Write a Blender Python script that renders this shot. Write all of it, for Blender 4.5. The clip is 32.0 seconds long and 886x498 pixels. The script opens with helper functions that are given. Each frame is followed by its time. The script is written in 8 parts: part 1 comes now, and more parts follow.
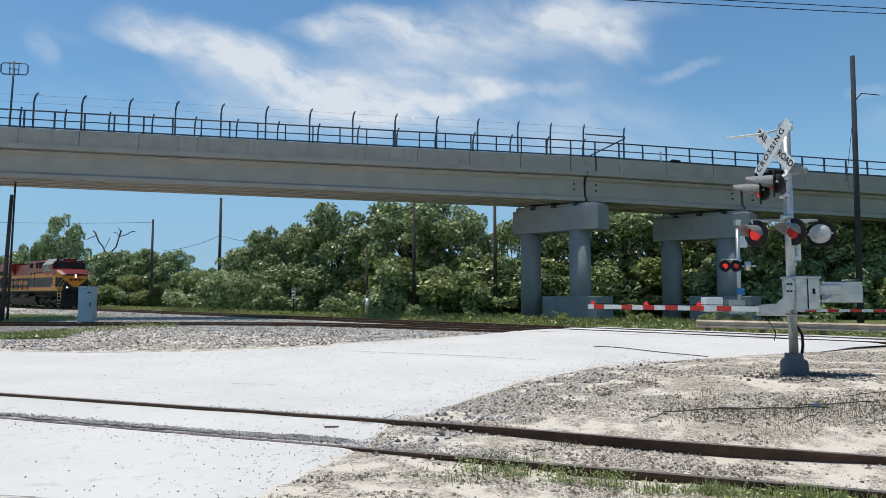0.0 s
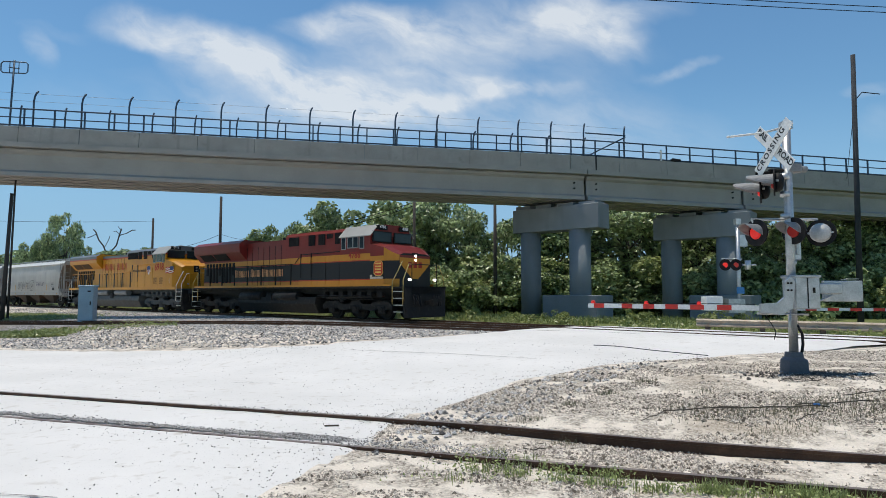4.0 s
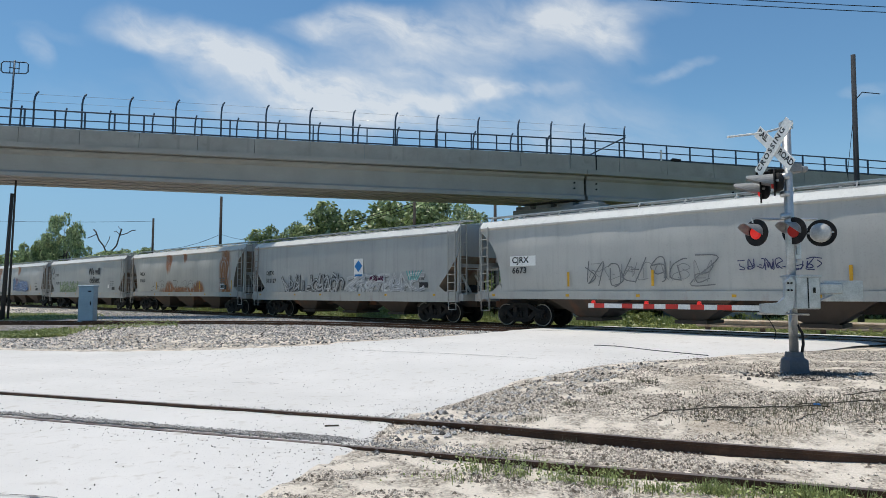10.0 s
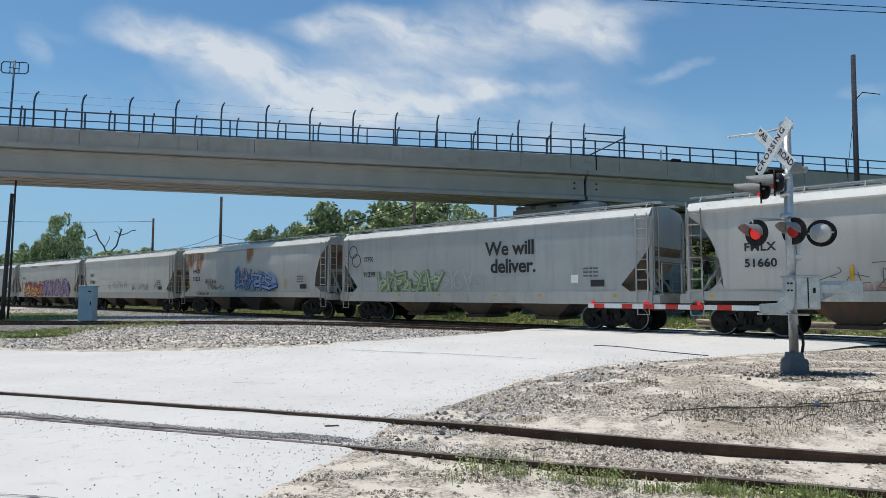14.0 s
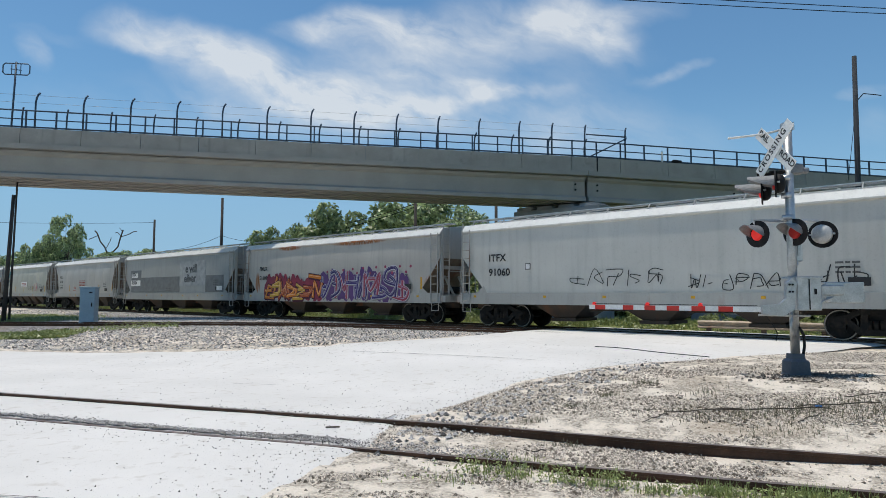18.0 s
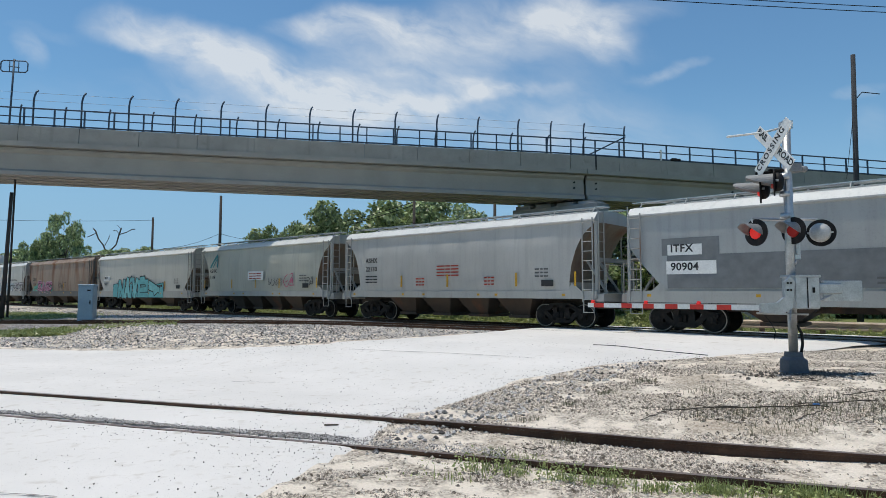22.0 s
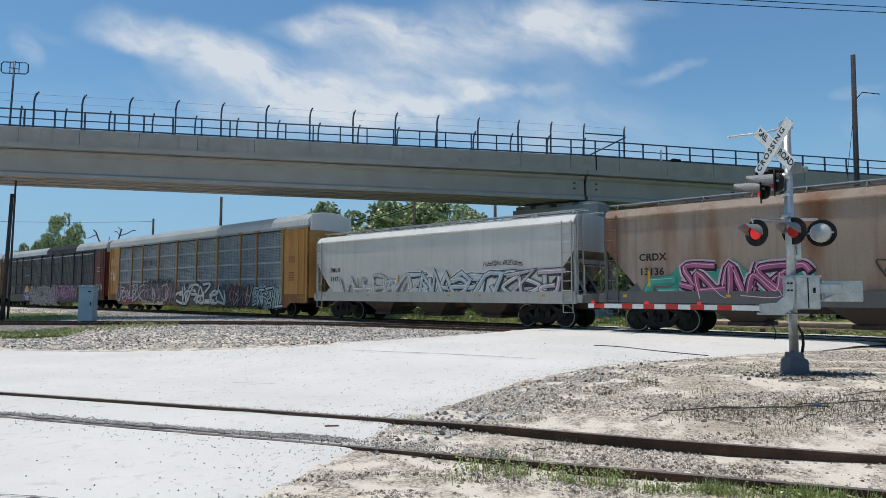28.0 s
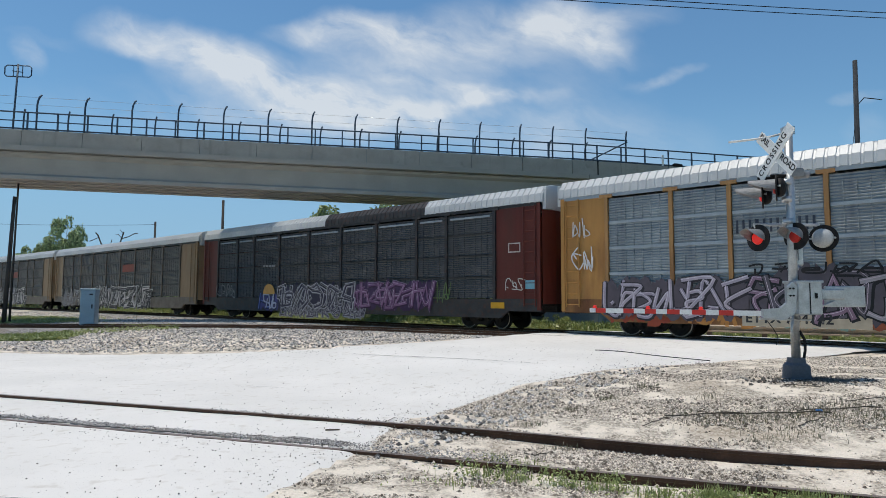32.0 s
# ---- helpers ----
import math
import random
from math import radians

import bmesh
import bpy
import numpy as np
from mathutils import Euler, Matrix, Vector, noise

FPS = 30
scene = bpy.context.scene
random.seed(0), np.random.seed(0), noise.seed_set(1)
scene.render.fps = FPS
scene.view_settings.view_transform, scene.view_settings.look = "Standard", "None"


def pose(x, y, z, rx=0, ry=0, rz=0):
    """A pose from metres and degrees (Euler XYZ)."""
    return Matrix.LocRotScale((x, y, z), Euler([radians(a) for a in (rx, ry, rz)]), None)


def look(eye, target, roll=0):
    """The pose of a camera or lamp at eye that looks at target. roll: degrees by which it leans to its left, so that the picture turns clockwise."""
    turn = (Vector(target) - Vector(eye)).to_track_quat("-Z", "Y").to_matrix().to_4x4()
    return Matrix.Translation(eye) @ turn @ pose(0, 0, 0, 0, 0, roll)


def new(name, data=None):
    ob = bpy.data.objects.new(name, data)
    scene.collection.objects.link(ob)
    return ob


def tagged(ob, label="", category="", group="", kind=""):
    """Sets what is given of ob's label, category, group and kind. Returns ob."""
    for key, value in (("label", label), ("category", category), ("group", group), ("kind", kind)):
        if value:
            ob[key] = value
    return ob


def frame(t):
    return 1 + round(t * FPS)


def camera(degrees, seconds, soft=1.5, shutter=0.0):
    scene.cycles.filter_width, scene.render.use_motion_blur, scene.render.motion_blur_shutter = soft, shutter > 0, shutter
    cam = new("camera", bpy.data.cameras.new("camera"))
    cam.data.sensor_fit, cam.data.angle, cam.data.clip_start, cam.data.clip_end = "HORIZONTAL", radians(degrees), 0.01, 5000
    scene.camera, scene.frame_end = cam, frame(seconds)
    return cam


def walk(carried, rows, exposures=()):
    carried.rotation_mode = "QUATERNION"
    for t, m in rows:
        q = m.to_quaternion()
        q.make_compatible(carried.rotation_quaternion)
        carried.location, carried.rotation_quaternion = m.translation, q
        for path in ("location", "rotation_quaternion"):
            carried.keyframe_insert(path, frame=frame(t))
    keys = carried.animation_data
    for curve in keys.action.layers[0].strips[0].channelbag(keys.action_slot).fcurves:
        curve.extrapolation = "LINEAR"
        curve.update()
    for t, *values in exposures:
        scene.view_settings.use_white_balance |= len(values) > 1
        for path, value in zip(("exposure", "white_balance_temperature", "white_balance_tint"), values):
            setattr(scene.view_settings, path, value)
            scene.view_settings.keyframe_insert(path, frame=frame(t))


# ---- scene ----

# the camera stands on the verge of the road; slight sway of a hand-held camera
EYE = (0.0, 0.0, 1.9)
LENS = 70.5
FOCAL = 784 / math.tan(radians(LENS / 2))
TILT = 78.0
SWAY = [(0.0, -0.5, 1.6, 0.0), (0.5, -0.3, 1.2, 0.03), (1.0, -0.8, -1.4, 0.05), (2.0, 0.0, -0.2, 0.03), (3.0, -0.3, -0.6, 0.03),
        (6.0, 0.0, 0.0, 0.0), (7.0, -0.5, -0.2, 0.05), (8.0, 0.0, 0.0, 0.0), (9.0, -0.3, -0.8, 0.05), (10.0, 0.0, -0.4, 0.01),
        (11.0, 0.0, 0.0, 0.0), (12.0, -0.1, 0.0, 0.02), (13.0, -0.2, 0.6, 0.04), (14.0, 0.0, -0.1, 0.02), (17.0, 0.2, 0.2, 0.0),
        (17.5, -0.9, -1.7, 0.1), (18.0, 1.7, 2.0, 0.03), (18.5, -0.1, 0.0, 0.05), (19.0, -0.7, -1.8, 0.08), (20.0, -0.2, -0.2, 0.02),
        (21.0, -0.1, 0.8, 0.05), (22.0, -0.6, -1.4, 0.08), (23.0, -0.1, -0.2, 0.02), (24.0, -0.2, 0.0, 0.0), (25.0, 0.3, 1.0, 0.04),
        (28.0, 0.0, 0.0, 0.0), (29.0, 0.3, 0.1, 0.03), (29.5, -1.2, 1.7, 0.06), (30.0, -0.2, 4.7, 0.2), (30.5, 0.1, 8.2, 0.25),
        (31.0, 0.1, 8.8, 0.24), (31.5, 0.0, 7.8, 0.26), (32.0, 2.6, 7.2, 0.2)]


def camera_pose(dx, dy, roll):
    yaw, rise = -dx / FOCAL, (TILT + dy) / FOCAL
    return look(EYE, (EYE[0] + math.sin(yaw), EYE[1] + math.cos(yaw), EYE[2] + rise), roll)


cam = camera(LENS, 32.0, 0.5)
walk(cam, [(t, camera_pose(dx, dy, r)) for t, dx, dy, r in SWAY], [(0.0, 0.0), (7.0, 0.0), (11.0, -0.08), (32.0, -0.08)])

# ---- daylight: a high summer sun from the side and a clear sky ----
SUN_FROM = Vector((-0.19, 0.07, 0.98)).normalized()
world = bpy.data.worlds.new("world")
scene.world = world
world.use_nodes = True
wn, wl = world.node_tree.nodes, world.node_tree.links
sky = wn.new("ShaderNodeTexSky")
sky.sky_type, sky.sun_disc = "NISHITA", False
sky.sun_elevation, sky.sun_rotation = math.asin(SUN_FROM.z), math.atan2(SUN_FROM.x, SUN_FROM.y)
sky.air_density, sky.dust_density, sky.ozone_density = 1.15, 0.05, 2.0
wn["Background"].inputs["Strength"].default_value = 0.11
tint = wn.new("ShaderNodeMix")
tint.data_type, tint.blend_type = "RGBA", "MULTIPLY"
tint.inputs[0].default_value, tint.inputs[7].default_value = 1.0, (0.705, 0.962, 1.058, 1)
wl.new(sky.outputs[0], tint.inputs[6])
wl.new(tint.outputs[2], wn["Background"].inputs["Color"])
sun = new("sun", bpy.data.lights.new("sun", "SUN"))
sun.data.energy, sun.data.angle, sun.data.color = 3.3, radians(0.5), (1.0, 0.93, 0.81)
sun.matrix_world = look(SUN_FROM * 100, (0, 0, 0))

# ---- materials ----


def shader(name, rough=0.6, metal=0.0):
    m = bpy.data.materials.new(name)
    m.use_nodes = True
    b = m.node_tree.nodes["Principled BSDF"]
    b.inputs["Roughness"].default_value, b.inputs["Metallic"].default_value = rough, metal
    b.inputs["Specular IOR Level"].default_value = 0.3
    return m, m.node_tree.nodes, m.node_tree.links, b


def noise_node(n, l, co, scale, detail=4.0, stretch=None):
    t = n.new("ShaderNodeTexNoise")
    t.inputs["Scale"].default_value, t.inputs["Detail"].default_value = scale, detail
    if stretch:
        mp = n.new("ShaderNodeMapping")
        mp.inputs["Scale"].default_value = stretch
        l.new(co, mp.inputs[0])
        co = mp.outputs[0]
    l.new(co, t.inputs["Vector"])
    return t.outputs[0]


def ramp(n, l, fac, lo, hi, c0=(0, 0, 0), c1=(1, 1, 1)):
    r = n.new("ShaderNodeValToRGB")
    r.color_ramp.elements[0].position, r.color_ramp.elements[1].position = lo, hi
    r.color_ramp.elements[0].color, r.color_ramp.elements[1].color = (*c0, 1), (*c1, 1)
    l.new(fac, r.inputs[0])
    return r.outputs[0]


def blend(n, l, fac, a, b, mode="MIX"):
    x = n.new("ShaderNodeMix")
    x.data_type, x.blend_type = "RGBA", mode
    for v, s in ((fac, x.inputs[0]), (a, x.inputs[6]), (b, x.inputs[7])):
        if isinstance(v, (int, float)):
            s.default_value = v
        elif isinstance(v, tuple):
            s.default_value = (*v, 1)
        else:
            l.new(v, s)
    return x.outputs[2]


def bump(n, l, b, height, strength, distance=0.02):
    k = n.new("ShaderNodeBump")
    k.inputs["Strength"].default_value, k.inputs["Distance"].default_value = strength, distance
    l.new(height, k.inputs["Height"])
    l.new(k.outputs[0], b.inputs["Normal"])


def coords(n, kind="Object"):
    return n.new("ShaderNodeTexCoord").outputs[kind]


def surface(name, col, rough=0.6, metal=0.0, vary=0.25, scale=1.5, fine=25.0, relief=0.15, dirt=None, dirt_at=(0.5, 0.75), streak=None, gloss=None):
    """Paint, concrete, steel: two scales of variation, optional dirt and vertical streaks."""
    m, n, l, b = shader(name, rough, metal)
    co = coords(n)
    big, small = noise_node(n, l, co, scale), noise_node(n, l, co, fine, 6)
    dark = tuple(c * (1 - vary) for c in col)
    lite = tuple(min(1, c * (1 + vary * 0.5)) for c in col)
    c = blend(n, l, ramp(n, l, big, 0.3, 0.7), dark, lite)
    c = blend(n, l, ramp(n, l, small, 0.35, 0.65), c, blend(n, l, 0.15, c, (0.02, 0.02, 0.02)))
    if dirt:
        c = blend(n, l, ramp(n, l, noise_node(n, l, co, scale * 2.3, 8), *dirt_at), c, dirt)
    if streak:
        s = noise_node(n, l, co, 1.0, 6, streak[1])
        c = blend(n, l, ramp(n, l, s, *streak[2]), c, streak[0])
    l.new(c, b.inputs["Base Color"])
    l.new(ramp(n, l, small, 0.2, 0.8, (rough * 0.8,) * 3, (min(1, rough * 1.2),) * 3), b.inputs["Roughness"])
    if relief:
        bump(n, l, b, small, relief, 0.01)
    return m


def glow(name, col, strength):
    m, n, l, b = shader(name, 0.3)
    b.inputs["Base Color"].default_value = (*col, 1)
    b.inputs["Emission Color"].default_value = (*col, 1)
    b.inputs["Emission Strength"].default_value = strength
    return m


GRIME = (0.09, 0.075, 0.06)
RUST = (0.22, 0.085, 0.035)
concrete = surface("concrete", (0.325, 0.318, 0.292), 0.85, vary=0.12, scale=0.7, fine=30, relief=0.2, streak=((0.3, 0.29, 0.27), (1.2, 1.2, 0.15), (0.55, 0.85)))
concrete_dark = surface("pier_concrete", (0.25, 0.27, 0.285), 0.85, vary=0.15, scale=0.6, fine=24, relief=0.2, streak=((0.16, 0.17, 0.17), (1, 1, 0.15), (0.5, 0.85)))
concrete_panel = surface("parapet_concrete", (0.33, 0.32, 0.29), 0.88, vary=0.14, scale=0.9, fine=26, relief=0.25, dirt=(0.19, 0.18, 0.16), dirt_at=(0.6, 0.86), streak=((0.2, 0.195, 0.18), (2.2, 2.2, 0.12), (0.58, 0.85)))
rail_paint = surface("railing_paint", (0.05, 0.08, 0.12), 0.5, 0.3, 0.2)
steel_dark = surface("dark_steel", (0.010, 0.0095, 0.009), 0.8, 0.0, 0.35, 2, 20, 0.2, dirt=(0.032, 0.025, 0.019), dirt_at=(0.5, 0.8))
steel_black = surface("black_paint", (0.009, 0.009, 0.010), 0.75, 0.0, 0.3, 2, 30, 0.08, dirt=(0.03, 0.026, 0.024), dirt_at=(0.55, 0.85))
galvanised = surface("galvanised_steel", (0.5, 0.52, 0.53), 0.42, 0.75, 0.2, 6, 40, 0.1)
aluminium = surface("dull_aluminium", (0.6, 0.61, 0.62), 0.38, 0.8, 0.15, 4, 50, 0.08)
rail_side = surface("rusty_rail", (0.1, 0.055, 0.035), 0.75, 0.2, 0.35, 3, 40, 0.3)
rail_head = surface("worn_rail_head", (0.5, 0.48, 0.46), 0.3, 0.9, 0.2, 3, 60, 0.05)
tie_wood = surface("tie_wood", (0.12, 0.09, 0.07), 0.9, 0.0, 0.4, 4, 30, 0.4)
pole_wood = surface("pole_wood", (0.06, 0.056, 0.053), 0.9, 0.0, 0.35, 1.5, 30, 0.4, streak=((0.07, 0.055, 0.045), (20, 20, 0.4), (0.45, 0.7)))
pole_grey = surface("weathered_pole", (0.045, 0.05, 0.058), 0.9, 0.0, 0.35, 1.5, 30, 0.4, streak=((0.028, 0.03, 0.035), (20, 20, 0.4), (0.45, 0.7)))
near_head = surface("dull_rail_head", (0.26, 0.2, 0.17), 0.5, 0.4, 0.25, 3, 50, 0.1)
glass_dark = surface("tinted_glass", (0.015, 0.025, 0.035), 0.1, 0.0, 0.1, 1, 5, 0)
white_paint = surface("white_paint", (0.78, 0.78, 0.76), 0.45, 0.0, 0.08, 3, 30, 0.03, dirt=(0.5, 0.48, 0.44), dirt_at=(0.6, 0.9))
black_letter = surface("black_lettering", (0.02, 0.02, 0.022), 0.6, 0.0, 0.1)
red_stripe = surface("red_sheeting", (0.6, 0.04, 0.03), 0.35, 0.0, 0.1)
lamp_red = glow("lit_red_lens", (0.75, 0.035, 0.03), 0.34)
lamp_dim = glow("half_lit_red_lens", (0.4, 0.03, 0.025), 0.06)
hood_grey = surface("hood_paint", (0.3, 0.305, 0.31), 0.55, 0.1, 0.25)
housing_white = surface("housing_paint", (0.55, 0.55, 0.54), 0.5, 0.1, 0.15, 6, 40, 0.06, dirt=(0.35, 0.34, 0.32), dirt_at=(0.55, 0.85))
lamp_white = glow("headlight_lens", (1.0, 0.95, 0.85), 6.0)
cabinet_paint = surface("cabinet_paint", (0.25, 0.36, 0.45), 0.5, 0.3, 0.12)

# ---- mesh helpers ----


def box(bm, x0, x1, y0, y1, z0, z1, bevel=0.0):
    vs = [bm.verts.new(p) for p in ((x0, y0, z0), (x1, y0, z0), (x1, y1, z0), (x0, y1, z0), (x0, y0, z1), (x1, y0, z1), (x1, y1, z1), (x0, y1, z1))]
    fs = [bm.faces.new([vs[i] for i in q]) for q in ((3, 2, 1, 0), (4, 5, 6, 7), (0, 1, 5, 4), (1, 2, 6, 5), (2, 3, 7, 6), (3, 0, 4, 7))]
    if bevel:
        bmesh.ops.bevel(bm, geom=list({e for f in fs for e in f.edges}), offset=bevel, segments=1, affect="EDGES")
    return fs


def rod(bm, a, b, r, n=8, r2=None):
    """A round bar from a to b."""
    a, b = Vector(a), Vector(b)
    d = (b - a).normalized()
    u = d.orthogonal().normalized()
    w = d.cross(u)
    r2 = r if r2 is None else r2
    ra, rb = [], []
    for i in range(n):
        t = 2 * math.pi * i / n
        o = u * math.cos(t) + w * math.sin(t)
        ra.append(bm.verts.new(a + o * r))
        rb.append(bm.verts.new(b + o * r2))
    for i in range(n):
        j = (i + 1) % n
        f = bm.faces.new((ra[i], ra[j], rb[j], rb[i]))
        f.smooth = n > 6
    bm.faces.new(ra[::-1])
    bm.faces.new(rb)


def tube(bm, pts, r, n=6):
    """A round bar bent along points, in one piece."""
    p = [Vector(q) for q in pts]
    u = None
    rings = []
    for i, q in enumerate(p):
        d = (p[min(i + 1, len(p) - 1)] - p[max(i - 1, 0)]).normalized()
        u = d.orthogonal().normalized() if u is None else (u - d * u.dot(d)).normalized()
        w = d.cross(u)
        rings.append([bm.verts.new(q + (u * math.cos(2 * math.pi * k / n) + w * math.sin(2 * math.pi * k / n)) * r) for k in range(n)])
    for a, b in zip(rings, rings[1:]):
        for k in range(n):
            f = bm.faces.new((a[k], a[(k + 1) % n], b[(k + 1) % n], b[k]))
            f.smooth = n > 5
    bm.faces.new(rings[0][::-1])
    bm.faces.new(rings[-1])


def prism(bm, outline, axis, a, b):
    """A flat outline of (p, q) swept along an axis from a to b."""
    put = {"x": lambda p, q, s: (s, p, q), "y": lambda p, q, s: (p, s, q), "z": lambda p, q, s: (p, q, s)}[axis]
    va = [bm.verts.new(put(p, q, a)) for p, q in outline]
    vb = [bm.verts.new(put(p, q, b)) for p, q in outline]
    k = len(outline)
    fs = [bm.faces.new((va[i], va[(i + 1) % k], vb[(i + 1) % k], vb[i])) for i in range(k)]
    fs += [bm.faces.new(va[::-1]), bm.faces.new(vb)]
    bmesh.ops.recalc_face_normals(bm, faces=fs)
    return fs


def loft(bm, rings, close=True, caps=True, smooth=False):
    vs = [[bm.verts.new(p) for p in r] for r in rings]
    k = len(rings[0])
    fs = []
    for a, b in zip(vs, vs[1:]):
        for i in range(k if close else k - 1):
            j = (i + 1) % k
            f = bm.faces.new((a[i], a[j], b[j], b[i]))
            f.smooth = smooth
            fs.append(f)
    if caps:
        fs += [bm.faces.new(vs[0][::-1]), bm.faces.new(vs[-1])]
    bmesh.ops.recalc_face_normals(bm, faces=fs)
    return fs


def finish(bm, mats):
    me = bpy.data.meshes.new("mesh")
    bm.to_mesh(me)
    bm.free()
    for m in mats if isinstance(mats, (list, tuple)) else [mats]:
        me.materials.append(m)
    return me


def put(name, me, parent=None, label="", at=None):
    ob = new(name, me)
    if parent is not None:
        ob.parent = parent
    if label:
        ob["label"] = label
    if at is not None:
        ob.matrix_basis = at
    return ob


def part(name, bm, mats, parent=None, label="", at=None):
    return put(name, finish(bm, mats), parent, label, at)


def thing(name, at, label, category, group="", kind=""):
    ob = new(name)
    ob.matrix_basis = at
    return tagged(ob, label, category, group, kind)


def make(fn, *a, **k):
    bm = bmesh.new()
    fn(bm, *a, **k)
    return bm


def boxes(*rows):
    bm = bmesh.new()
    for r in rows:
        box(bm, *r)
    return bm


def rods(rows, r, n=6):
    bm = bmesh.new()
    for a, b in rows:
        rod(bm, a, b, r, n)
    return bm


def lettering(text, size, space=1.0):
    """Flat letters in the x-z plane, facing -y, as mesh data."""
    cu = bpy.data.curves.new("letters", "FONT")
    cu.body, cu.size, cu.resolution_u, cu.space_character = text, size, 3, space
    cu.align_x, cu.align_y, cu.offset = "LEFT", "BOTTOM", size * 0.026
    ob = bpy.data.objects.new("letters", cu)
    me = bpy.data.meshes.new_from_object(ob)
    bpy.data.objects.remove(ob)
    me.transform(pose(0, 0, 0, 90))
    return me


def write(name, text, size, mat, parent, x, y, z, rz=0.0, space=1.0, label="", rx=0.0, ry=0.0):
    me = lettering(text, size, space)
    me.materials.clear()
    me.materials.append(mat)
    return put(name, me, parent, label, pose(x, y, z, rx, ry, rz))


# ---- plan: the main line runs from far behind the bridge to the near right ----
TH, KA, SC = 0.730747, 0.00063, -7.65
CENTRE = (9.41, 21.84)
RAIL_Z = 0.54


def track(s, off=0.0):
    """A point of the main line s metres along it, off metres to its far side, and the heading in degrees."""
    t = max(s, SC)
    x, y, a = CENTRE[0] + math.cos(TH) * t, CENTRE[1] - math.sin(TH) * t, TH
    if s < SC:
        k = min(SC - s, 160.0) * KA
        x += (math.sin(TH - k) - math.sin(TH)) / KA
        y += (math.cos(TH - k) - math.cos(TH)) / KA
        a = TH - k
        if SC - s > 160.0:
            e = SC - s - 160.0
            x, y = x - math.cos(a) * e, y + math.sin(a) * e
    return x + math.sin(a) * off, y + math.cos(a) * off, -math.degrees(a)


NORMAL = (math.sin(TH), math.cos(TH))


def side_of(x, y):
    """Metres from the main line towards the camera's side."""
    return CENTRE[0] * NORMAL[0] + CENTRE[1] * NORMAL[1] - x * NORMAL[0] - y * NORMAL[1]


def smooth(t):
    t = max(0.0, min(1.0, t))
    return t * t * (3 - 2 * t)


def base_z(x, y):
    w = side_of(x, y)
    return 0.40 * smooth((15.0 - w) / 5.5) if w > 0 else 0.40 - 0.25 * smooth(-w / 10.0)


def ground_z(x, y):
    """The ground sinks a little beside the near track, off the road."""
    z = base_z(x, y)
    n = 0.315 * x + 0.949 * y - 7.8
    dip = 0.11 * smooth((2.6 - n) / 1.6) - 0.075 * smooth((-0.72 - n) / 0.15)
    return z - dip * smooth((x + 1.0) / 4.5)


def road_z(x, y):
    w = abs(side_of(x, y))
    return base_z(x, y) + 0.03 + 0.08 * smooth((6.0 - w) / 4.0)


def on(s, off, z=RAIL_Z):
    x, y, a = track(s, off)
    return pose(x, y, z, 0, 0, a)


# ---- ground, road and rails ----


def spaced(lo, hi, step, far):
    """Even steps between lo and hi, growing steps beyond, out to far."""
    mid = list(np.arange(lo, hi + 1e-6, step))
    up, down, d, e = [], [], step, step
    a, b = hi, lo
    while a < far:
        d *= 1.35
        a += d
        up.append(a)
    while b > -far:
        e *= 1.35
        b -= e
        down.append(b)
    return down[::-1] + mid + up


def sheet(name, xs, ys, height, mat, label="", kind="structure", category="ground"):
    vs = [(x, y, height(x, y)) for y in ys for x in xs]
    k = len(xs)
    fs = [(j * k + i, j * k + i + 1, (j + 1) * k + i + 1, (j + 1) * k + i) for j in range(len(ys) - 1) for i in range(k - 1)]
    me = bpy.data.meshes.new(name)
    me.from_pydata(vs, [], fs)
    me.polygons.foreach_set("use_smooth", [True] * len(fs))
    me.materials.append(mat)
    return tagged(new(name, me), label, category, "", kind)


def ground_material():
    m, n, l, b = shader("gravel_and_dirt", 0.95)
    co = coords(n)
    big, mid, fine = noise_node(n, l, co, 0.35, 5), noise_node(n, l, co, 2.2, 6), noise_node(n, l, co, 38, 4)
    vo = n.new("ShaderNodeTexVoronoi")
    vo.inputs["Scale"].default_value = 34
    l.new(co, vo.inputs["Vector"])
    stone = blend(n, l, ramp(n, l, vo.outputs["Color"], 0.1, 0.9), (0.22, 0.185, 0.145), (0.74, 0.655, 0.545))
    dust = blend(n, l, ramp(n, l, fine, 0.3, 0.7), (0.7, 0.615, 0.51), (0.84, 0.755, 0.645))
    near = blend(n, l, ramp(n, l, mid, 0.46, 0.56), stone, dust)
    near = blend(n, l, ramp(n, l, big, 0.56, 0.8), near, (0.40, 0.32, 0.235))
    grass = blend(n, l, ramp(n, l, fine, 0.3, 0.7), (0.09, 0.12, 0.03), (0.22, 0.24, 0.09))
    dot = n.new("ShaderNodeVectorMath")
    dot.operation = "DOT_PRODUCT"
    dot.inputs[1].default_value = (NORMAL[0], NORMAL[1], 0)
    l.new(co, dot.inputs[0])
    add = n.new("ShaderNodeMath")
    add.operation = "MULTIPLY_ADD"
    l.new(mid, add.inputs[0])
    add.inputs[1].default_value = 5.0
    l.new(dot.outputs["Value"], add.inputs[2])
    far = n.new("ShaderNodeMapRange")
    far.inputs["From Min"].default_value, far.inputs["From Max"].default_value = 28.0, 31.0
    l.new(add.outputs[0], far.inputs["Value"])
    l.new(blend(n, l, far.outputs[0], near, grass), b.inputs["Base Color"])
    bump(n, l, b, vo.outputs["Distance"], 0.6, 0.03)
    return m


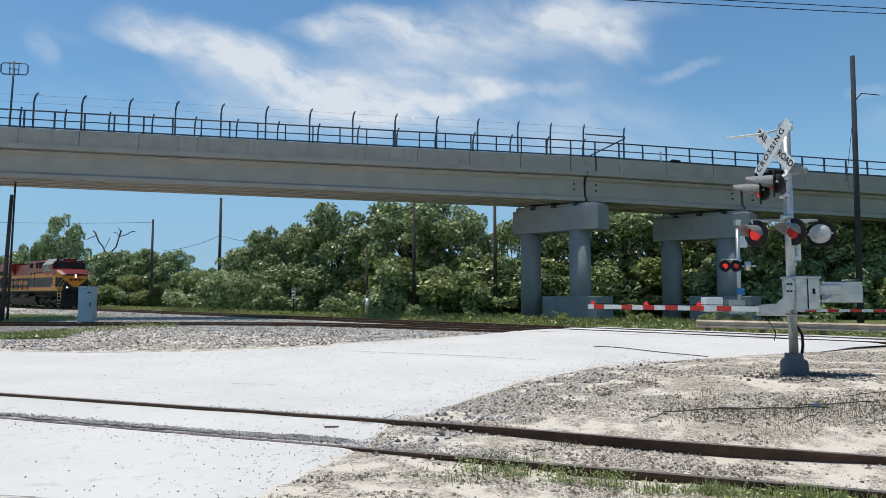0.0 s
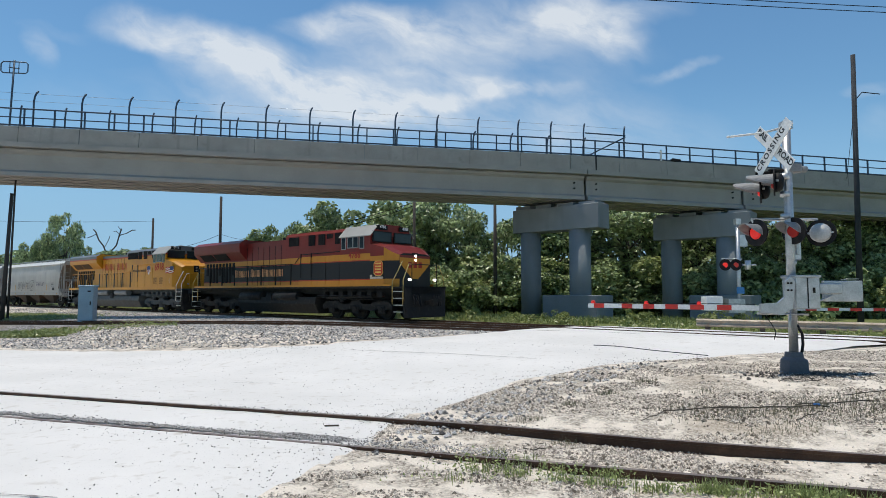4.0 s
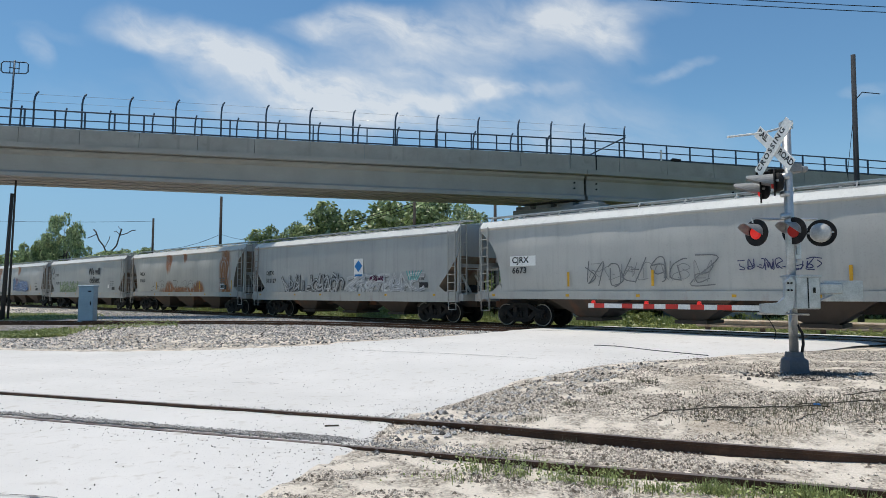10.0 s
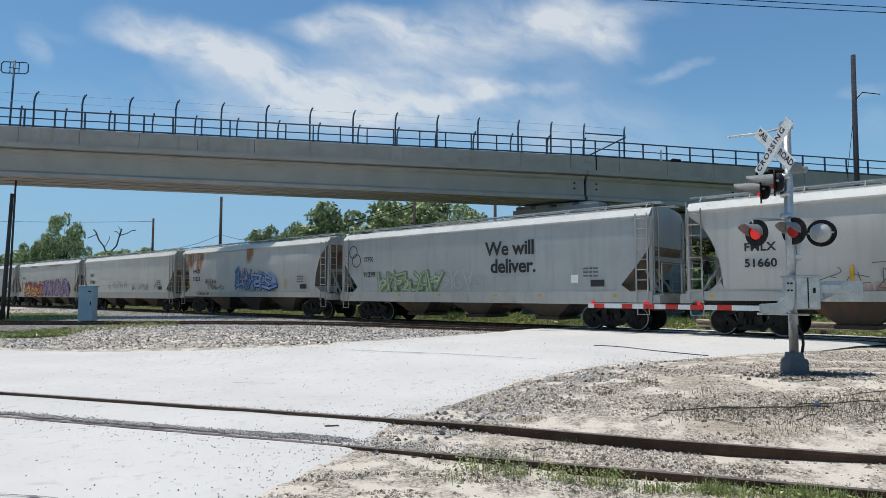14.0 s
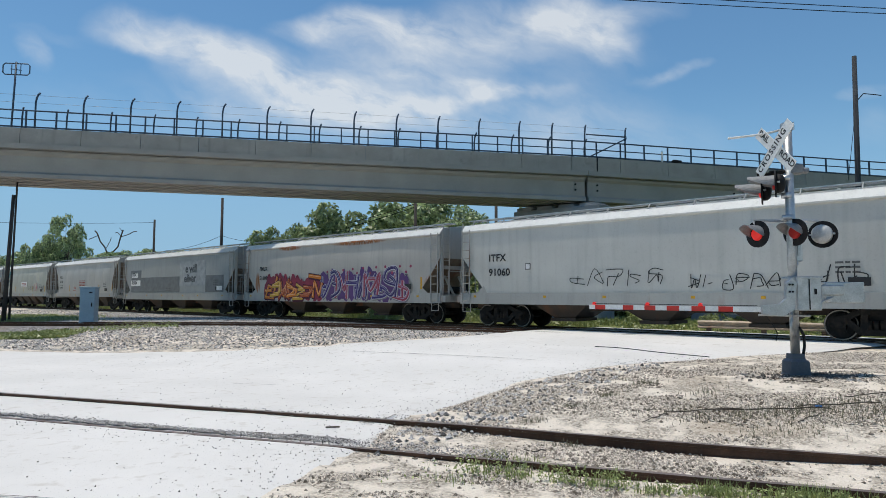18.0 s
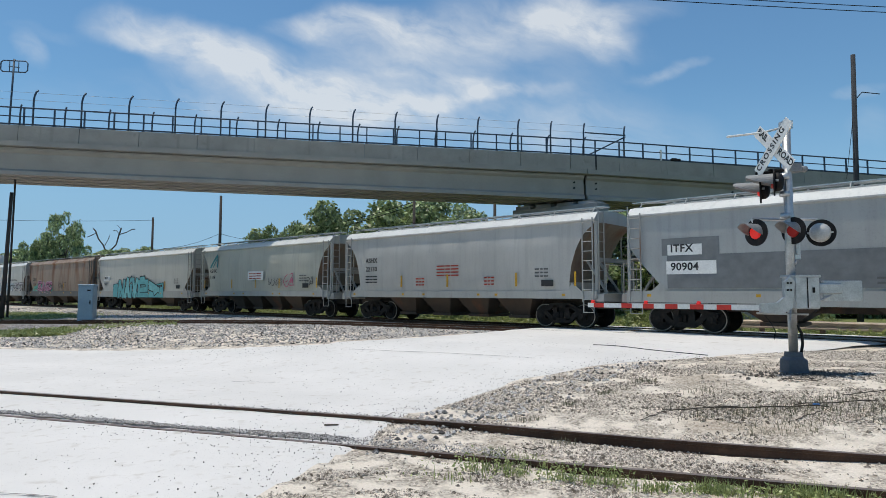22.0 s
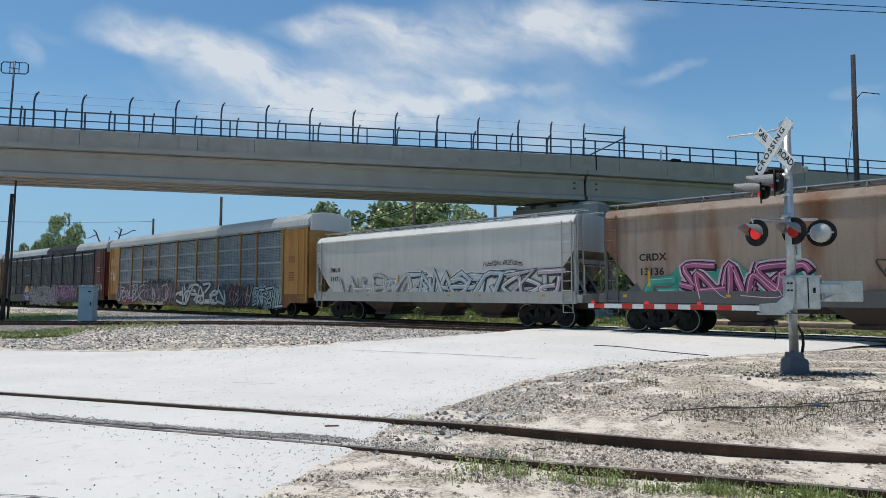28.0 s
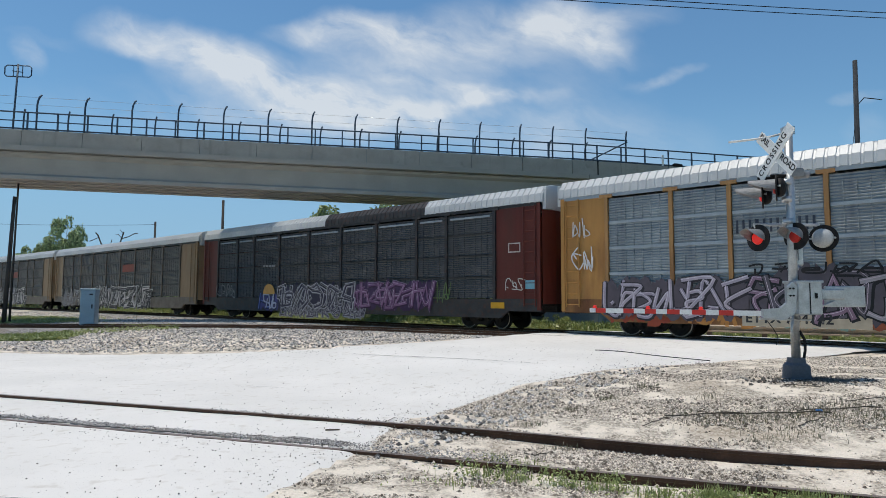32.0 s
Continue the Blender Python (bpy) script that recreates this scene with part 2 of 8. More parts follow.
def road_material():
    m, n, l, b = shader("pale_limestone_road", 0.9)
    co = coords(n)
    big, mid, fine = noise_node(n, l, co, 0.4, 5), noise_node(n, l, co, 5, 8), noise_node(n, l, co, 60, 3)
    c = blend(n, l, ramp(n, l, big, 0.35, 0.7), (0.67, 0.645, 0.607), (0.755, 0.725, 0.685))
    c = blend(n, l, ramp(n, l, mid, 0.58, 0.8), c, (0.53, 0.485, 0.425))
    c = blend(n, l, ramp(n, l, fine, 0.66, 0.72), c, (0.4, 0.38, 0.35))
    l.new(c, b.inputs["Base Color"])
    bump(n, l, b, mid, 0.15, 0.02)
    return m


def ballast_material(name="ballast", dark=(0.10, 0.09, 0.085), lite=(0.46, 0.44, 0.42)):
    m, n, l, b = shader(name, 0.95)
    co = coords(n)
    vo = n.new("ShaderNodeTexVoronoi")
    vo.inputs["Scale"].default_value = 20
    l.new(co, vo.inputs["Vector"])
    c = blend(n, l, ramp(n, l, vo.outputs["Color"], 0.1, 0.9), dark, lite)
    c = blend(n, l, ramp(n, l, noise_node(n, l, co, 0.8, 4), 0.45, 0.7), c, (0.26, 0.22, 0.18))
    l.new(c, b.inputs["Base Color"])
    bump(n, l, b, vo.outputs["Distance"], 1.0, 0.05)
    return m


gravel_mat, road_mat, ballast_mat = ground_material(), road_material(), ballast_material()
gx, gy = spaced(-30, 30, 0.5, 1800), spaced(-4, 50, 0.5, 1800)
ground = sheet("ground", gx, gy, lambda x, y: ground_z(x, y) + (0.02 * noise.noise((x * 0.9, y * 0.9, 0)) if abs(x) < 40 and y < 60 else -0.02),
               gravel_mat, "pale gravel and dirt with grass beyond the tracks")

ROAD_FAR = [(-60, 27.0), (-35, 24.5), (-15.0, 21.4), (-9.8, 20.6), (-6.7, 19.6), (-3.8, 19.1), (-1.5, 20.3), (1.6, 23.3), (3.2, 24.7), (5.2, 26.6), (7.5, 28.6)]
ROAD_NEAR = [(-60, -3.0), (-35, -3.0), (-12, -3.0), (-3.0, -3.0), (-1.6, 5.9), (-1.1, 7.3), (-0.5, 9.9), (1.6, 12.3), (6.0, 14.5), (14.5, 18.9), (19.5, 22.5)]


def road_surface():
    """Strips from the near edge to the far edge, ragged along both."""
    bm = bmesh.new()
    rows = []
    pairs = list(zip(ROAD_NEAR, ROAD_FAR))
    fine = []
    for (a, b), (c, d) in zip(pairs, pairs[1:]):
        for i in range(8):
            t = i / 8
            fine.append((Vector(a).lerp(Vector(c), t), Vector(b).lerp(Vector(d), t)))
    fine.append((Vector(pairs[-1][0]), Vector(pairs[-1][1])))
    for k, (a, b) in enumerate(fine):
        d = (b - a).normalized()
        a = a - d * (0.35 * noise.noise((k * 0.7, 0, 3)) + 0.2 * noise.noise((k * 2.1, 5, 3)))
        b = b + d * (0.3 * noise.noise((k * 0.6, 9, 3)) + 0.2 * noise.noise((k * 2.3, 7, 3)))
        row = []
        for j in range(41):
            p = a.lerp(b, j / 40)
            edge = min(j, 40 - j)
            row.append(bm.verts.new((p.x, p.y, road_z(p.x, p.y) - (0.06 if edge == 0 else 0.012 if edge == 1 else 0) + 0.012 * noise.noise((p.x * 0.8, p.y * 0.8, 4)))))
        rows.append(row)
    for a, b in zip(rows, rows[1:]):
        for i in range(40):
            f = bm.faces.new((a[i], b[i], b[i + 1], a[i + 1]))
            f.smooth = True
    bmesh.ops.recalc_face_normals(bm, faces=bm.faces)
    return bm


road = tagged(part("road", road_surface(), road_mat), "bleached pale concrete road dusted with gravel", "road", "", "structure")

RAIL_OUT = [(-0.07, -0.165), (0.07, -0.165), (0.07, -0.15), (0.012, -0.135), (0.012, -0.045), (0.037, -0.035), (0.037, 0.0), (-0.037, 0.0), (-0.037, -0.035), (-0.012, -0.045), (-0.012, -0.135), (-0.07, -0.15)]


def rail_mesh(pts):
    """A rail along points (x, y, z of its top); the worn head takes the second material."""
    bm = bmesh.new()
    rings = []
    for i, p in enumerate(pts):
        a, b = pts[max(0, i - 1)], pts[min(len(pts) - 1, i + 1)]
        d = Vector((b[0] - a[0], b[1] - a[1])).normalized()
        rings.append([bm.verts.new((p[0] + d.y * o, p[1] - d.x * o, p[2] + h)) for o, h in RAIL_OUT])
    k = len(RAIL_OUT)
    for a, b in zip(rings, rings[1:]):
        for i in range(k):
            f = bm.faces.new((a[i], a[(i + 1) % k], b[(i + 1) % k], b[i]))
            f.material_index = 1 if i == 6 else 0
    bmesh.ops.recalc_face_normals(bm, faces=bm.faces)
    return bm


def rail_line(pts2, z, offs, parent, head=None, dip=lambda x: 0.0):
    """Two rails parallel to a line of plan points."""
    for off in offs:
        out = []
        for i, p in enumerate(pts2):
            a, b = pts2[max(0, i - 1)], pts2[min(len(pts2) - 1, i + 1)]
            d = Vector((b[0] - a[0], b[1] - a[1])).normalized()
            out.append((p[0] - d.y * off, p[1] + d.x * off, z + dip(p[0])))
        part("rail", rail_mesh(out), [rail_side, head or rail_head], parent)


def ballast_bed(name, pts2, top, half, label, parent=None):
    bm = bmesh.new()
    rings = []
    for i, p in enumerate(pts2):
        a, b = pts2[max(0, i - 1)], pts2[min(len(pts2) - 1, i + 1)]
        d = Vector((b[0] - a[0], b[1] - a[1])).normalized()
        ring = []
        for o, h in ((-half - 1.0, -0.32), (-half, -0.02), (-half * 0.5, 0.0), (0, 0.0), (half * 0.5, 0.0), (half, -0.02), (half + 1.0, -0.32)):
            ring.append((p[0] - d.y * o, p[1] + d.x * o, top + h + 0.03 * noise.noise((p[0] * 1.3 + o, p[1] * 1.3, 2))))
        rings.append(ring)
    loft(bm, rings, close=False, caps=False, smooth=True)
    return tagged(part(name, bm, ballast_mat, parent), label, "track bed", "", "structure")


def catmull(pts, n=8):
    out = []
    for i in range(len(pts) - 1):
        p = [Vector(pts[max(0, min(len(pts) - 1, j))]) for j in (i - 1, i, i + 1, i + 2)]
        for k in range(n):
            t = k / n
            out.append(tuple(0.5 * ((2 * p[1]) + (p[2] - p[0]) * t + (2 * p[0] - 5 * p[1] + 4 * p[2] - p[3]) * t * t + (3 * p[1] - p[0] - 3 * p[2] + p[3]) * t ** 3)))
    out.append(tuple(pts[-1]))
    return out


MAIN = [track(s)[:2] for s in list(range(-480, -20, 10)) + list(range(-20, 130, 2))]
main_track = thing("main_track", pose(0, 0, 0), "main line railway track with worn shiny rails on pale ballast", "railway track", "", "structure")
rail_line(MAIN, RAIL_Z, (-0.755, 0.755), main_track)
ballast_bed("ballast_bed", MAIN, RAIL_Z - 0.15, 1.5, "grey crushed stone ballast under the main line")
SIDING = catmull([(-120, 36), (-80, 33), (-40, 31.3), (-21, 30.9), (-10.3, 30.6), (-5.6, 29.7), (-1.6, 27.6), (1.6, 25.6), (5.2, 23.6), (8.6, 21.4), (11.0, 20.2)])
siding_track = thing("siding_track", pose(0, 0, 0), "side track joining the main line at the crossing", "railway track", "", "structure")
rail_line(SIDING, RAIL_Z - 0.03, (-0.755, 0.755), siding_track)
ballast_bed("siding_ballast_bed", SIDING, RAIL_Z - 0.17, 1.3, "grey crushed stone ballast under the side track")
NEAR_D, NEAR_C = (0.949, -0.315), (0.315 * 7.8, 0.949 * 7.8)
NEAR = [(NEAR_C[0] + NEAR_D[0] * s, NEAR_C[1] + NEAR_D[1] * s) for s in range(-60, 61, 2)]
near_track = thing("near_track", pose(0, 0, 0), "rusty disused side track set in the road and gravel", "railway track", "", "structure")
rail_line(NEAR, 0.08, (0.755,), near_track, near_head, lambda x: -0.035 * min(1.0, max(0.0, (x - 0.8) / 2.0)))
rail_line(NEAR, 0.045, (-0.755,), near_track, near_head, lambda x: -0.006 * min(1.0, max(0.0, (0.8 - x) / 0.9)))

tie_me = finish(boxes((-1.3, 1.3, -0.11, 0.11, -0.18, 0.0)), tie_wood)
for line, z, s0, s1 in ((None, RAIL_Z - 0.152, -46, 30),):
    for i in range(int((s1 - s0) / 0.55)):
        x, y, a = track(s0 + i * 0.55)
        put("tie", tie_me, main_track, "", pose(x, y, z, 0, 0, a + 90 + random.uniform(-1, 1)))

# ---- the narrow concrete bridge over the line ----
B_SKEW = 0.1353
B_DIR = Vector((1.0, B_SKEW)).normalized()
B_ANG = math.degrees(math.atan2(B_DIR.y, B_DIR.x))
B_ORIGIN = (0.0, 39.3)  # foot of the near face straight ahead
B_TOP = EYE[2] + 9.174  # top of the parapet straight ahead
bridge = thing("bridge", pose(B_ORIGIN[0], B_ORIGIN[1], 0, 0, 0, B_ANG), "narrow grey concrete overpass with steel railings and fence", "bridge")
B_X0, B_X1, B_W = -140.0, 160.0, 4.4


def along(slope):
    """Metres along the bridge's near face at the sight slope x / y."""
    y = 39.3 / (1 - B_SKEW * slope)
    return y * slope / B_DIR.x


JOINTS = [along(0.232), along(0.487)]
SPANS = [(B_X0, -84), (-84.0, -38.0), (-38.0, JOINTS[0]), (JOINTS[0], JOINTS[1]), (JOINTS[1], JOINTS[1] + 24), (JOINTS[1] + 24, B_X1)]


def grade(x):
    """The deck falls to one side, a little steeper past the first pier."""
    return -0.0208 * x if x < JOINTS[0] else -0.0208 * JOINTS[0] - 0.0362 * (x - JOINTS[0])


def graded(bm):
    for v in bm.verts:
        v.co.z += grade(v.co.x)
    return bm


def bars_along(y, z, r, x0=B_X0, x1=B_X1):
    """A round bar that follows the deck's grade."""
    return make(tube, [(x, y, z + grade(x)) for x in (x0, JOINTS[0], x1)], r)


def bridge_girder(bm, a, b, y):
    prism(bm, [(y + p, Z_GIRDER + q) for p, q in GIRDER], "x", a + 0.09, b - 0.09)


GIRDER = [(0.0, 0.0), (0.34, 0.0), (0.34, 0.22), (0.12, 0.36), (0.10, 1.3), (0.28, 1.44), (0.28, 1.6), (-0.28, 1.6), (-0.28, 1.44), (-0.10, 1.3), (-0.12, 0.36), (-0.34, 0.22), (-0.34, 0.0)]
Z_GIRDER = EYE[2] + 6.275
for a, b in SPANS:
    for k in range(4):
        part("girder", graded(make(bridge_girder, a, b, 0.46 + k * 1.08)), concrete, bridge)
    bm = bmesh.new()
    # slab with a drip edge proud of the parapet panels
    prism(bm, [(-0.14, B_TOP - 1.237), (-0.06, B_TOP - 1.26), (B_W + 0.06, B_TOP - 1.26), (B_W + 0.14, B_TOP - 1.237), (B_W + 0.14, B_TOP - 0.95), (-0.14, B_TOP - 0.95)], "x", a + 0.02, b - 0.02)
    part("deck_slab", graded(bm), concrete, bridge)
    for x in (a + 0.75, b - 0.75):
        for z in (1.12, 0.75):
            part("lifting_hole", make(rod, (x, 0.24, Z_GIRDER + z + grade(x)), (x, 0.37, Z_GIRDER + z + grade(x)), 0.055, 10), steel_black, bridge)
PANEL = 3.3394
x = -24.9753 - 35 * PANEL
while x < B_X1:
    for y in (0.0, B_W - 0.25):
        bm = bmesh.new()
        prism(bm, [(y, B_TOP - 0.95), (y + 0.25, B_TOP - 0.95), (y + 0.22, B_TOP), (y + 0.03, B_TOP)] if y else [(0.0, B_TOP - 0.95), (0.3, B_TOP - 0.95), (0.24, B_TOP), (0.04, B_TOP)], "x", x + 0.014, x + PANEL - 0.014)
        part("parapet_panel", graded(bm), concrete_panel, bridge)
    x += PANEL
# dark backing added to block the sky's light through the panel joints
for y in (0.12, B_W - 0.17):
    for a, b in ((B_X0, JOINTS[0]), (JOINTS[0], B_X1)):
        part("parapet_core", graded(boxes((a, b, y, y + 0.06, B_TOP - 0.95, B_TOP - 0.03))), concrete_dark, bridge)
# the open joint in the parapet over the first pier
part("joint_gap", graded(boxes((along(0.2475) - 0.04, along(0.2475) + 0.04, -0.012, 0.02, B_TOP - 0.96, B_TOP + 0.02))), steel_black, bridge)
# two-bar railing on each parapet
for y in (0.14, B_W - 0.14):
    for h, r in ((1.07, 0.045), (0.55, 0.033), (0.1, 0.035)):
        part("rail_bar", bars_along(y, B_TOP + h, r), rail_paint, bridge)
post_me = finish(boxes((-0.038, 0.038, -0.045, 0.045, 0.0, 1.09), (-0.09, 0.09, -0.08, 0.08, 0.0, 0.025)), rail_paint)
for i in range(-30, 62):
    x = -23.08 + i * 1.662
    put("railing_post", post_me, bridge, "", pose(x, 0.14, B_TOP + grade(x)))
# tall curved fence posts over the tracks, wires between
curve_pts = [(0, 0, -0.3), (0, 0, 1.6), (0.03, 0.03, 1.9), (0.08, 0.09, 2.12), (0.15, 0.17, 2.26)]
fence_me = finish(make(tube, curve_pts, 0.055), rail_paint)
far_me = finish(make(tube, [(p[0], -p[1], p[2]) for p in curve_pts], 0.055), rail_paint)
FENCE = [-24.242 + 2.6656 * i for i in range(-9, 12)] + [along(0.1793), along(0.233), along(0.2987)]
for x in FENCE:
    put("fence_post", fence_me, bridge, "", pose(x - 0.1, 0.32, B_TOP + grade(x)))
for i in range(-9, 15):
    x = -26.7 + 2.6656 * i
    put("fence_post", far_me, bridge, "", pose(x, B_W - 0.8, B_TOP - 0.12 + grade(x)))
for h, y in ((2.1, 0.5), (1.6, 0.35)):
    part("fence_wire", bars_along(y, B_TOP + h, 0.008, FENCE[0], FENCE[-1]), galvanised, bridge)
xa, xb = FENCE[-2], FENCE[-1]
part("fence_brace", make(tube, [(xa + 0.15, 0.32, B_TOP + 0.06 + grade(xa)), (xb, 0.32, B_TOP + 1.5 + grade(xb))], 0.045), rail_paint, bridge)
part("fence_brace", make(tube, [(xa, 0.32, B_TOP + 1.6 + grade(xa)), (xb, 0.32, B_TOP + 1.6 + grade(xb))], 0.045), rail_paint, bridge)
# thin mesh wires of the last fence bay
for i in range(5):
    z = 0.3 + i * 0.26
    part("mesh_wire", make(tube, [(xa, 0.33, B_TOP + z + grade(xa)), (xb, 0.33, B_TOP + z + grade(xb))], 0.006, 4), galvanised, bridge)


def bent(x, back=0.0):
    """A pier: skewed cap on two round columns, one on a crash block."""
    skew = pose(x, 0.0, 0, 0, 0, -math.degrees(TH) - B_ANG)
    z1 = Z_GIRDER - 0.02 + grade(x)
    bm = bmesh.new()
    # cap runs back along the main line's direction
    box(bm, -5.7, 0.9, -0.75, 0.75, z1 - 1.9, z1 - 0.3, 0.03)
    for k in range(4):
        box(bm, -5.5 + k * 1.65, -4.3 + k * 1.65, -0.62, 0.62, z1 - 0.31, z1 - 0.05 - 0.03 * k)
    part("pier_cap", bm, concrete_dark, bridge, "", skew)
    for cx in (-4.7, -0.85):
        bm = bmesh.new()
        rod(bm, (cx, 0, -0.3), (cx, 0, z1 - 1.85), 0.7, 28)
        part("pier_column", bm, concrete_dark, bridge, "", skew)
    bm = bmesh.new()
    box(bm, -3.1, 0.9, -1.1, 1.1, -0.3, 1.75, 0.04)
    part("crash_block", bm, concrete_dark, bridge, "", skew)


bent(JOINTS[0] + 0.25)
bent(JOINTS[1] - 0.5)
bent(-39.5)
bent(JOINTS[1] + 24.3)

# ---- foliage ----


def foliage(name, a, b):
    m, n, l, bs = shader(name, 0.42)
    bs.inputs["Specular IOR Level"].default_value = 0.55
    g = n.new("ShaderNodeNewGeometry")
    c = blend(n, l, g.outputs["Random Per Island"], a, b)
    oi = n.new("ShaderNodeObjectInfo")
    c = blend(n, l, ramp(n, l, oi.outputs["Random"], 0.0, 1.0, (0, 0, 0), (0.3, 0.3, 0.3)), c, (0.13, 0.155, 0.045))
    l.new(c, bs.inputs["Base Color"])
    tr = n.new("ShaderNodeBsdfTranslucent")
    l.new(c, tr.inputs["Color"])
    mx = n.new("ShaderNodeMixShader")
    mx.inputs[0].default_value = 0.28
    l.new(bs.outputs[0], mx.inputs[1])
    l.new(tr.outputs[0], mx.inputs[2])
    l.new(mx.outputs[0], n["Material Output"].inputs["Surface"])
    return m


leaf_mat = foliage("oak_leaves", (0.09, 0.13, 0.05), (0.58, 0.70, 0.34))
leaf_pale = foliage("shrub_leaves", (0.16, 0.2, 0.06), (0.54, 0.6, 0.24))
grass_mat = foliage("grass_blades", (0.15, 0.2, 0.045), (0.42, 0.44, 0.16))
fresh_mat = foliage("fresh_grass", (0.17, 0.21, 0.06), (0.42, 0.47, 0.19))
dry_mat = foliage("dry_weeds", (0.05, 0.05, 0.03), (0.2, 0.19, 0.11))
bark = surface("bark", (0.09, 0.075, 0.06), 0.95, 0.0, 0.4, 2, 20, 0.6)


def leaf_quads(centres, size, rng, face=None):
    """One loose quad a leaf, tilted about the way that its clump faces."""
    k = len(centres)
    if face is None:
        face = centres * np.array([1.0, 1.0, 0.0])
        face /= np.linalg.norm(face, axis=1, keepdims=True) + 1e-6
        face = 0.75 * face + np.array([0.0, 0.0, 0.95]) + 0.75 * rng.normal(size=(k, 3))
    d = np.cross(face, rng.normal(size=(k, 3)))
    d /= np.linalg.norm(d, axis=1, keepdims=True) + 1e-9
    e = np.cross(face, d)
    e /= np.linalg.norm(e, axis=1, keepdims=True) + 1e-9
    s = size * rng.uniform(0.6, 1.3, (k, 1))
    d, e = d * s, e * s * 0.6
    vs = np.stack([centres - d, centres + e * 0.9, centres + d, centres - e * 0.9], axis=1).reshape(-1, 3)
    fs = np.arange(4 * k).reshape(-1, 4)
    return vs, fs


def clump_leaves(c, rad, leaves, rng, low=0.1):
    """Leaves on the shells of rounded clumps, denser on their upper sides, and the way that each faces."""
    pick = rng.choice(len(c), leaves, p=rad ** 2 / (rad ** 2).sum())
    o = rng.normal(size=(leaves, 3))
    o /= np.linalg.norm(o, axis=1, keepdims=True)
    flip = (o[:, 2] < -0.25) & (rng.random(leaves) < 0.55)
    o[flip, 2] *= -1
    lump = 1.0 + 0.22 * np.sin(o[:, 0] * 5.0 + pick) * np.cos(o[:, 1] * 6.0 + pick * 2.0)
    pts = c[pick] + o * (rad[pick] * lump * rng.uniform(0.62, 1.05, leaves) ** 0.6)[:, None] * np.array([1.15, 1.15, 0.8])
    face = 0.55 * o + np.array([0.0, 0.0, 0.7]) + 0.6 * rng.normal(size=(leaves, 3))
    keep = pts[:, 2] > low
    return pts[keep], face[keep]


def leaf_mesh(vs, fs, mat):
    me = bpy.data.meshes.new("leaves")
    me.from_pydata(vs.tolist(), [], fs.tolist())
    me.materials.append(mat)
    return me


def tree_meshes(seed, h, w, leaves, mat, low=0.25, size=0.165, limbs=22, fill=0.5):
    """Trunk with crooked limbs, and a broad crown of rounded leaf clumps with gaps between them."""
    rng = np.random.default_rng(seed)
    bm = bmesh.new()
    base = Vector((0, 0, -0.2))
    top = Vector((rng.normal() * 0.05 * h, rng.normal() * 0.05 * h, h * 0.6))
    r0 = 0.02 * h + 0.04
    knee = base.lerp(top, 0.5) + Vector((rng.normal() * 0.2, rng.normal() * 0.2, 0))
    tube_r = ((base, knee, r0, r0 * 0.7), (knee, top, r0 * 0.7, r0 * 0.35))
    for a, b, ra, rb in tube_r:
        rod(bm, a, b, ra, 7, rb)
    clumps, rads = [], []
    for i in range(limbs):
        a = i * 2.4 + rng.uniform(-0.4, 0.4)
        t = (i + 0.5) / limbs
        # limb ends spread over a dome, low and wide to high and narrow
        elev = (1 - t) ** 0.8
        reach = w * 0.5 * (0.35 + 0.62 * math.sin(math.pi * min(1.0, 0.18 + 0.72 * elev))) * rng.uniform(0.72, 1.08)
        z = h * (low + (0.93 - low) * t ** 0.8) * rng.uniform(0.93, 1.04)
        reach *= 1.0 if t < 0.75 else 0.75
        q = Vector((math.cos(a) * reach, math.sin(a) * reach, z))
        p = (base.lerp(knee, 0.6) if t < 0.3 else knee.lerp(top, rng.uniform(0.0, 1.0)))
        p.z = min(p.z, z - 0.03 * h)
        mid = p.lerp(q, 0.5) + Vector((rng.normal(), rng.normal(), rng.normal() + 0.3)) * 0.045 * h
        rod(bm, p, mid, r0 * 0.36, 5, r0 * 0.24)
        rod(bm, mid, q, r0 * 0.24, 5, r0 * 0.07)
        clumps.append(q)
        rads.append(rng.uniform(0.095, 0.13) * h)
        for j in range(3):
            if rng.random() > fill:
                continue
            e = mid.lerp(q, rng.uniform(0.45, 1.05)) + Vector((rng.normal(), rng.normal(), rng.normal() * 0.6)) * 0.075 * h
            rod(bm, mid.lerp(q, 0.6), e, r0 * 0.1, 4, r0 * 0.04)
            clumps.append(e)
            rads.append(rng.uniform(0.05, 0.095) * h)
    trunk = finish(bm, bark)
    pts, face = clump_leaves(np.array(clumps), np.array(rads), leaves, rng)
    return trunk, leaf_mesh(*leaf_quads(pts, size, rng, face), mat)


def shrub_mesh(seed, h, w, leaves, mat, size=0.15):
    rng = np.random.default_rng(seed)
    k = 17
    c = np.stack([rng.normal(size=k) * w * 0.24, rng.normal(size=k) * w * 0.2, rng.uniform(0.12, 0.82, k) * h], axis=1)
    c[:, 2] *= np.clip(1.2 - np.abs(c[:, 0]) / w, 0.5, 1.0)
    rad = rng.uniform(0.13, 0.24, k) * h
    pts, face = clump_leaves(c, rad, leaves, rng, 0.02)
    return leaf_mesh(*leaf_quads(pts, size, rng, face), mat)


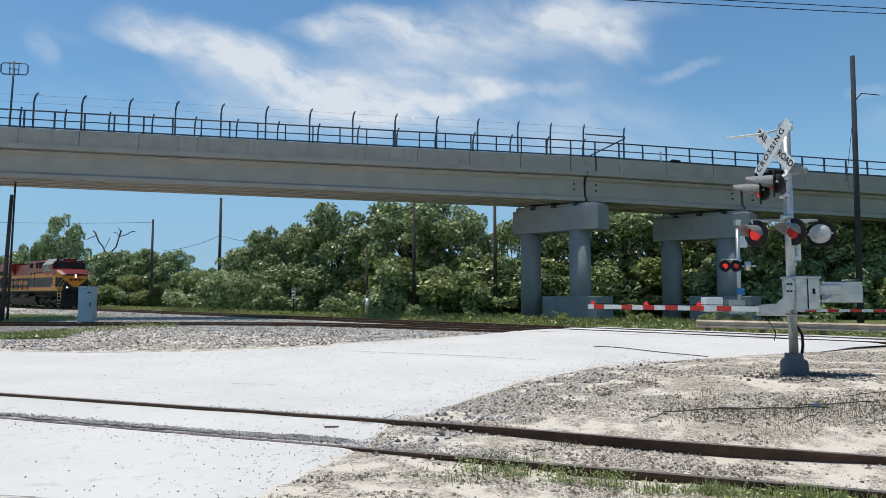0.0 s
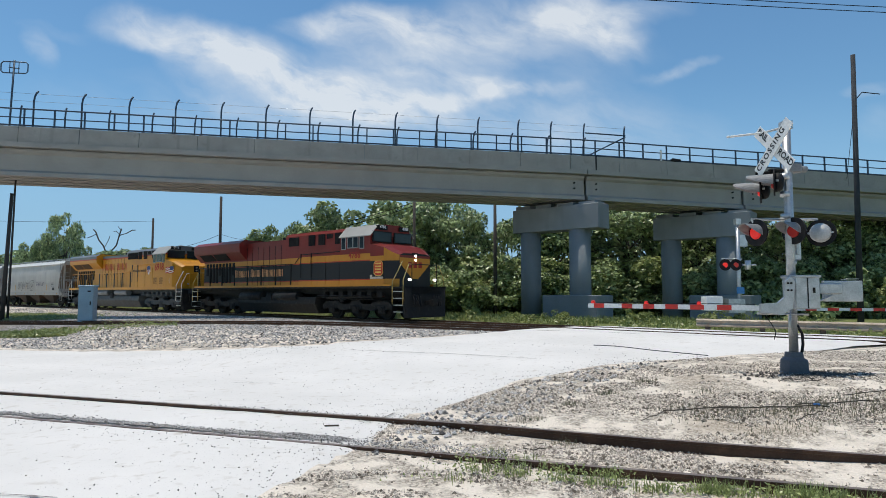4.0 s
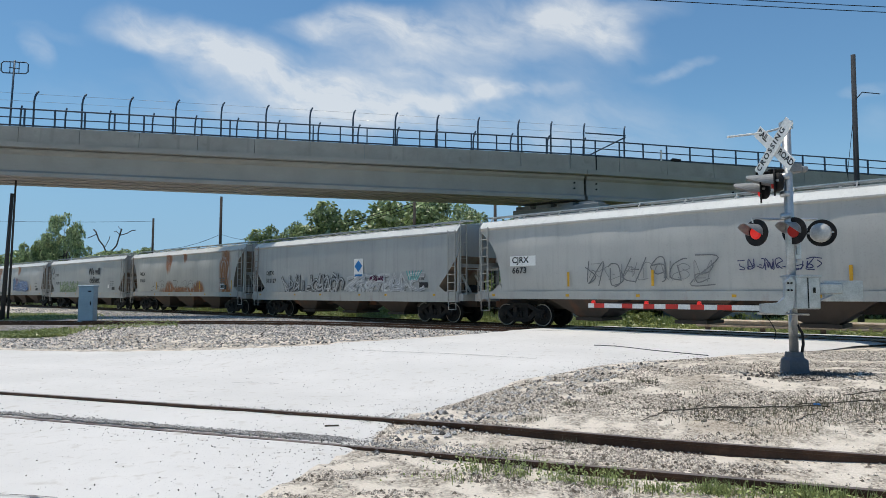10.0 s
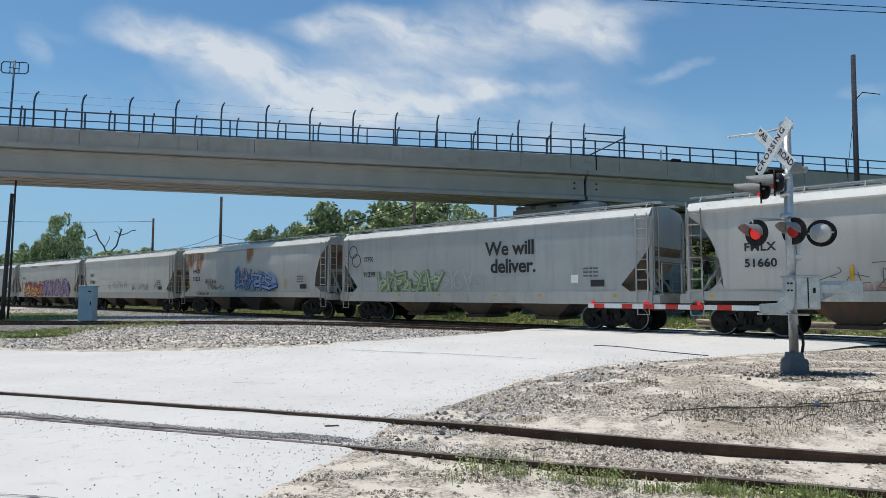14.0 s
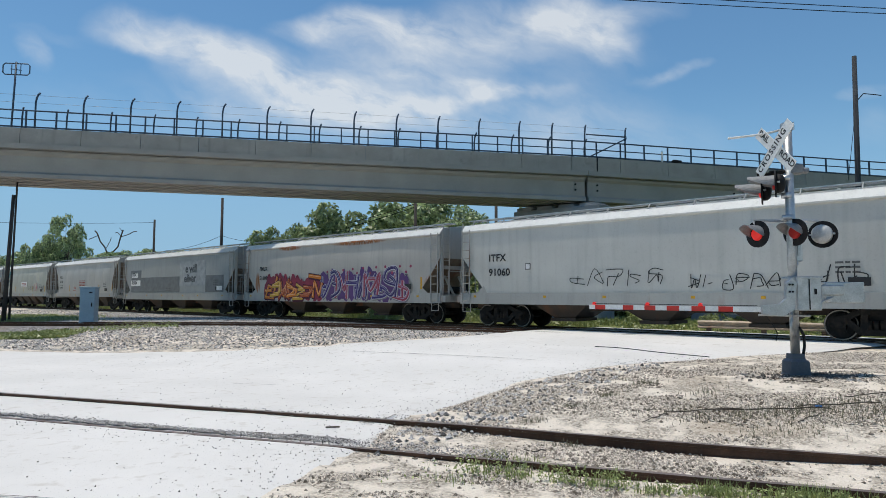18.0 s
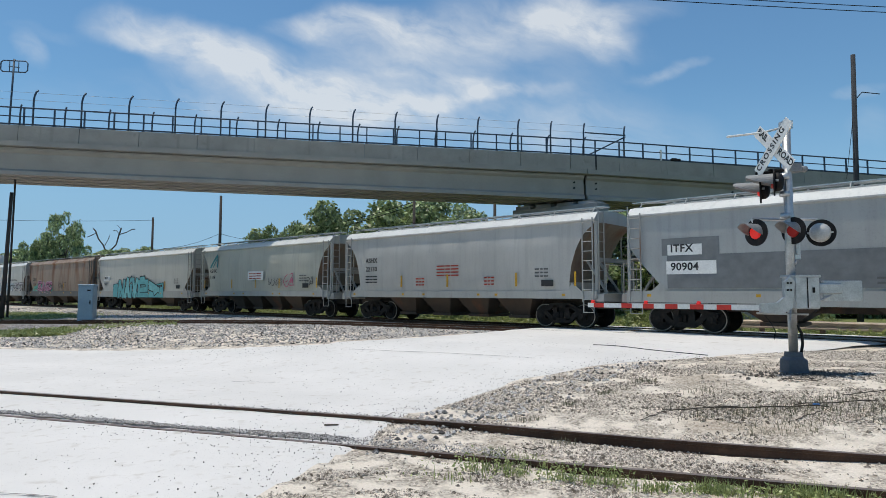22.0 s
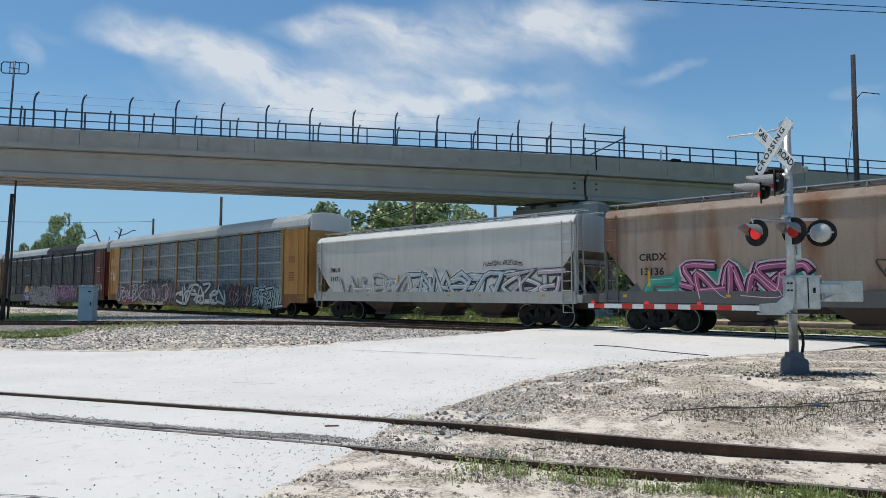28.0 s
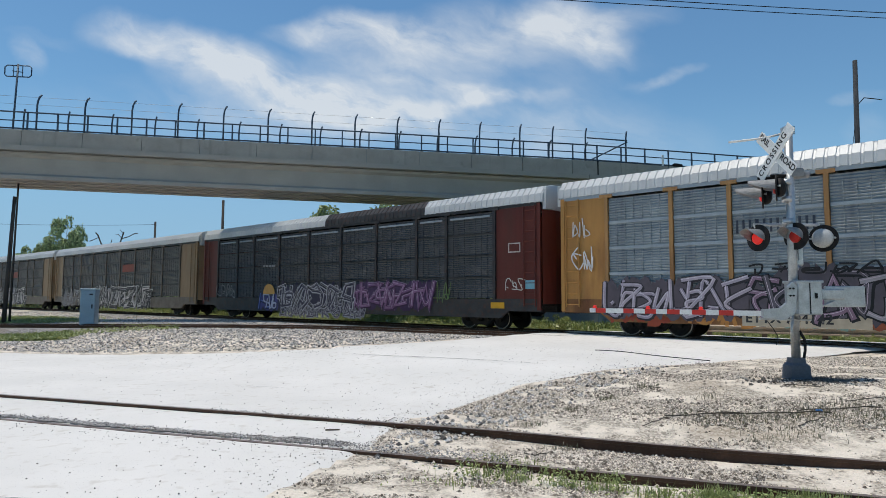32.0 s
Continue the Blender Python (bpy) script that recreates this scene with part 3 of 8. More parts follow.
TREES = [tree_meshes(i, 10.0, 9.0, 9500, leaf_mat, 0.2, 0.24) for i in (1, 2, 3)] + [tree_meshes(7, 10.0, 9.5, 5200, leaf_mat, 0.42, 0.22, 13, 0.45), tree_meshes(9, 10.0, 9.5, 6000, leaf_mat, 0.32, 0.22, 15, 0.5)]
SHRUBS = [shrub_mesh(i, 4.0, 6.0, 4600, leaf_mat if i % 3 else leaf_pale) for i in (11, 12, 13, 14)]


WEED = shrub_mesh(31, 1.0, 1.8, 1100, foliage("weed_leaves", (0.16, 0.2, 0.05), (0.38, 0.42, 0.14)), 0.06)


def grow_tree(x, y, h, wide, kind, turn):
    trunk, crown = TREES[kind]
    root = thing("tree", pose(x, y, ground_z(x, y) - 0.1, 0, 0, turn), "broad dark green oak at the edge of the woods", "tree", "trees along the railway")
    k = h / 10.0
    for nm, me in (("trunk", trunk), ("crown", crown)):
        put(nm, me, root, "", Matrix.Diagonal((k * wide, k * wide, k, 1)))
    return root


def grow_shrub(x, y, h, wide, kind, turn):
    k = h / 4.0
    ob = put("shrub", SHRUBS[kind], None, "", pose(x, y, ground_z(x, y) - 0.1, 0, 0, turn) @ Matrix.Diagonal((k * wide, k * wide, k, 1)))
    return tagged(ob, "dense green shrub in the hedge of woods", "shrub", "shrubs along the railway")


# crown tops along the woods: sight slope, distance, height, width
WOODS = [(-0.72, 95, 7.8, 1.1, 0), (-0.66, 90, 8.2, 1.0, 1), (-0.604, 84, 12.2, 0.44, 4), (-0.652, 86, 8.9, 0.55, 1), (-0.63, 85, 9.6, 0.5, 4), (-0.59, 86, 9.2, 0.4, 3), (-0.55, 84, 7.6, 1.0, 0), (-0.51, 80, 7.6, 1.0, 1), (-0.46, 78, 7.8, 0.9, 2),
         (-0.425, 76, 7.2, 0.8, 0), (-0.352, 64, 4.8, 0.7, 1), (-0.318, 62, 6.9, 0.75, 2), (-0.278, 60, 7.9, 0.8, 0), (-0.25, 61, 8.8, 0.6, 1), (-0.218, 60, 8.9, 0.5, 2),
         (-0.168, 58, 10.2, 0.8, 0), (-0.118, 57, 8.0, 0.6, 1), (-0.06, 56, 10.9, 0.95, 2), (-0.01, 57, 10.6, 0.8, 3), (0.04, 55, 9.0, 0.85, 3), (0.115, 54, 8.2, 0.8, 3),
         (0.18, 54, 10.0, 1.0, 4), (0.235, 54, 10.2, 1.0, 3), (0.29, 53, 10.2, 1.0, 4), (0.345, 52, 9.4, 1.0, 3), (0.40, 51, 9.0, 1.0, 4), (0.45, 51, 8.8, 1.0, 4),
         (0.51, 50, 8.3, 1.0, 4), (0.57, 49, 8.0, 1.0, 4), (0.63, 48, 8.0, 1.0, 2), (0.70, 47, 7.6, 1.0, 0), (0.77, 46, 8.0, 1.0, 1)]
for u, d, h, wide, kind in WOODS:
    grow_tree(u * d, d, h, wide, kind, random.uniform(0, 360))
for i in range(64):
    u = -0.74 + i * 0.0238
    d = (74 if u < -0.35 else 56 if u < -0.1 else 52) + random.uniform(-2.5, 2.5) - max(0, u) * 9 + max(0, -0.45 - u) * 40
    grow_shrub(u * d, d, random.uniform(3.2, 5.0) if u < -0.05 else random.uniform(3.3, 5.3), random.uniform(0.9, 1.2), random.randrange(4), random.uniform(0, 360))

# a second, taller row that closes the woods behind
for i in range(30):
    u = -0.12 + i * 0.032
    d = 62 + random.uniform(-2, 3) - max(0, u) * 6
    grow_shrub(u * d, d, random.uniform(4.2, 6.4), random.uniform(0.9, 1.2), random.randrange(4), random.uniform(0, 360))
# bare branches of a dead tree over the woods
dead = thing("dead_tree", pose(-43.6, 81.0, 0.0), "bare grey dead tree above the woods", "tree")
part("trunk", make(rod, (0, 0, 0), (0.2, 0, 7.0), 0.22, 8, 0.15), bark, dead)
for pts, r in (([(0.2, 0, 6.6), (-0.4, 0, 8.0), (-1.0, 0, 8.7), (-1.5, 0.1, 9.8), (-1.8, 0.1, 10.1)], 0.09), ([(-1.4, 0.1, 9.5), (-2.1, 0.2, 9.2), (-2.6, 0.2, 9.0)], 0.05),
               ([(0.2, 0, 6.8), (1.3, 0, 8.0), (1.6, 0, 9.2), (1.9, 0, 10.2)], 0.09), ([(1.6, 0, 9.3), (2.6, 0, 9.6), (3.3, 0, 10.0), (3.7, 0, 10.0)], 0.06),
               ([(1.65, 0, 9.4), (1.2, 0, 9.9), (0.9, 0, 9.8)], 0.045), ([(1.85, 0, 10.0), (1.4, 0, 10.5)], 0.035), ([(-0.2, 0, 7.8), (0.3, 0, 8.8), (0.4, 0, 9.2)], 0.04)):
    part("branch", make(tube, [q for q in pts], r, 5), bark, dead)
# ---- clouds: a far sheet of thin cirrus that drifts ----


def cloud_material(puffs, far):
    m = bpy.data.materials.new("thin_cloud")
    m.use_nodes = True
    n, l = m.node_tree.nodes, m.node_tree.links
    n.remove(n["Principled BSDF"])
    co = coords(n)
    warp = n.new("ShaderNodeTexNoise")
    warp.inputs["Scale"].default_value, warp.inputs["Detail"].default_value = 0.0035, 9
    l.new(co, warp.inputs["Vector"])
    shift = n.new("ShaderNodeVectorMath")
    shift.operation = "MULTIPLY_ADD"
    l.new(warp.outputs["Color"], shift.inputs[0])
    shift.inputs[1].default_value = (200, 0, 160)
    l.new(co, shift.inputs[2])
    total = None
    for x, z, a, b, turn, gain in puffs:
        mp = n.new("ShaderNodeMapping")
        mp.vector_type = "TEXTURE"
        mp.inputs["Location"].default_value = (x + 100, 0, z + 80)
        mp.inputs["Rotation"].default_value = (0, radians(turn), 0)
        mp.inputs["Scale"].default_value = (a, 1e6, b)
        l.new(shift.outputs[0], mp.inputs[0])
        ln = n.new("ShaderNodeVectorMath")
        ln.operation = "LENGTH"
        l.new(mp.outputs[0], ln.inputs[0])
        mr = n.new("ShaderNodeMapRange")
        mr.interpolation_type = "SMOOTHERSTEP"
        mr.inputs["From Min"].default_value, mr.inputs["From Max"].default_value = 1.25, 0.1
        mr.inputs["To Min"].default_value, mr.inputs["To Max"].default_value = 0.0, gain
        l.new(ln.outputs["Value"], mr.inputs["Value"])
        if total is None:
            total = mr.outputs[0]
        else:
            ad = n.new("ShaderNodeMath")
            ad.operation = "ADD"
            l.new(total, ad.inputs[0])
            l.new(mr.outputs[0], ad.inputs[1])
            total = ad.outputs[0]
    turned = n.new("ShaderNodeMapping")
    turned.inputs["Rotation"].default_value = (0, radians(-20), 0)
    l.new(shift.outputs[0], turned.inputs[0])
    wisps = noise_node(n, l, turned.outputs[0], 0.0055, 13, (0.55, 1, 1.35))
    wisps.node.inputs["Roughness"].default_value = 0.58
    fluff = ramp(n, l, wisps, 0.26, 0.68, (0.18,) * 3, (1.5,) * 3)
    mul = n.new("ShaderNodeMath")
    mul.operation = "MULTIPLY"
    l.new(total, mul.inputs[0])
    l.new(fluff, mul.inputs[1])
    dense = n.new("ShaderNodeMapRange")
    dense.inputs["From Min"].default_value, dense.inputs["From Max"].default_value = 0.04, 2.0
    dense.inputs["To Min"].default_value, dense.inputs["To Max"].default_value = 0.0, 0.8
    l.new(mul.outputs[0], dense.inputs["Value"])
    # pale summer haze low over the horizon
    sep = n.new("ShaderNodeSeparateXYZ")
    l.new(co, sep.inputs[0])
    low = n.new("ShaderNodeMapRange")
    low.interpolation_type = "SMOOTHSTEP"
    low.inputs["From Min"].default_value, low.inputs["From Max"].default_value = 900.0, 150.0
    low.inputs["To Min"].default_value, low.inputs["To Max"].default_value = 0.0, 0.8
    l.new(sep.outputs[2], low.inputs["Value"])
    tr = n.new("ShaderNodeBsdfTransparent")
    last = tr.outputs[0]
    for fac, col, gain in ((low.outputs[0], HAZE, 1.0), (dense.outputs[0], (0.93, 0.97, 1.0), 0.86)):
        em = n.new("ShaderNodeEmission")
        em.inputs["Color"].default_value, em.inputs["Strength"].default_value = (*col, 1), gain
        mx = n.new("ShaderNodeMixShader")
        l.new(fac, mx.inputs[0])
        l.new(last, mx.inputs[1])
        l.new(em.outputs[0], mx.inputs[2])
        last = mx.outputs[0]
    l.new(last, n["Material Output"].inputs["Surface"])
    return m


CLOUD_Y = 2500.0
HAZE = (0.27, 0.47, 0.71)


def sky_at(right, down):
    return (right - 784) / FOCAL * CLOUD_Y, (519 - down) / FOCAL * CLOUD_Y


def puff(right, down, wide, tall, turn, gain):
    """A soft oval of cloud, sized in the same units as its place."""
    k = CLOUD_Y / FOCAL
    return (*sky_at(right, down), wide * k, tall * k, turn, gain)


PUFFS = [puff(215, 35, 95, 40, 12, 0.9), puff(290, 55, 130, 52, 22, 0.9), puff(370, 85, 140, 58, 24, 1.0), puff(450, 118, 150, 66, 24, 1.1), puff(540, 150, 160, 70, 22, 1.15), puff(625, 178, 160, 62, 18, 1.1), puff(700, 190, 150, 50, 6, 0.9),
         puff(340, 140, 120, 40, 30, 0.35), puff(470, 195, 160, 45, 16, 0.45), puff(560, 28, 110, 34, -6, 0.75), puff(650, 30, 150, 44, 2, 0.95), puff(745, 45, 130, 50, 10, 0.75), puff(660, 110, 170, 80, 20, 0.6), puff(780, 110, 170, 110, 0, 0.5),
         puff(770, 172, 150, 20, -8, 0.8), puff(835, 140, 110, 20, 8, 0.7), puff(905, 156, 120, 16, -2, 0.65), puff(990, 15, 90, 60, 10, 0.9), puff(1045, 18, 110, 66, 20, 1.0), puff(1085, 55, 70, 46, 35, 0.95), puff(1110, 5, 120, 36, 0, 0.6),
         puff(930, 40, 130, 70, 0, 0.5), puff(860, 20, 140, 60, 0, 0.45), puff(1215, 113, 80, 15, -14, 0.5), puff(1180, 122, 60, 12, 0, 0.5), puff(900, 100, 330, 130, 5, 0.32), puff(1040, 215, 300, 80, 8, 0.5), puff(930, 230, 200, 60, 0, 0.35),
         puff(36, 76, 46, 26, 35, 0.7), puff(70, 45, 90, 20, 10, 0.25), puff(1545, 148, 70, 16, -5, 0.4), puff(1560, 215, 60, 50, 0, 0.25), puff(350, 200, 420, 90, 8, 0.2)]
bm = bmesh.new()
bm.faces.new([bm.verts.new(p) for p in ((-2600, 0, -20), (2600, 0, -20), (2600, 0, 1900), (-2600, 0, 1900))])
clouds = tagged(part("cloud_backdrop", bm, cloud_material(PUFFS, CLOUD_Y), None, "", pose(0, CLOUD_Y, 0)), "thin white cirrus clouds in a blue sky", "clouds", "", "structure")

# ---- crossing signal with its gate, beside the road ----


def disc_lamp(root, x, y, z, face, lit, back=False, hood_len=0.32):
    """A flasher: black backing disc, lens, hood; face is the heading it looks to, in degrees."""
    at = pose(x, y, z, 0, 0, face)
    bm = bmesh.new()
    rod(bm, (-0.03, 0, 0), (0.0, 0, 0), 0.255, 32)
    disc = part("backing_disc", bm, steel_black, root, "", at)
    bm = bmesh.new()
    rings = []
    for k, (d, r) in enumerate(((-0.03, 0.18), (-0.1, 0.18), (-0.15, 0.145), (-0.18, 0.07), (-0.185, 0.0))):
        rings.append([(d, max(r, 0.002) * math.cos(a * math.pi / 10), max(r, 0.002) * math.sin(a * math.pi / 10)) for a in range(20)])
    loft(bm, rings, smooth=True)
    part("lamp_housing", bm, steel_black if back else housing_white, disc)
    for a in (0.0, math.pi):
        part("housing_clip", make(rod, (-0.04, 0.2 * math.cos(a), 0.2 * math.sin(a)), (-0.09, 0.2 * math.cos(a), 0.2 * math.sin(a)), 0.02, 8), galvanised, disc)
    bm = bmesh.new()
    rod(bm, (0.0, 0, 0), (0.04, 0, 0), 0.13, 24, 0.1)
    part("lens", bm, lit, disc)
    bm = bmesh.new()
    n = 14
    a0, a1 = math.radians(-20), math.radians(200)
    rings = []
    for d, cut in ((0.0, 0.0), (hood_len * 0.35, 0.25), (hood_len * 0.7, 0.6), (hood_len, 1.0)):
        ring = []
        for i in range(n + 1):
            a = a0 + cut + (a1 - a0 - 2 * cut) * i / n
            ring.append((d, 0.165 * math.cos(a), 0.165 * math.sin(a)))
        for i in range(n, -1, -1):
            a = a0 + cut + (a1 - a0 - 2 * cut) * i / n
            ring.append((d, 0.157 * math.cos(a), 0.157 * math.sin(a)))
        rings.append(ring)
    loft(bm, rings)
    part("hood", bm, hood_grey, disc)
    return disc


def heading(x, y):
    return math.degrees(math.atan2(y, x))


signal = thing("crossing_signal", pose(6.50, 11.8, 0.0), "grey steel crossing signal mast with flashing lamps and lowered gate", "crossing signal")
G = 0.38
bm = bmesh.new()
loft(bm, [[(-0.15, -0.19, G - 0.1), (0.25, -0.19, G - 0.1), (0.25, 0.19, G - 0.1), (-0.15, 0.19, G - 0.1)], [(-0.15, -0.19, G + 0.03), (0.25, -0.19, G + 0.03), (0.25, 0.19, G + 0.03), (-0.15, 0.19, G + 0.03)],
          [(-0.13, -0.17, G + 0.06), (0.23, -0.17, G + 0.06), (0.23, 0.17, G + 0.06), (-0.13, 0.17, G + 0.06)], [(-0.12, -0.16, 0.66), (0.22, -0.16, 0.66), (0.22, 0.16, 0.66), (-0.12, 0.16, 0.66)],
          [(-0.07, -0.12, 0.71), (0.17, -0.12, 0.71), (0.17, 0.12, 0.71), (-0.07, 0.12, 0.71)], [(-0.06, -0.11, 0.8), (0.16, -0.11, 0.8), (0.16, 0.11, 0.8), (-0.06, 0.11, 0.8)]])
part("mast_base", bm, surface("cast_base_paint", (0.10, 0.12, 0.15), 0.6, 0.2, 0.2), signal)
part("mast", make(rod, (0.05, 0, 0.7), (0.06, 0, 5.15), 0.08, 18), galvanised, signal)
part("mast_cap", boxes((-0.03, 0.15, -0.09, 0.09, 5.02, 5.17)), aluminium, signal)
part("conduit", make(tube, [(0.16, -0.05, 0.74), (0.2, -0.05, 0.95), (0.19, -0.05, 1.15), (0.1, -0.05, 1.3)], 0.026), steel_black, signal)
part("conduit", make(tube, [(-0.02, -0.1, 1.6), (-0.07, -0.1, 1.3), (-0.02, -0.1, 1.1)], 0.022), galvanised, signal)
F1, F2, F3 = heading(-0.93, -0.36), heading(-0.88, 0.47), heading(0.72, 0.69)
part("lamp_arm", rods([((-0.6, 0.12, 3.3), (0.66, 0.12, 3.3)), ((-0.58, 0.12, 3.3), (-0.5, 0.1, 3.04)), ((0.64, 0.12, 3.3), (0.66, 0.1, 3.1))], 0.028), aluminium, signal)
disc_lamp(signal, -0.56, 0.05, 3.04, F1, lamp_red)
disc_lamp(signal, 0.06, -0.12, 3.06, F1, lamp_dim)
disc_lamp(signal, 0.66, 0.0, 3.03, F3, lamp_dim)
disc_lamp(signal, -0.26, -0.08, 3.98, F2, lamp_dim, True, 0.46)
disc_lamp(signal, -0.30, 0.35, 3.90, F2, lamp_red, True, 0.46)
part("lamp_arm", rods([((-0.4, 0.3, 4.22), (0.3, 0.0, 4.24)), ((-0.3, 0.0, 4.22), (0.34, 0.0, 4.24))], 0.03), steel_dark, signal)
bm = bmesh.new()
box(bm, 0.05, 0.3, -0.09, 0.09, 4.18, 4.36, 0.02)
rod(bm, (0.3, 0, 4.25), (0.42, 0, 4.25), 0.06, 10)
part("bell", bm, hood_grey, signal)
for z in (4.05, 3.72, 3.3):
    part("clamp", make(rod, (0, 0, z), (0, 0, z + 0.1), 0.095, 14), aluminium, signal)
part("junction_box", boxes((0.14, 0.3, 0.05, 0.2, 2.52, 3.05, 0.02)), aluminium, signal)
part("junction_box_window", boxes((0.185, 0.255, 0.03, 0.05, 2.62, 2.85, 0.01)), galvanised, signal)
part("pipe_bracket", make(tube, [(0.2, 0.1, 2.52), (0.2, 0.1, 2.46), (0.05, 0.05, 2.44)], 0.03), aluminium, signal)
part("sensor_arm", make(tube, [(-0.98, 0.2, 4.92), (-0.3, 0.18, 5.0), (-0.02, 0.1, 5.06)], 0.022), white_paint, signal)
# crossbuck with its two boards
buck = pose(-0.25, -0.13, 4.635, 0, 0, heading(-0.97, -0.24) + 90)
for k, (turn, word, off) in enumerate(((-45, "RAILROAD", 0.0), (45, "CROSSING", -0.02))):
    board = part("crossbuck_board", boxes((-0.59, 0.59, -0.006, 0.006, -0.115, 0.115)), white_paint, signal, "white board with black letters", buck @ pose(0, off, 0, 0, -turn, 0))
    me = lettering(word, 0.165, 1.0)
    xs = [v.co.x for v in me.vertices]
    wide = max(xs) - min(xs)
    if k == 0:
        # the word parts where the other board crosses it
        bpy.data.meshes.remove(me)
        for half_word, x0 in (("RAIL", -0.56), ("ROAD", 0.14)):
            write("lettering", half_word, 0.165, black_letter, board, x0, -0.008, -0.06, 0, 0.95)
    else:
        bpy.data.meshes.remove(me)
        write("lettering", word, 0.165, black_letter, board, -0.54, -0.008, -0.06, 0, 1.28)
# gate machine, arm and counterweight
bm = bmesh.new()
box(bm, -0.02, 0.44, -0.26, 0.2, 1.6, 2.2, 0.02)
box(bm, -0.04, 0.46, -0.28, 0.22, 2.18, 2.23, 0.01)
part("gate_machine", bm, galvanised, signal)
part("machine_door_seam", boxes((0.2, 0.215, -0.27, -0.255, 1.62, 2.18)), steel_dark, signal)
part("machine_latch", boxes((0.3, 0.34, -0.275, -0.26, 1.9, 2.0)), steel_dark, signal)
bm = bmesh.new()
prism(bm, [(-0.12, 2.2), (-0.22, 2.1), (-0.24, 1.82), (-0.36, 1.72), (-0.68, 1.7), (-0.68, 1.55), (-0.3, 1.5), (-0.1, 1.62), (-0.04, 2.1)], "y", -0.3, -0.22)
part("arm_bracket", bm, galvanised, signal)
for z in (1.95, 2.08):
    for x in (-0.18, -0.12):
        part("bolt", make(rod, (x, -0.32, z), (x, -0.29, z), 0.018, 8), steel_dark, signal)
part("counterweight_arm", boxes((0.5, 0.95, -0.12, -0.06, 1.88, 2.08, 0.02)), galvanised, signal)
part("counterweight", boxes((0.62, 1.36, -0.06, 0.02, 1.74, 2.13, 0.015)), galvanised, signal)
part("arm_brace", rods([((0.5, -0.1, 1.75), (0.75, -0.1, 1.85)), ((-0.66, -0.1, 1.52), (0.3, -0.1, 1.5))], 0.02), galvanised, signal)
arm = pose(-0.62, -0.2, 1.62, 0, 0, heading(-0.72, 0.69))
bm = bmesh.new()
box(bm, -0.05, 3.62, -0.02, 0.02, -0.048, 0.048)
gate_arm = part("gate_arm", bm, white_paint, signal, "", arm)
for a, b in ((0.53, 0.80), (1.05, 1.32), (1.57, 1.83), (2.07, 2.31), (2.56, 2.80), (3.22, 3.47)):
    part("red_band", boxes((a, b, -0.024, 0.024, -0.0485, 0.0485)), red_stripe, gate_arm)
for s in (1.15, 2.25, 3.5):
    bm = bmesh.new()
    box(bm, s - 0.04, s + 0.04, -0.025, 0.025, 0.048, 0.07)
    rod(bm, (s, -0.04, 0.085), (s, 0.04, 0.085), 0.028, 10)
    part("arm_lamp", bm, lamp_red, gate_arm)
part("arm_cable", make(tube, [(0.1, 0, 0.07), (3.5, 0, 0.075)], 0.008, 4), steel_black, gate_arm)
part("hanging_cable", make(tube, [(-0.6, -0.25, 1.5), (-0.5, -0.28, 1.35), (-0.42, -0.28, 1.2), (-0.45, -0.28, 1.05)], 0.008, 4), steel_black, signal)

# the second signal, on the far side of the line
far_signal = thing("crossing_signal", pose(12.75, 27.0, 0.15), "far crossing signal with paired red lamps and gate machine", "crossing signal")
part("mast", make(rod, (0, 0, -0.2), (0, 0, 4.75), 0.085, 12), galvanised, far_signal)
part("mast_cap", boxes((-0.11, 0.11, -0.11, 0.11, 4.7, 4.95)), aluminium, far_signal)
for dx, lit in ((-0.66, lamp_red), (-0.2, lamp_dim)):
    bm = bmesh.new()
    rod(bm, (dx, -0.2, 2.95), (dx, -0.17, 2.95), 0.25, 20)
    disc = part("backing_disc", bm, steel_black, far_signal)
    part("lens", make(rod, (dx - 0.03, -0.24, 2.92), (dx, -0.2, 2.95), 0.11, 16), lit, disc)
part("lamp_arm", rods([((-0.75, 0, 3.2), (0.15, 0, 3.2)), ((0.1, 0, 2.95), (0.75, 0, 2.95))], 0.035), aluminium, far_signal)
part("rear_lamp", make(rod, (0.4, 0, 2.75), (0.4, 0, 3.15), 0.12, 10), aluminium, far_signal)
part("sign_plate", boxes((0.05, 0.4, -0.03, 0.03, 3.75, 4.25)), aluminium, far_signal)
part("blue_plate", boxes((-0.16, 0.16, -0.12, -0.1, 1.72, 2.0)), surface("blue_plate_paint", (0.04, 0.2, 0.45), 0.4), far_signal)
part("gate_machine", boxes((-0.6, 0.1, -0.3, 0.3, 0.9, 1.5, 0.02)), galvanised, far_signal)
part("battery_box", boxes((-1.55, -0.85, -0.3, 0.3, 1.0, 1.6, 0.02)), white_paint, far_signal)
arm2 = part("gate_arm", boxes((0, 7.6, -0.02, 0.02, -0.06, 0.06)), white_paint, far_signal, "", pose(0.3, -0.2, 1.08, 0, 0, -20))
for i in range(9):
    part("red_band", boxes((0.5 + i * 0.8, 0.9 + i * 0.8, -0.025, 0.025, -0.061, 0.061)), red_stripe, arm2)

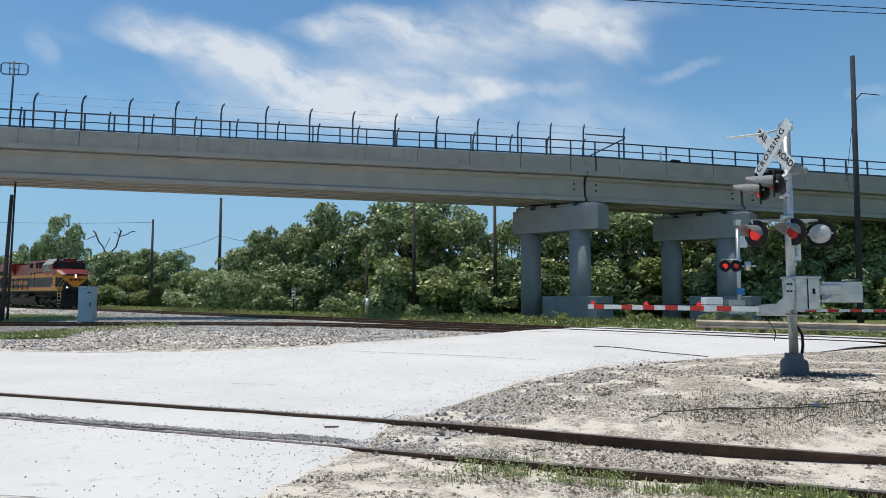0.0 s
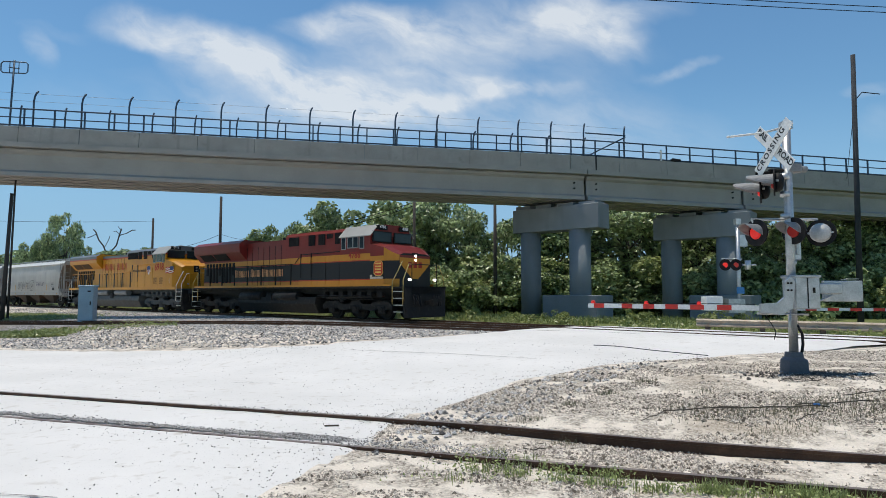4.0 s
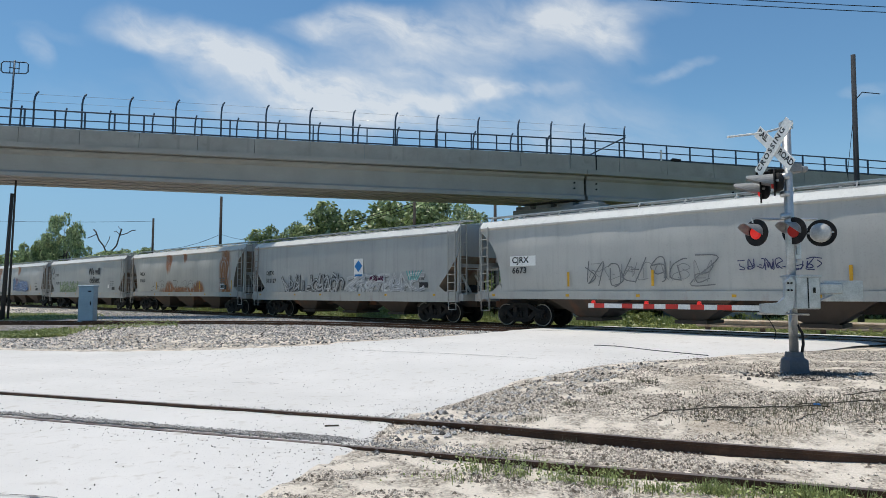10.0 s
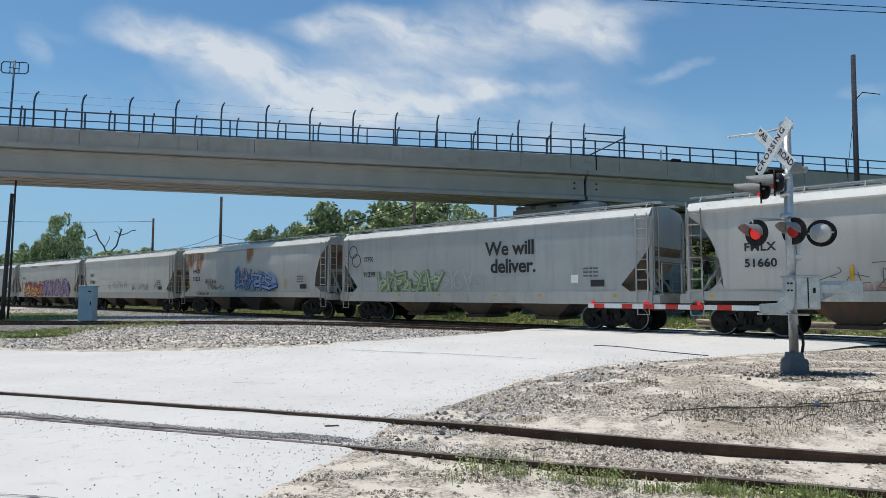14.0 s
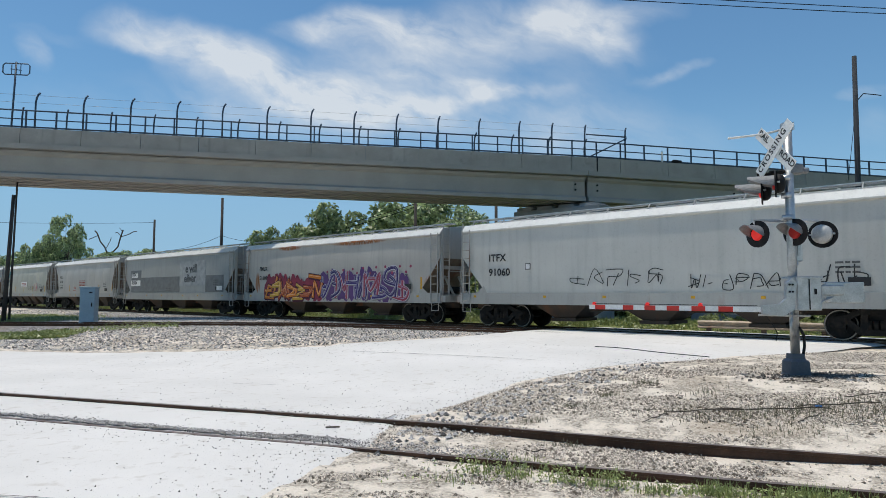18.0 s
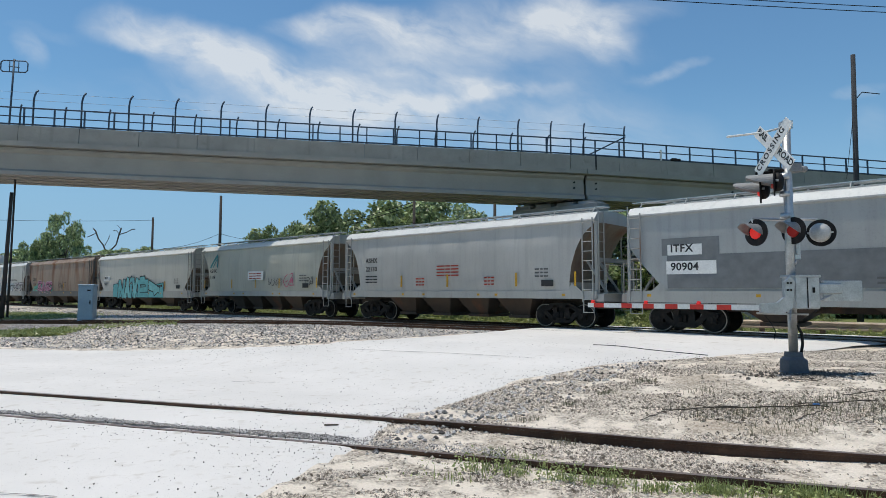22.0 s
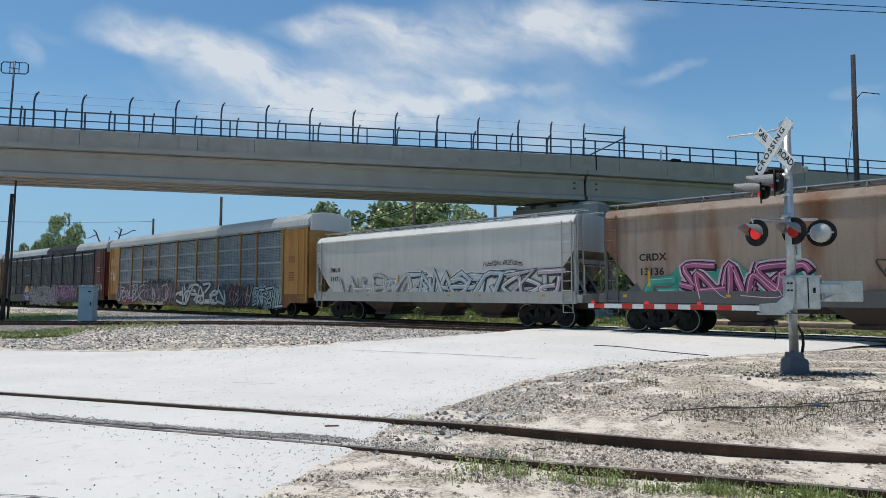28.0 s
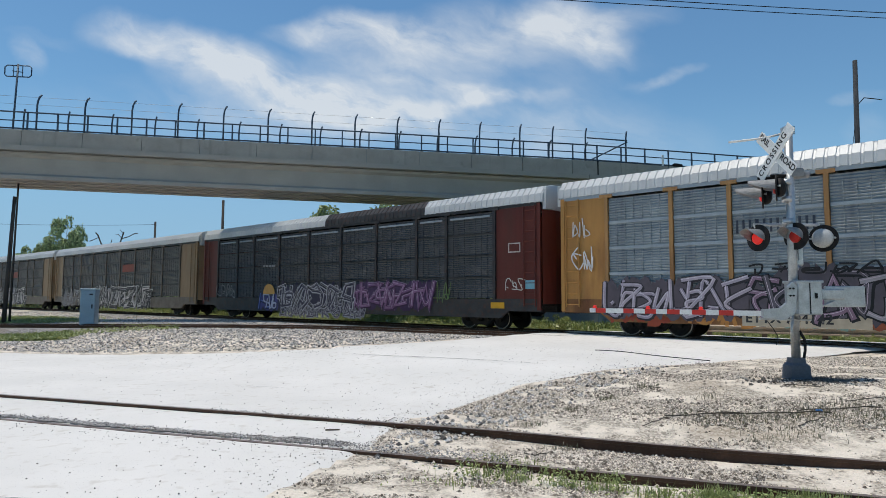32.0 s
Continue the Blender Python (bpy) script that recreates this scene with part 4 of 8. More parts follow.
# ---- guard rail beyond the line ----
guard = thing("guard_rail", pose(0, 0, 0), "weathered corrugated steel guard rail beside the line", "guard rail")
g0, g1 = Vector((10.3, 25.6)), Vector((24.0, 15.5))
gd = (g1 - g0).normalized()
gn = Vector((-gd.y, gd.x))
gang = heading(gd.x, gd.y)
wave = [(0.0, 0.0), (0.06, 0.06), (0.0, 0.13), (0.0, 0.18), (0.06, 0.25), (0.0, 0.31)]
bm = bmesh.new()
prism(bm, [(-p, q) for p, q in wave] + [(-p + 0.01, q) for p, q in wave[::-1]], "x", 0, (g1 - g0).length)
part("beam", bm, surface("rusty_beam", (0.36, 0.31, 0.25), 0.6, 0.3, 0.3, 1.5, 20, 0.2, dirt=(0.25, 0.15, 0.09), dirt_at=(0.55, 0.85)), guard, "", pose(g0.x, g0.y, 0.55, 0, 0, gang))
for i in range(9):
    p = g0 + gd * (0.4 + i * 2.0) + gn * 0.12
    part("post", boxes((-0.09, 0.09, -0.07, 0.07, -0.4, 0.82)), tie_wood, guard, "", pose(p.x, p.y, 0.05, 0, 0, gang))

# ---- relay cabinet ----
cab = thing("relay_cabinet", pose(-18.0, 31.9, 0.42, 0, 0, 10), "pale blue grey steel relay cabinet beside the track", "cabinet")
part("body", boxes((-0.35, 0.35, -0.3, 0.3, 0.0, 1.78, 0.02)), cabinet_paint, cab)
part("lid", boxes((-0.38, 0.38, -0.33, 0.33, 1.78, 1.85, 0.015)), cabinet_paint, cab)
part("door", boxes((-0.32, 0.32, -0.315, -0.3, 0.08, 1.7)), cabinet_paint, cab)
part("handle", boxes((0.2, 0.25, -0.335, -0.315, 0.85, 1.05)), steel_dark, cab)
part("vent", boxes((0.08, 0.24, -0.322, -0.312, 1.52, 1.59)), steel_black, cab)
part("plinth", boxes((-0.4, 0.4, -0.35, 0.35, -0.4, 0.02)), concrete, cab)

# ---- poles and wires ----


def wood_pole(x, y, h, r, lean=0.0, label="weathered wooden utility pole", group="utility poles", mat=None):
    root = thing("utility_pole", pose(x, y, ground_z(x, y) - 0.3, 0, lean, 0), label, "pole", group)
    part("pole", make(rod, (0, 0, 0), (0, 0, h + 0.3), r, 14, r * 0.72), mat or pole_wood, root)
    return root


def span_wire(name, a, b, sag, r=0.02):
    pts = []
    for i in range(17):
        t = i / 16
        p = Vector(a).lerp(Vector(b), t)
        p.z -= 4 * sag * t * (1 - t)
        pts.append(tuple(p))
    return tagged(part(name, make(tube, pts, r, 4), steel_black), "thin black overhead wire strung between poles", "wire", "overhead wires")


tall_pole = wood_pole(25.2, 38.0, 16.5, 0.18, 0.9, mat=pole_grey)
part("insulator_arm", make(tube, [(0.1, 0, 14.0), (0.5, 0, 14.45), (1.6, 0, 14.35)], 0.03), steel_black, tall_pole)
part("guy_wire", make(tube, [(-0.05, 0, 13.2), (-0.6, 0, 9.0)], 0.015, 4), steel_black, tall_pole)
part("street_arm", make(tube, [(0, -0.1, 2.9), (-1.2, -0.1, 2.85)], 0.03), aluminium, tall_pole)
wood_pole(-25.9, 37.0, 7.6, 0.13, 1.8)
wood_pole(-30.2, 65.0, 9.4, 0.14)
wood_pole(-22.1, 62.0, 11.3, 0.17)
wood_pole(-5.55, 46.0, 5.2, 0.11)
wood_pole(-2.25, 49.0, 9.2, 0.15)
wood_pole(4.1, 49.0, 8.9, 0.16)
part("marker_sleeve", make(rod, (0, 0, 0.4), (0, 0, 1.7), 0.17, 12), aluminium, wood_pole(-5.45, 45.4, 2.0, 0.1, 0, "short post with a pale sleeve", "posts"))
span_wire("overhead_wire", (-60, 66, 10.0), (-30.2, 65, 9.35), 0.3)
span_wire("overhead_wire", (-29.0, 65, 6.4), (-22.1, 62, 7.7), 0.3)
span_wire("overhead_wire", (-22.1, 62, 7.7), (-16.0, 60, 6.9), 0.3)
span_wire("overhead_wire", (-8.2, 52, 7.75), (-2.25, 49, 9.0), 0.06, 0.03)
span_wire("overhead_wire", (-8.0, 52, 7.45), (-2.25, 49, 8.75), 0.06, 0.03)
wood_pole(-26.25, 38.0, 9.0, 0.07, 0.6, "thin steel line pole beside a wooden pole")
for x, y in ((-32.0, 24.9), (52.0, 34.7)):
    line_pole = wood_pole(x, y, 17.1, 0.17, 0.0)
    part("cross_arm", boxes((-0.06, 0.06, -0.9, 0.9, 16.9, 17.05)), pole_wood, line_pole)
span_wire("overhead_wire", (-32.0, 24.6, 17.05), (52.0, 34.4, 17.05), 0.7, 0.02)
span_wire("overhead_wire", (-32.0, 25.1, 17.05), (52.0, 35.0, 17.05), 0.7, 0.02)
bm = bmesh.new()
post = thing("marker_post", pose(-11.5, 48.5, 0.15), "thin metal marker post with a small white plate", "sign post")
part("post", boxes((-0.03, 0.03, -0.03, 0.03, -0.2, 2.1)), steel_dark, post)
part("plate", boxes((-0.14, 0.14, -0.05, -0.03, 1.4, 2.2)), white_paint, post)
part("plate_bars", boxes((-0.08, 0.08, -0.056, -0.05, 1.5, 1.62), (-0.08, 0.08, -0.056, -0.05, 1.75, 1.87), (-0.08, 0.08, -0.056, -0.05, 2.0, 2.1)), black_letter, post)

# open sign seen from behind, on a post at the bridge
sx = along(-0.709)
sz = B_TOP + grade(sx)
part("sign_post", make(tube, [(sx - 0.12, 0.6, sz - 0.5), (sx, 0.6, sz + 4.1)], 0.055, 8), rail_paint, bridge)


def round_frame(bm, x0, x1, z0, z1, r):
    """A bent bar closed round a rectangle with rounded corners."""
    c = 0.12
    pts = [(x0 + c, z0), (x1 - c, z0), (x1, z0 + c), (x1, z1 - c), (x1 - c, z1), (x0 + c, z1), (x0, z1 - c), (x0, z0 + c), (x0 + c, z0)]
    tube(bm, [(p, 0.6, q) for p, q in pts], r)


part("sign_frame", make(round_frame, sx - 0.72, sx + 0.76, sz + 3.32, sz + 4.0, 0.035), rail_paint, bridge)
for x in (-0.24, 0.0, 0.26):
    part("sign_bar", make(rod, (sx + x, 0.6, sz + 3.32), (sx + x, 0.6, sz + 4.0), 0.024, 6), rail_paint, bridge)
part("sign_brace", rods([((sx - 0.3, 0.6, sz + 3.66), (sx + 0.3, 0.6, sz + 3.6))], 0.025), rail_paint, bridge)
# small post and a dark bundle left on the parapet
part("short_post", graded(boxes((along(0.354) - 0.05, along(0.354) + 0.05, 0.1, 0.2, B_TOP, B_TOP + 0.75))), white_paint, bridge)
bundle = bmesh.new()
rings = []
for k in range(7):
    a = math.pi * k / 6
    rings.append([(along(0.377) + 0.4 * math.cos(a), 0.14 + 0.14 * math.sin(a + 0.1) * math.cos(q), B_TOP + 0.13 + grade(along(0.377)) + 0.13 * math.sin(a + 0.1) * math.sin(q) * (1 + 0.3 * math.sin(k * 2.1))) for q in [i * math.pi / 4 for i in range(8)]])
loft(bundle, rings, smooth=True)
part("bundle", bundle, steel_black, bridge, "dark cloth bundle lying on the parapet")

# ---- loose stones, weeds, debris ----


def scatter_stones(name, points, sizes, mat, label, seed):
    """Many small six-cornered stones in one mesh."""
    rng = np.random.default_rng(seed)
    k = len(points)
    base = np.array([(1, 0, 0), (-1, 0, 0), (0, 1, 0), (0, -1, 0), (0, 0, 0.75), (0, 0, -0.75)], float)
    tri = np.array([(0, 2, 4), (2, 1, 4), (1, 3, 4), (3, 0, 4), (2, 0, 5), (1, 2, 5), (3, 1, 5), (0, 3, 5)])
    turn = rng.uniform(0, 2 * math.pi, k)
    c, s = np.cos(turn), np.sin(turn)
    v = base[None] * rng.uniform(0.65, 1.35, (k, 6, 1)) * sizes[:, None, None]
    vx = v[:, :, 0] * c[:, None] - v[:, :, 1] * s[:, None]
    vy = v[:, :, 0] * s[:, None] + v[:, :, 1] * c[:, None]
    vs = np.stack([vx, vy, v[:, :, 2]], axis=2) + np.array(points)[:, None, :]
    fs = (tri[None] + (np.arange(k) * 6)[:, None, None]).reshape(-1, 3)
    me = bpy.data.meshes.new(name)
    me.from_pydata(vs.reshape(-1, 3).tolist(), [], fs.tolist())
    me.materials.append(mat)
    return tagged(new(name, me), label, "stones", "", "stuff")


def stone_material(name, a, b):
    m, n, l, bs = shader(name, 0.9)
    g = n.new("ShaderNodeNewGeometry")
    c = blend(n, l, ramp(n, l, g.outputs["Random Per Island"], 0.06, 0.62), a, b)
    c = blend(n, l, ramp(n, l, noise_node(n, l, coords(n), 60, 3), 0.4, 0.7), c, tuple(k * 0.7 for k in a))
    l.new(c, bs.inputs["Base Color"])
    return m


stone_pale = stone_material("pale_gravel", (0.13, 0.105, 0.08), (0.88, 0.78, 0.66))
stone_grey = stone_material("grey_ballast", (0.06, 0.055, 0.052), (0.74, 0.71, 0.68))
stone_dark = stone_material("dark_pebbles", (0.05, 0.045, 0.04), (0.18, 0.16, 0.14))


def inside_road(x, y, grow=0.0):
    """True on the road's surface, by its two edge lines."""
    far = np.interp(x, [p[0] for p in ROAD_FAR], [p[1] for p in ROAD_FAR])
    near_x = np.interp(y, [p[1] for p in ROAD_NEAR[3:]], [p[0] for p in ROAD_NEAR[3:]])
    return x < near_x + grow and y < far + grow and y > -3


def bare_patch(x, y):
    """Bare tan dust in long drifts along the verge, and a wheel track worn past the signal."""
    if 3.9 < x < 13 and abs(y - 10.62 + 0.06 * (x - 4) + 0.12 * math.sin(x * 2.3)) < 0.2 + 0.1 * math.sin(x * 1.7):
        return True
    if 0.6 < x < 6.5 and abs(0.315 * x + 0.949 * y - 7.8 - 1.15) < 0.12 + 0.1 * noise.noise((x * 1.4, 3, 5)):
        return True
    if 0.315 * x + 0.949 * y < 7.65 and noise.noise((x * 1.1, y * 2.6, 21)) < 0.12:
        return True
    return noise.noise((x * 0.32, y * 1.05, 11)) + 0.3 * noise.noise((x * 1.6, y * 2.4, 1)) < -0.1


rng = np.random.default_rng(5)
pts, sizes = [], []
while len(pts) < 66000:
    x, y = rng.uniform(-3.5, 14), 4.0 + 12.5 * rng.random() ** 1.3
    if inside_road(x, y, -0.1) or x > 0.75 * y + 3 or side_of(x, y) < 2.2:
        continue
    if bare_patch(x, y) and rng.random() < 0.955:
        continue
    s = (0.008 + 0.025 * rng.random() ** 2.4) * 1.1
    pts.append((x, y, ground_z(x, y) + 0.004))
    sizes.append(s)
scatter_stones("gravel", pts, np.array(sizes), stone_pale, "pale crushed limestone gravel over bare dirt", 6)
pts, sizes = [], []
for i in range(62000):
    s = rng.uniform(-46 if i % 3 else -62, 2)
    off = rng.uniform(-24.0, -1.2)
    x, y, _ = track(s, off)
    if inside_road(x, y, 0.15):
        continue
    z = max(ground_z(x, y), RAIL_Z - 0.16 if off > -1.7 else 0)
    pts.append((x, y, z + 0.01))
    sizes.append(rng.uniform(0.02, 0.052))
for i in range(9000):
    s, off = rng.uniform(-40, 16), rng.uniform(-2.4, 2.4)
    x, y, _ = track(s, off)
    if not inside_road(x, y, 0.1):
        pts.append((x, y, RAIL_Z - 0.15 - max(0, abs(off) - 1.5) * 0.3))
        sizes.append(rng.uniform(0.025, 0.055))
scatter_stones("ballast_stones", pts, np.array(sizes), stone_grey, "grey crushed stone between and beside the tracks", 7)
pts, sizes = [], []
while len(pts) < 2000:
    x, y = rng.uniform(-9, 6), rng.uniform(4.5, 19)
    if inside_road(x, y) and (not inside_road(x, y, -rng.exponential(0.8)) or rng.random() < 0.03 or (abs(0.315 * x + 0.949 * y - 7.0) < 0.5 and rng.random() < 0.4)):
        pts.append((x, y, road_z(x, y) + 0.006))
        sizes.append(rng.uniform(0.004, 0.012))
scatter_stones("pebbles", pts, np.array(sizes), stone_dark, "dark pebbles strewn over the pale road", 8)


# dark stones that deepen the signal's cast shadow, mixed with debris at its foot
pts, sizes = [], []
for i in range(900):
    a, d = rng.uniform(0, 2 * math.pi), abs(rng.normal()) * 0.5
    x, y = 6.85 + math.cos(a) * d * 1.25, 11.62 + math.sin(a) * d * 0.5
    pts.append((x, y, ground_z(x, y) + 0.012))
    sizes.append(rng.uniform(0.012, 0.04))
scatter_stones("cinders", pts, np.array(sizes), stone_dark, "dark stones for the shadow and debris round the foot of the signal", 13)


def blades(name, roots, height, mat, label, seed, wide=0.012, lean=0.35):
    rng = np.random.default_rng(seed)
    k = len(roots)
    p = np.array(roots)
    h = height * rng.uniform(0.5, 1.3, k)
    a = rng.uniform(0, 2 * math.pi, k)
    d = np.stack([np.cos(a), np.sin(a), np.zeros(k)], 1)
    side = np.stack([-np.sin(a), np.cos(a), np.zeros(k)], 1) * wide
    le = rng.uniform(0.1, 1.0, k)[:, None] * lean * h[:, None]
    up = np.array([0, 0, 1.0])
    v = np.stack([p - side, p + side, p + d * le * 0.4 + up * h[:, None] * 0.6 + side * 0.7, p + d * le * 0.4 + up * h[:, None] * 0.6 - side * 0.7, p + d * le + up * h[:, None]], 1).reshape(-1, 3)
    i = np.arange(k)[:, None] * 5
    quads = (i + np.array([[0, 1, 2, 3]])).tolist()
    tris = (i + np.array([[3, 2, 4]])).tolist()
    me = bpy.data.meshes.new(name)
    me.from_pydata(v.tolist(), [], quads + tris)
    me.materials.append(mat)
    return tagged(new(name, me), label, "grass", "", "stuff")


# tall grass and weeds between the line and the woods
roots = []
while len(roots) < 26000:
    s, off = rng.uniform(-70, 26), rng.uniform(4.2, 17)
    if noise.noise((s * 0.3, off * 0.4, 8)) < -0.1 + (0.25 if off < 6 else 0):
        continue
    x, y, _ = track(s, off)
    roots.append((x, y, ground_z(x, y) - 0.02))
blades("tall_grass", roots, 0.36, grass_mat, "tall green and straw grass below the woods", 21, 0.03)


def leafy(name, pts, size, mat, label, seed):
    """Low leafy growth: many small leaves close to the ground."""
    rg = np.random.default_rng(seed)
    p = np.array(pts)
    mid = p * np.array([1.0, 1.0, 0.0])
    vs, fs = leaf_quads(p - mid + rg.normal(size=p.shape) * 0.001, size, rg)
    me = leaf_mesh(vs + np.repeat(mid, 4, axis=0), fs, mat)
    return tagged(new(name, me), label, "grass", "", "stuff")


pts = []
while len(pts) < 15000:
    if rng.random() < 0.5:
        u, y = rng.uniform(-0.76, -0.585 + 0.03 * rng.normal()), rng.uniform(35.5, 43)
    else:
        u, y = rng.uniform(-0.76, -0.605 + 0.03 * rng.normal()), rng.uniform(26.2, 29.2)
    x = u * y
    if side_of(x, y) < 3.0 or noise.noise((x * 0.3, y * 0.5, 3)) < -0.35:
        continue
    pts.append((x, y, ground_z(x, y) + 0.03 + 0.12 * rng.random() ** 2))
for i in range(700):
    y = rng.uniform(28.0, 31.0)
    x = rng.uniform(-0.6, -0.42) * y
    pts.append((x, y, ground_z(x, y) + 0.03 + 0.1 * rng.random() ** 2))
leafy("verge_grass", pts, 0.07, fresh_mat, "short green grass in the ballast by the cabinet", 22)
pts = []
while len(pts) < 16000:
    s, off = rng.uniform(-60, 24), 3.6 + 9 * rng.random() ** 1.5
    if noise.noise((s * 0.35, off * 0.4, 18)) < -0.15:
        continue
    x, y, _ = track(s, off)
    pts.append((x, y, ground_z(x, y) + 0.03 + 0.3 * rng.random() ** 2))
leafy("meadow_weeds", pts, 0.085, grass_mat, "yellow-green weeds between the track and the woods", 26)
roots = []
for cx, cy, spread, n in ((2.62, 6.2, 0.11, 150), (2.9, 6.12, 0.12, 50), (3.4, 6.1, 0.13, 160), (3.75, 6.05, 0.16, 90), (2.05, 6.22, 0.1, 70), (4.4, 5.9, 0.3, 80), (1.6, 6.4, 0.12, 70), (1.2, 6.55, 0.1, 45), (0.8, 6.75, 0.1, 36), (0.45, 6.9, 0.1, 40), (1.0, 7.35, 0.06, 24), (0.65, 7.5, 0.08, 40), (0.1, 6.5, 0.14, 30), (1.75, 6.75, 0.1, 40)):
    for i in range(n):
        x, y = cx + rng.normal() * spread, cy + rng.normal() * spread * 0.4
        roots.append((x, y, ground_z(x, y) - 0.01))
pts = []
for x, y, z in roots[::2]:
    for k in range(3):
        pts.append((x + rng.normal() * 0.05 - 0.6 * (k > 0) * rng.random(), y + rng.normal() * 0.04 + 0.12 * (k == 1), z + 0.02 + 0.07 * rng.random()))
for k in range(46):
    x0, y0 = rng.uniform(0.1, 2.0), 6.95 - 0.28 * rng.random()
    y0 -= 0.3 * (x0 - 0.4) * 0.9
    z0 = ground_z(x0, y0)
    for j in range(9):
        pts.append((x0 + rng.normal() * 0.018, y0 + rng.normal() * 0.015, z0 + 0.02 + 0.018 * j))
leafy("leafy_weeds", pts, 0.02, leaf_pale, "small leafy weeds beside the near rail", 27)
blades("weed_grass", roots, 0.135, fresh_mat, "fresh green weeds growing beside the near rail", 23, 0.005, 0.7)
roots = []
for cx, cy, spread, n in ((2.76, 10.85, 0.1, 110), (3.69, 11.5, 0.14, 120), (2.06, 10.3, 0.08, 60), (4.2, 9.3, 0.4, 260), (5.2, 9.2, 0.45, 420), (6.3, 8.9, 0.5, 420), (4.7, 8.6, 0.4, 220), (5.9, 9.6, 0.4, 200), (7.2, 8.9, 0.5, 260), (3.4, 9.7, 0.3, 90), (1.3, 9.6, 0.15, 60), (0.8, 7.0, 0.25, 70), (4.4, 10.6, 0.25, 60), (1.55, 8.25, 0.12, 80)):
    for i in range(n):
        x, y = cx + rng.normal() * spread, cy + rng.normal() * spread * 0.4
        roots.append((x, y, ground_z(x, y) - 0.01))
blades("dry_weeds", roots, 0.09, dry_mat, "dry brown weeds on bare gravel", 24, 0.004, 0.9)


def stick(x, y, length, turn, r, seed):
    rg = random.Random(seed)
    pts = []
    for i in range(7):
        t = i / 6 * length
        xx = x + math.cos(radians(turn)) * t + rg.uniform(-0.03, 0.03)
        yy = y + math.sin(radians(turn)) * t + rg.uniform(-0.03, 0.03)
        pts.append((xx, yy, ground_z(xx, yy) + r + 0.015 + rg.uniform(0, 0.025)))
    return tagged(part("stick", make(tube, pts, r, 5), bark), "dry bare stick lying on the gravel", "stick", "sticks on the gravel")


for k, row in enumerate(((3.3, 9.6, 1.1, -6, 0.009), (4.1, 9.5, 1.5, -10, 0.01), (5.2, 9.4, 1.2, -4, 0.009), (4.9, 8.8, 0.5, 22, 0.007), (2.9, 9.3, 0.5, 30, 0.007), (5.9, 11.0, 0.6, -20, 0.008), (6.1, 9.7, 0.9, 12, 0.008), (1.0, 7.9, 0.25, -10, 0.008))):
    stick(*row, k)
tagged(part("drink_can", make(rod, (5.45, 9.35, ground_z(5.45, 9.35) + 0.024), (5.53, 9.33, ground_z(5.53, 9.33) + 0.024), 0.026, 12), surface("blue_can", (0.05, 0.2, 0.5), 0.35, 0.4), None), "crushed blue drink can on the gravel", "can")
pts = []
for i in range(19):
    t = i / 18
    x, y = 4.2 + 1.9 * t, 17.6 - 2.9 * t ** 1.4
    pts.append((x + 0.1 * math.sin(t * 7), y, road_z(x, y) + 0.02))
tagged(part("cable", make(tube, pts, 0.011, 6), steel_black), "thin black cable lying across the pale road", "cable")
bm = bmesh.new()
box(bm, -0.1, 0.1, -0.012, 0.012, 0, 0.02, 0.004)
tagged(part("wood_scrap", bm, tie_wood, None, "", pose(-1.55, 8.9, road_z(-1.55, 8.9) + 0.012, 0, 0, 8)), "small dark scrap of wood on the road", "scrap")

# dark gravel worn into the road along the near rails, and cracks in the road


def worn_strip(name, line, wide, mat, label, lift=0.012, seed=0):
    bm = bmesh.new()
    pts = [p[:2] for p in catmull(line, 10)]
    left, right = [], []
    for i, p in enumerate(pts):
        a, b = pts[max(0, i - 1)], pts[min(len(pts) - 1, i + 1)]
        d = Vector((b[0] - a[0], b[1] - a[1])).normalized()
        w = wide * (0.55 + 0.6 * noise.noise((p[0] * 2.1, p[1] * 2.1, seed)) + 0.4 * noise.noise((p[0] * 7, p[1] * 7, seed)))
        w = max(0.15 * wide, w) * min(1.0, i / 3 + 0.1, (len(pts) - 1 - i) / 3 + 0.1)
        for s, row in ((1, left), (-1, right)):
            x, y = p[0] - d.y * w * s, p[1] + d.x * w * s
            row.append(bm.verts.new((x, y, road_z(x, y) + lift)))
    for i in range(len(pts) - 1):
        bm.faces.new((right[i], right[i + 1], left[i + 1], left[i]))
    return tagged(part(name, bm, mat), label, "road wear", "", "structure")


def rail_side_line(off, s0, s1, step=0.8):
    return [(NEAR_C[0] + NEAR_D[0] * s + 0.315 * off, NEAR_C[1] + NEAR_D[1] * s + 0.949 * off) for s in np.arange(s0, s1, step)]


worn_strip("worn_gravel", rail_side_line(-0.6, -12.0, -3.3), 0.12, ballast_mat, "dark gravel worn into the road along the rail", 0.022, 1)
worn_strip("worn_gravel", rail_side_line(-0.5, -5.2, -3.0), 0.16, ballast_mat, "dark gravel worn into the road along the rail", 0.016, 2)
worn_strip("worn_gravel", rail_side_line(0.9, -6.5, -2.6), 0.08, ballast_mat, "dark gravel worn into the road along the rail", 0.014, 3)
worn_strip("worn_gravel", [(-4.7, 5.99), (-4.2, 5.95), (-3.9, 5.92), (-3.5, 5.84)], 0.05, ballast_mat, "dark gravel worn into the road along the rail", 0.014, 9)
pts, sizes = [], []
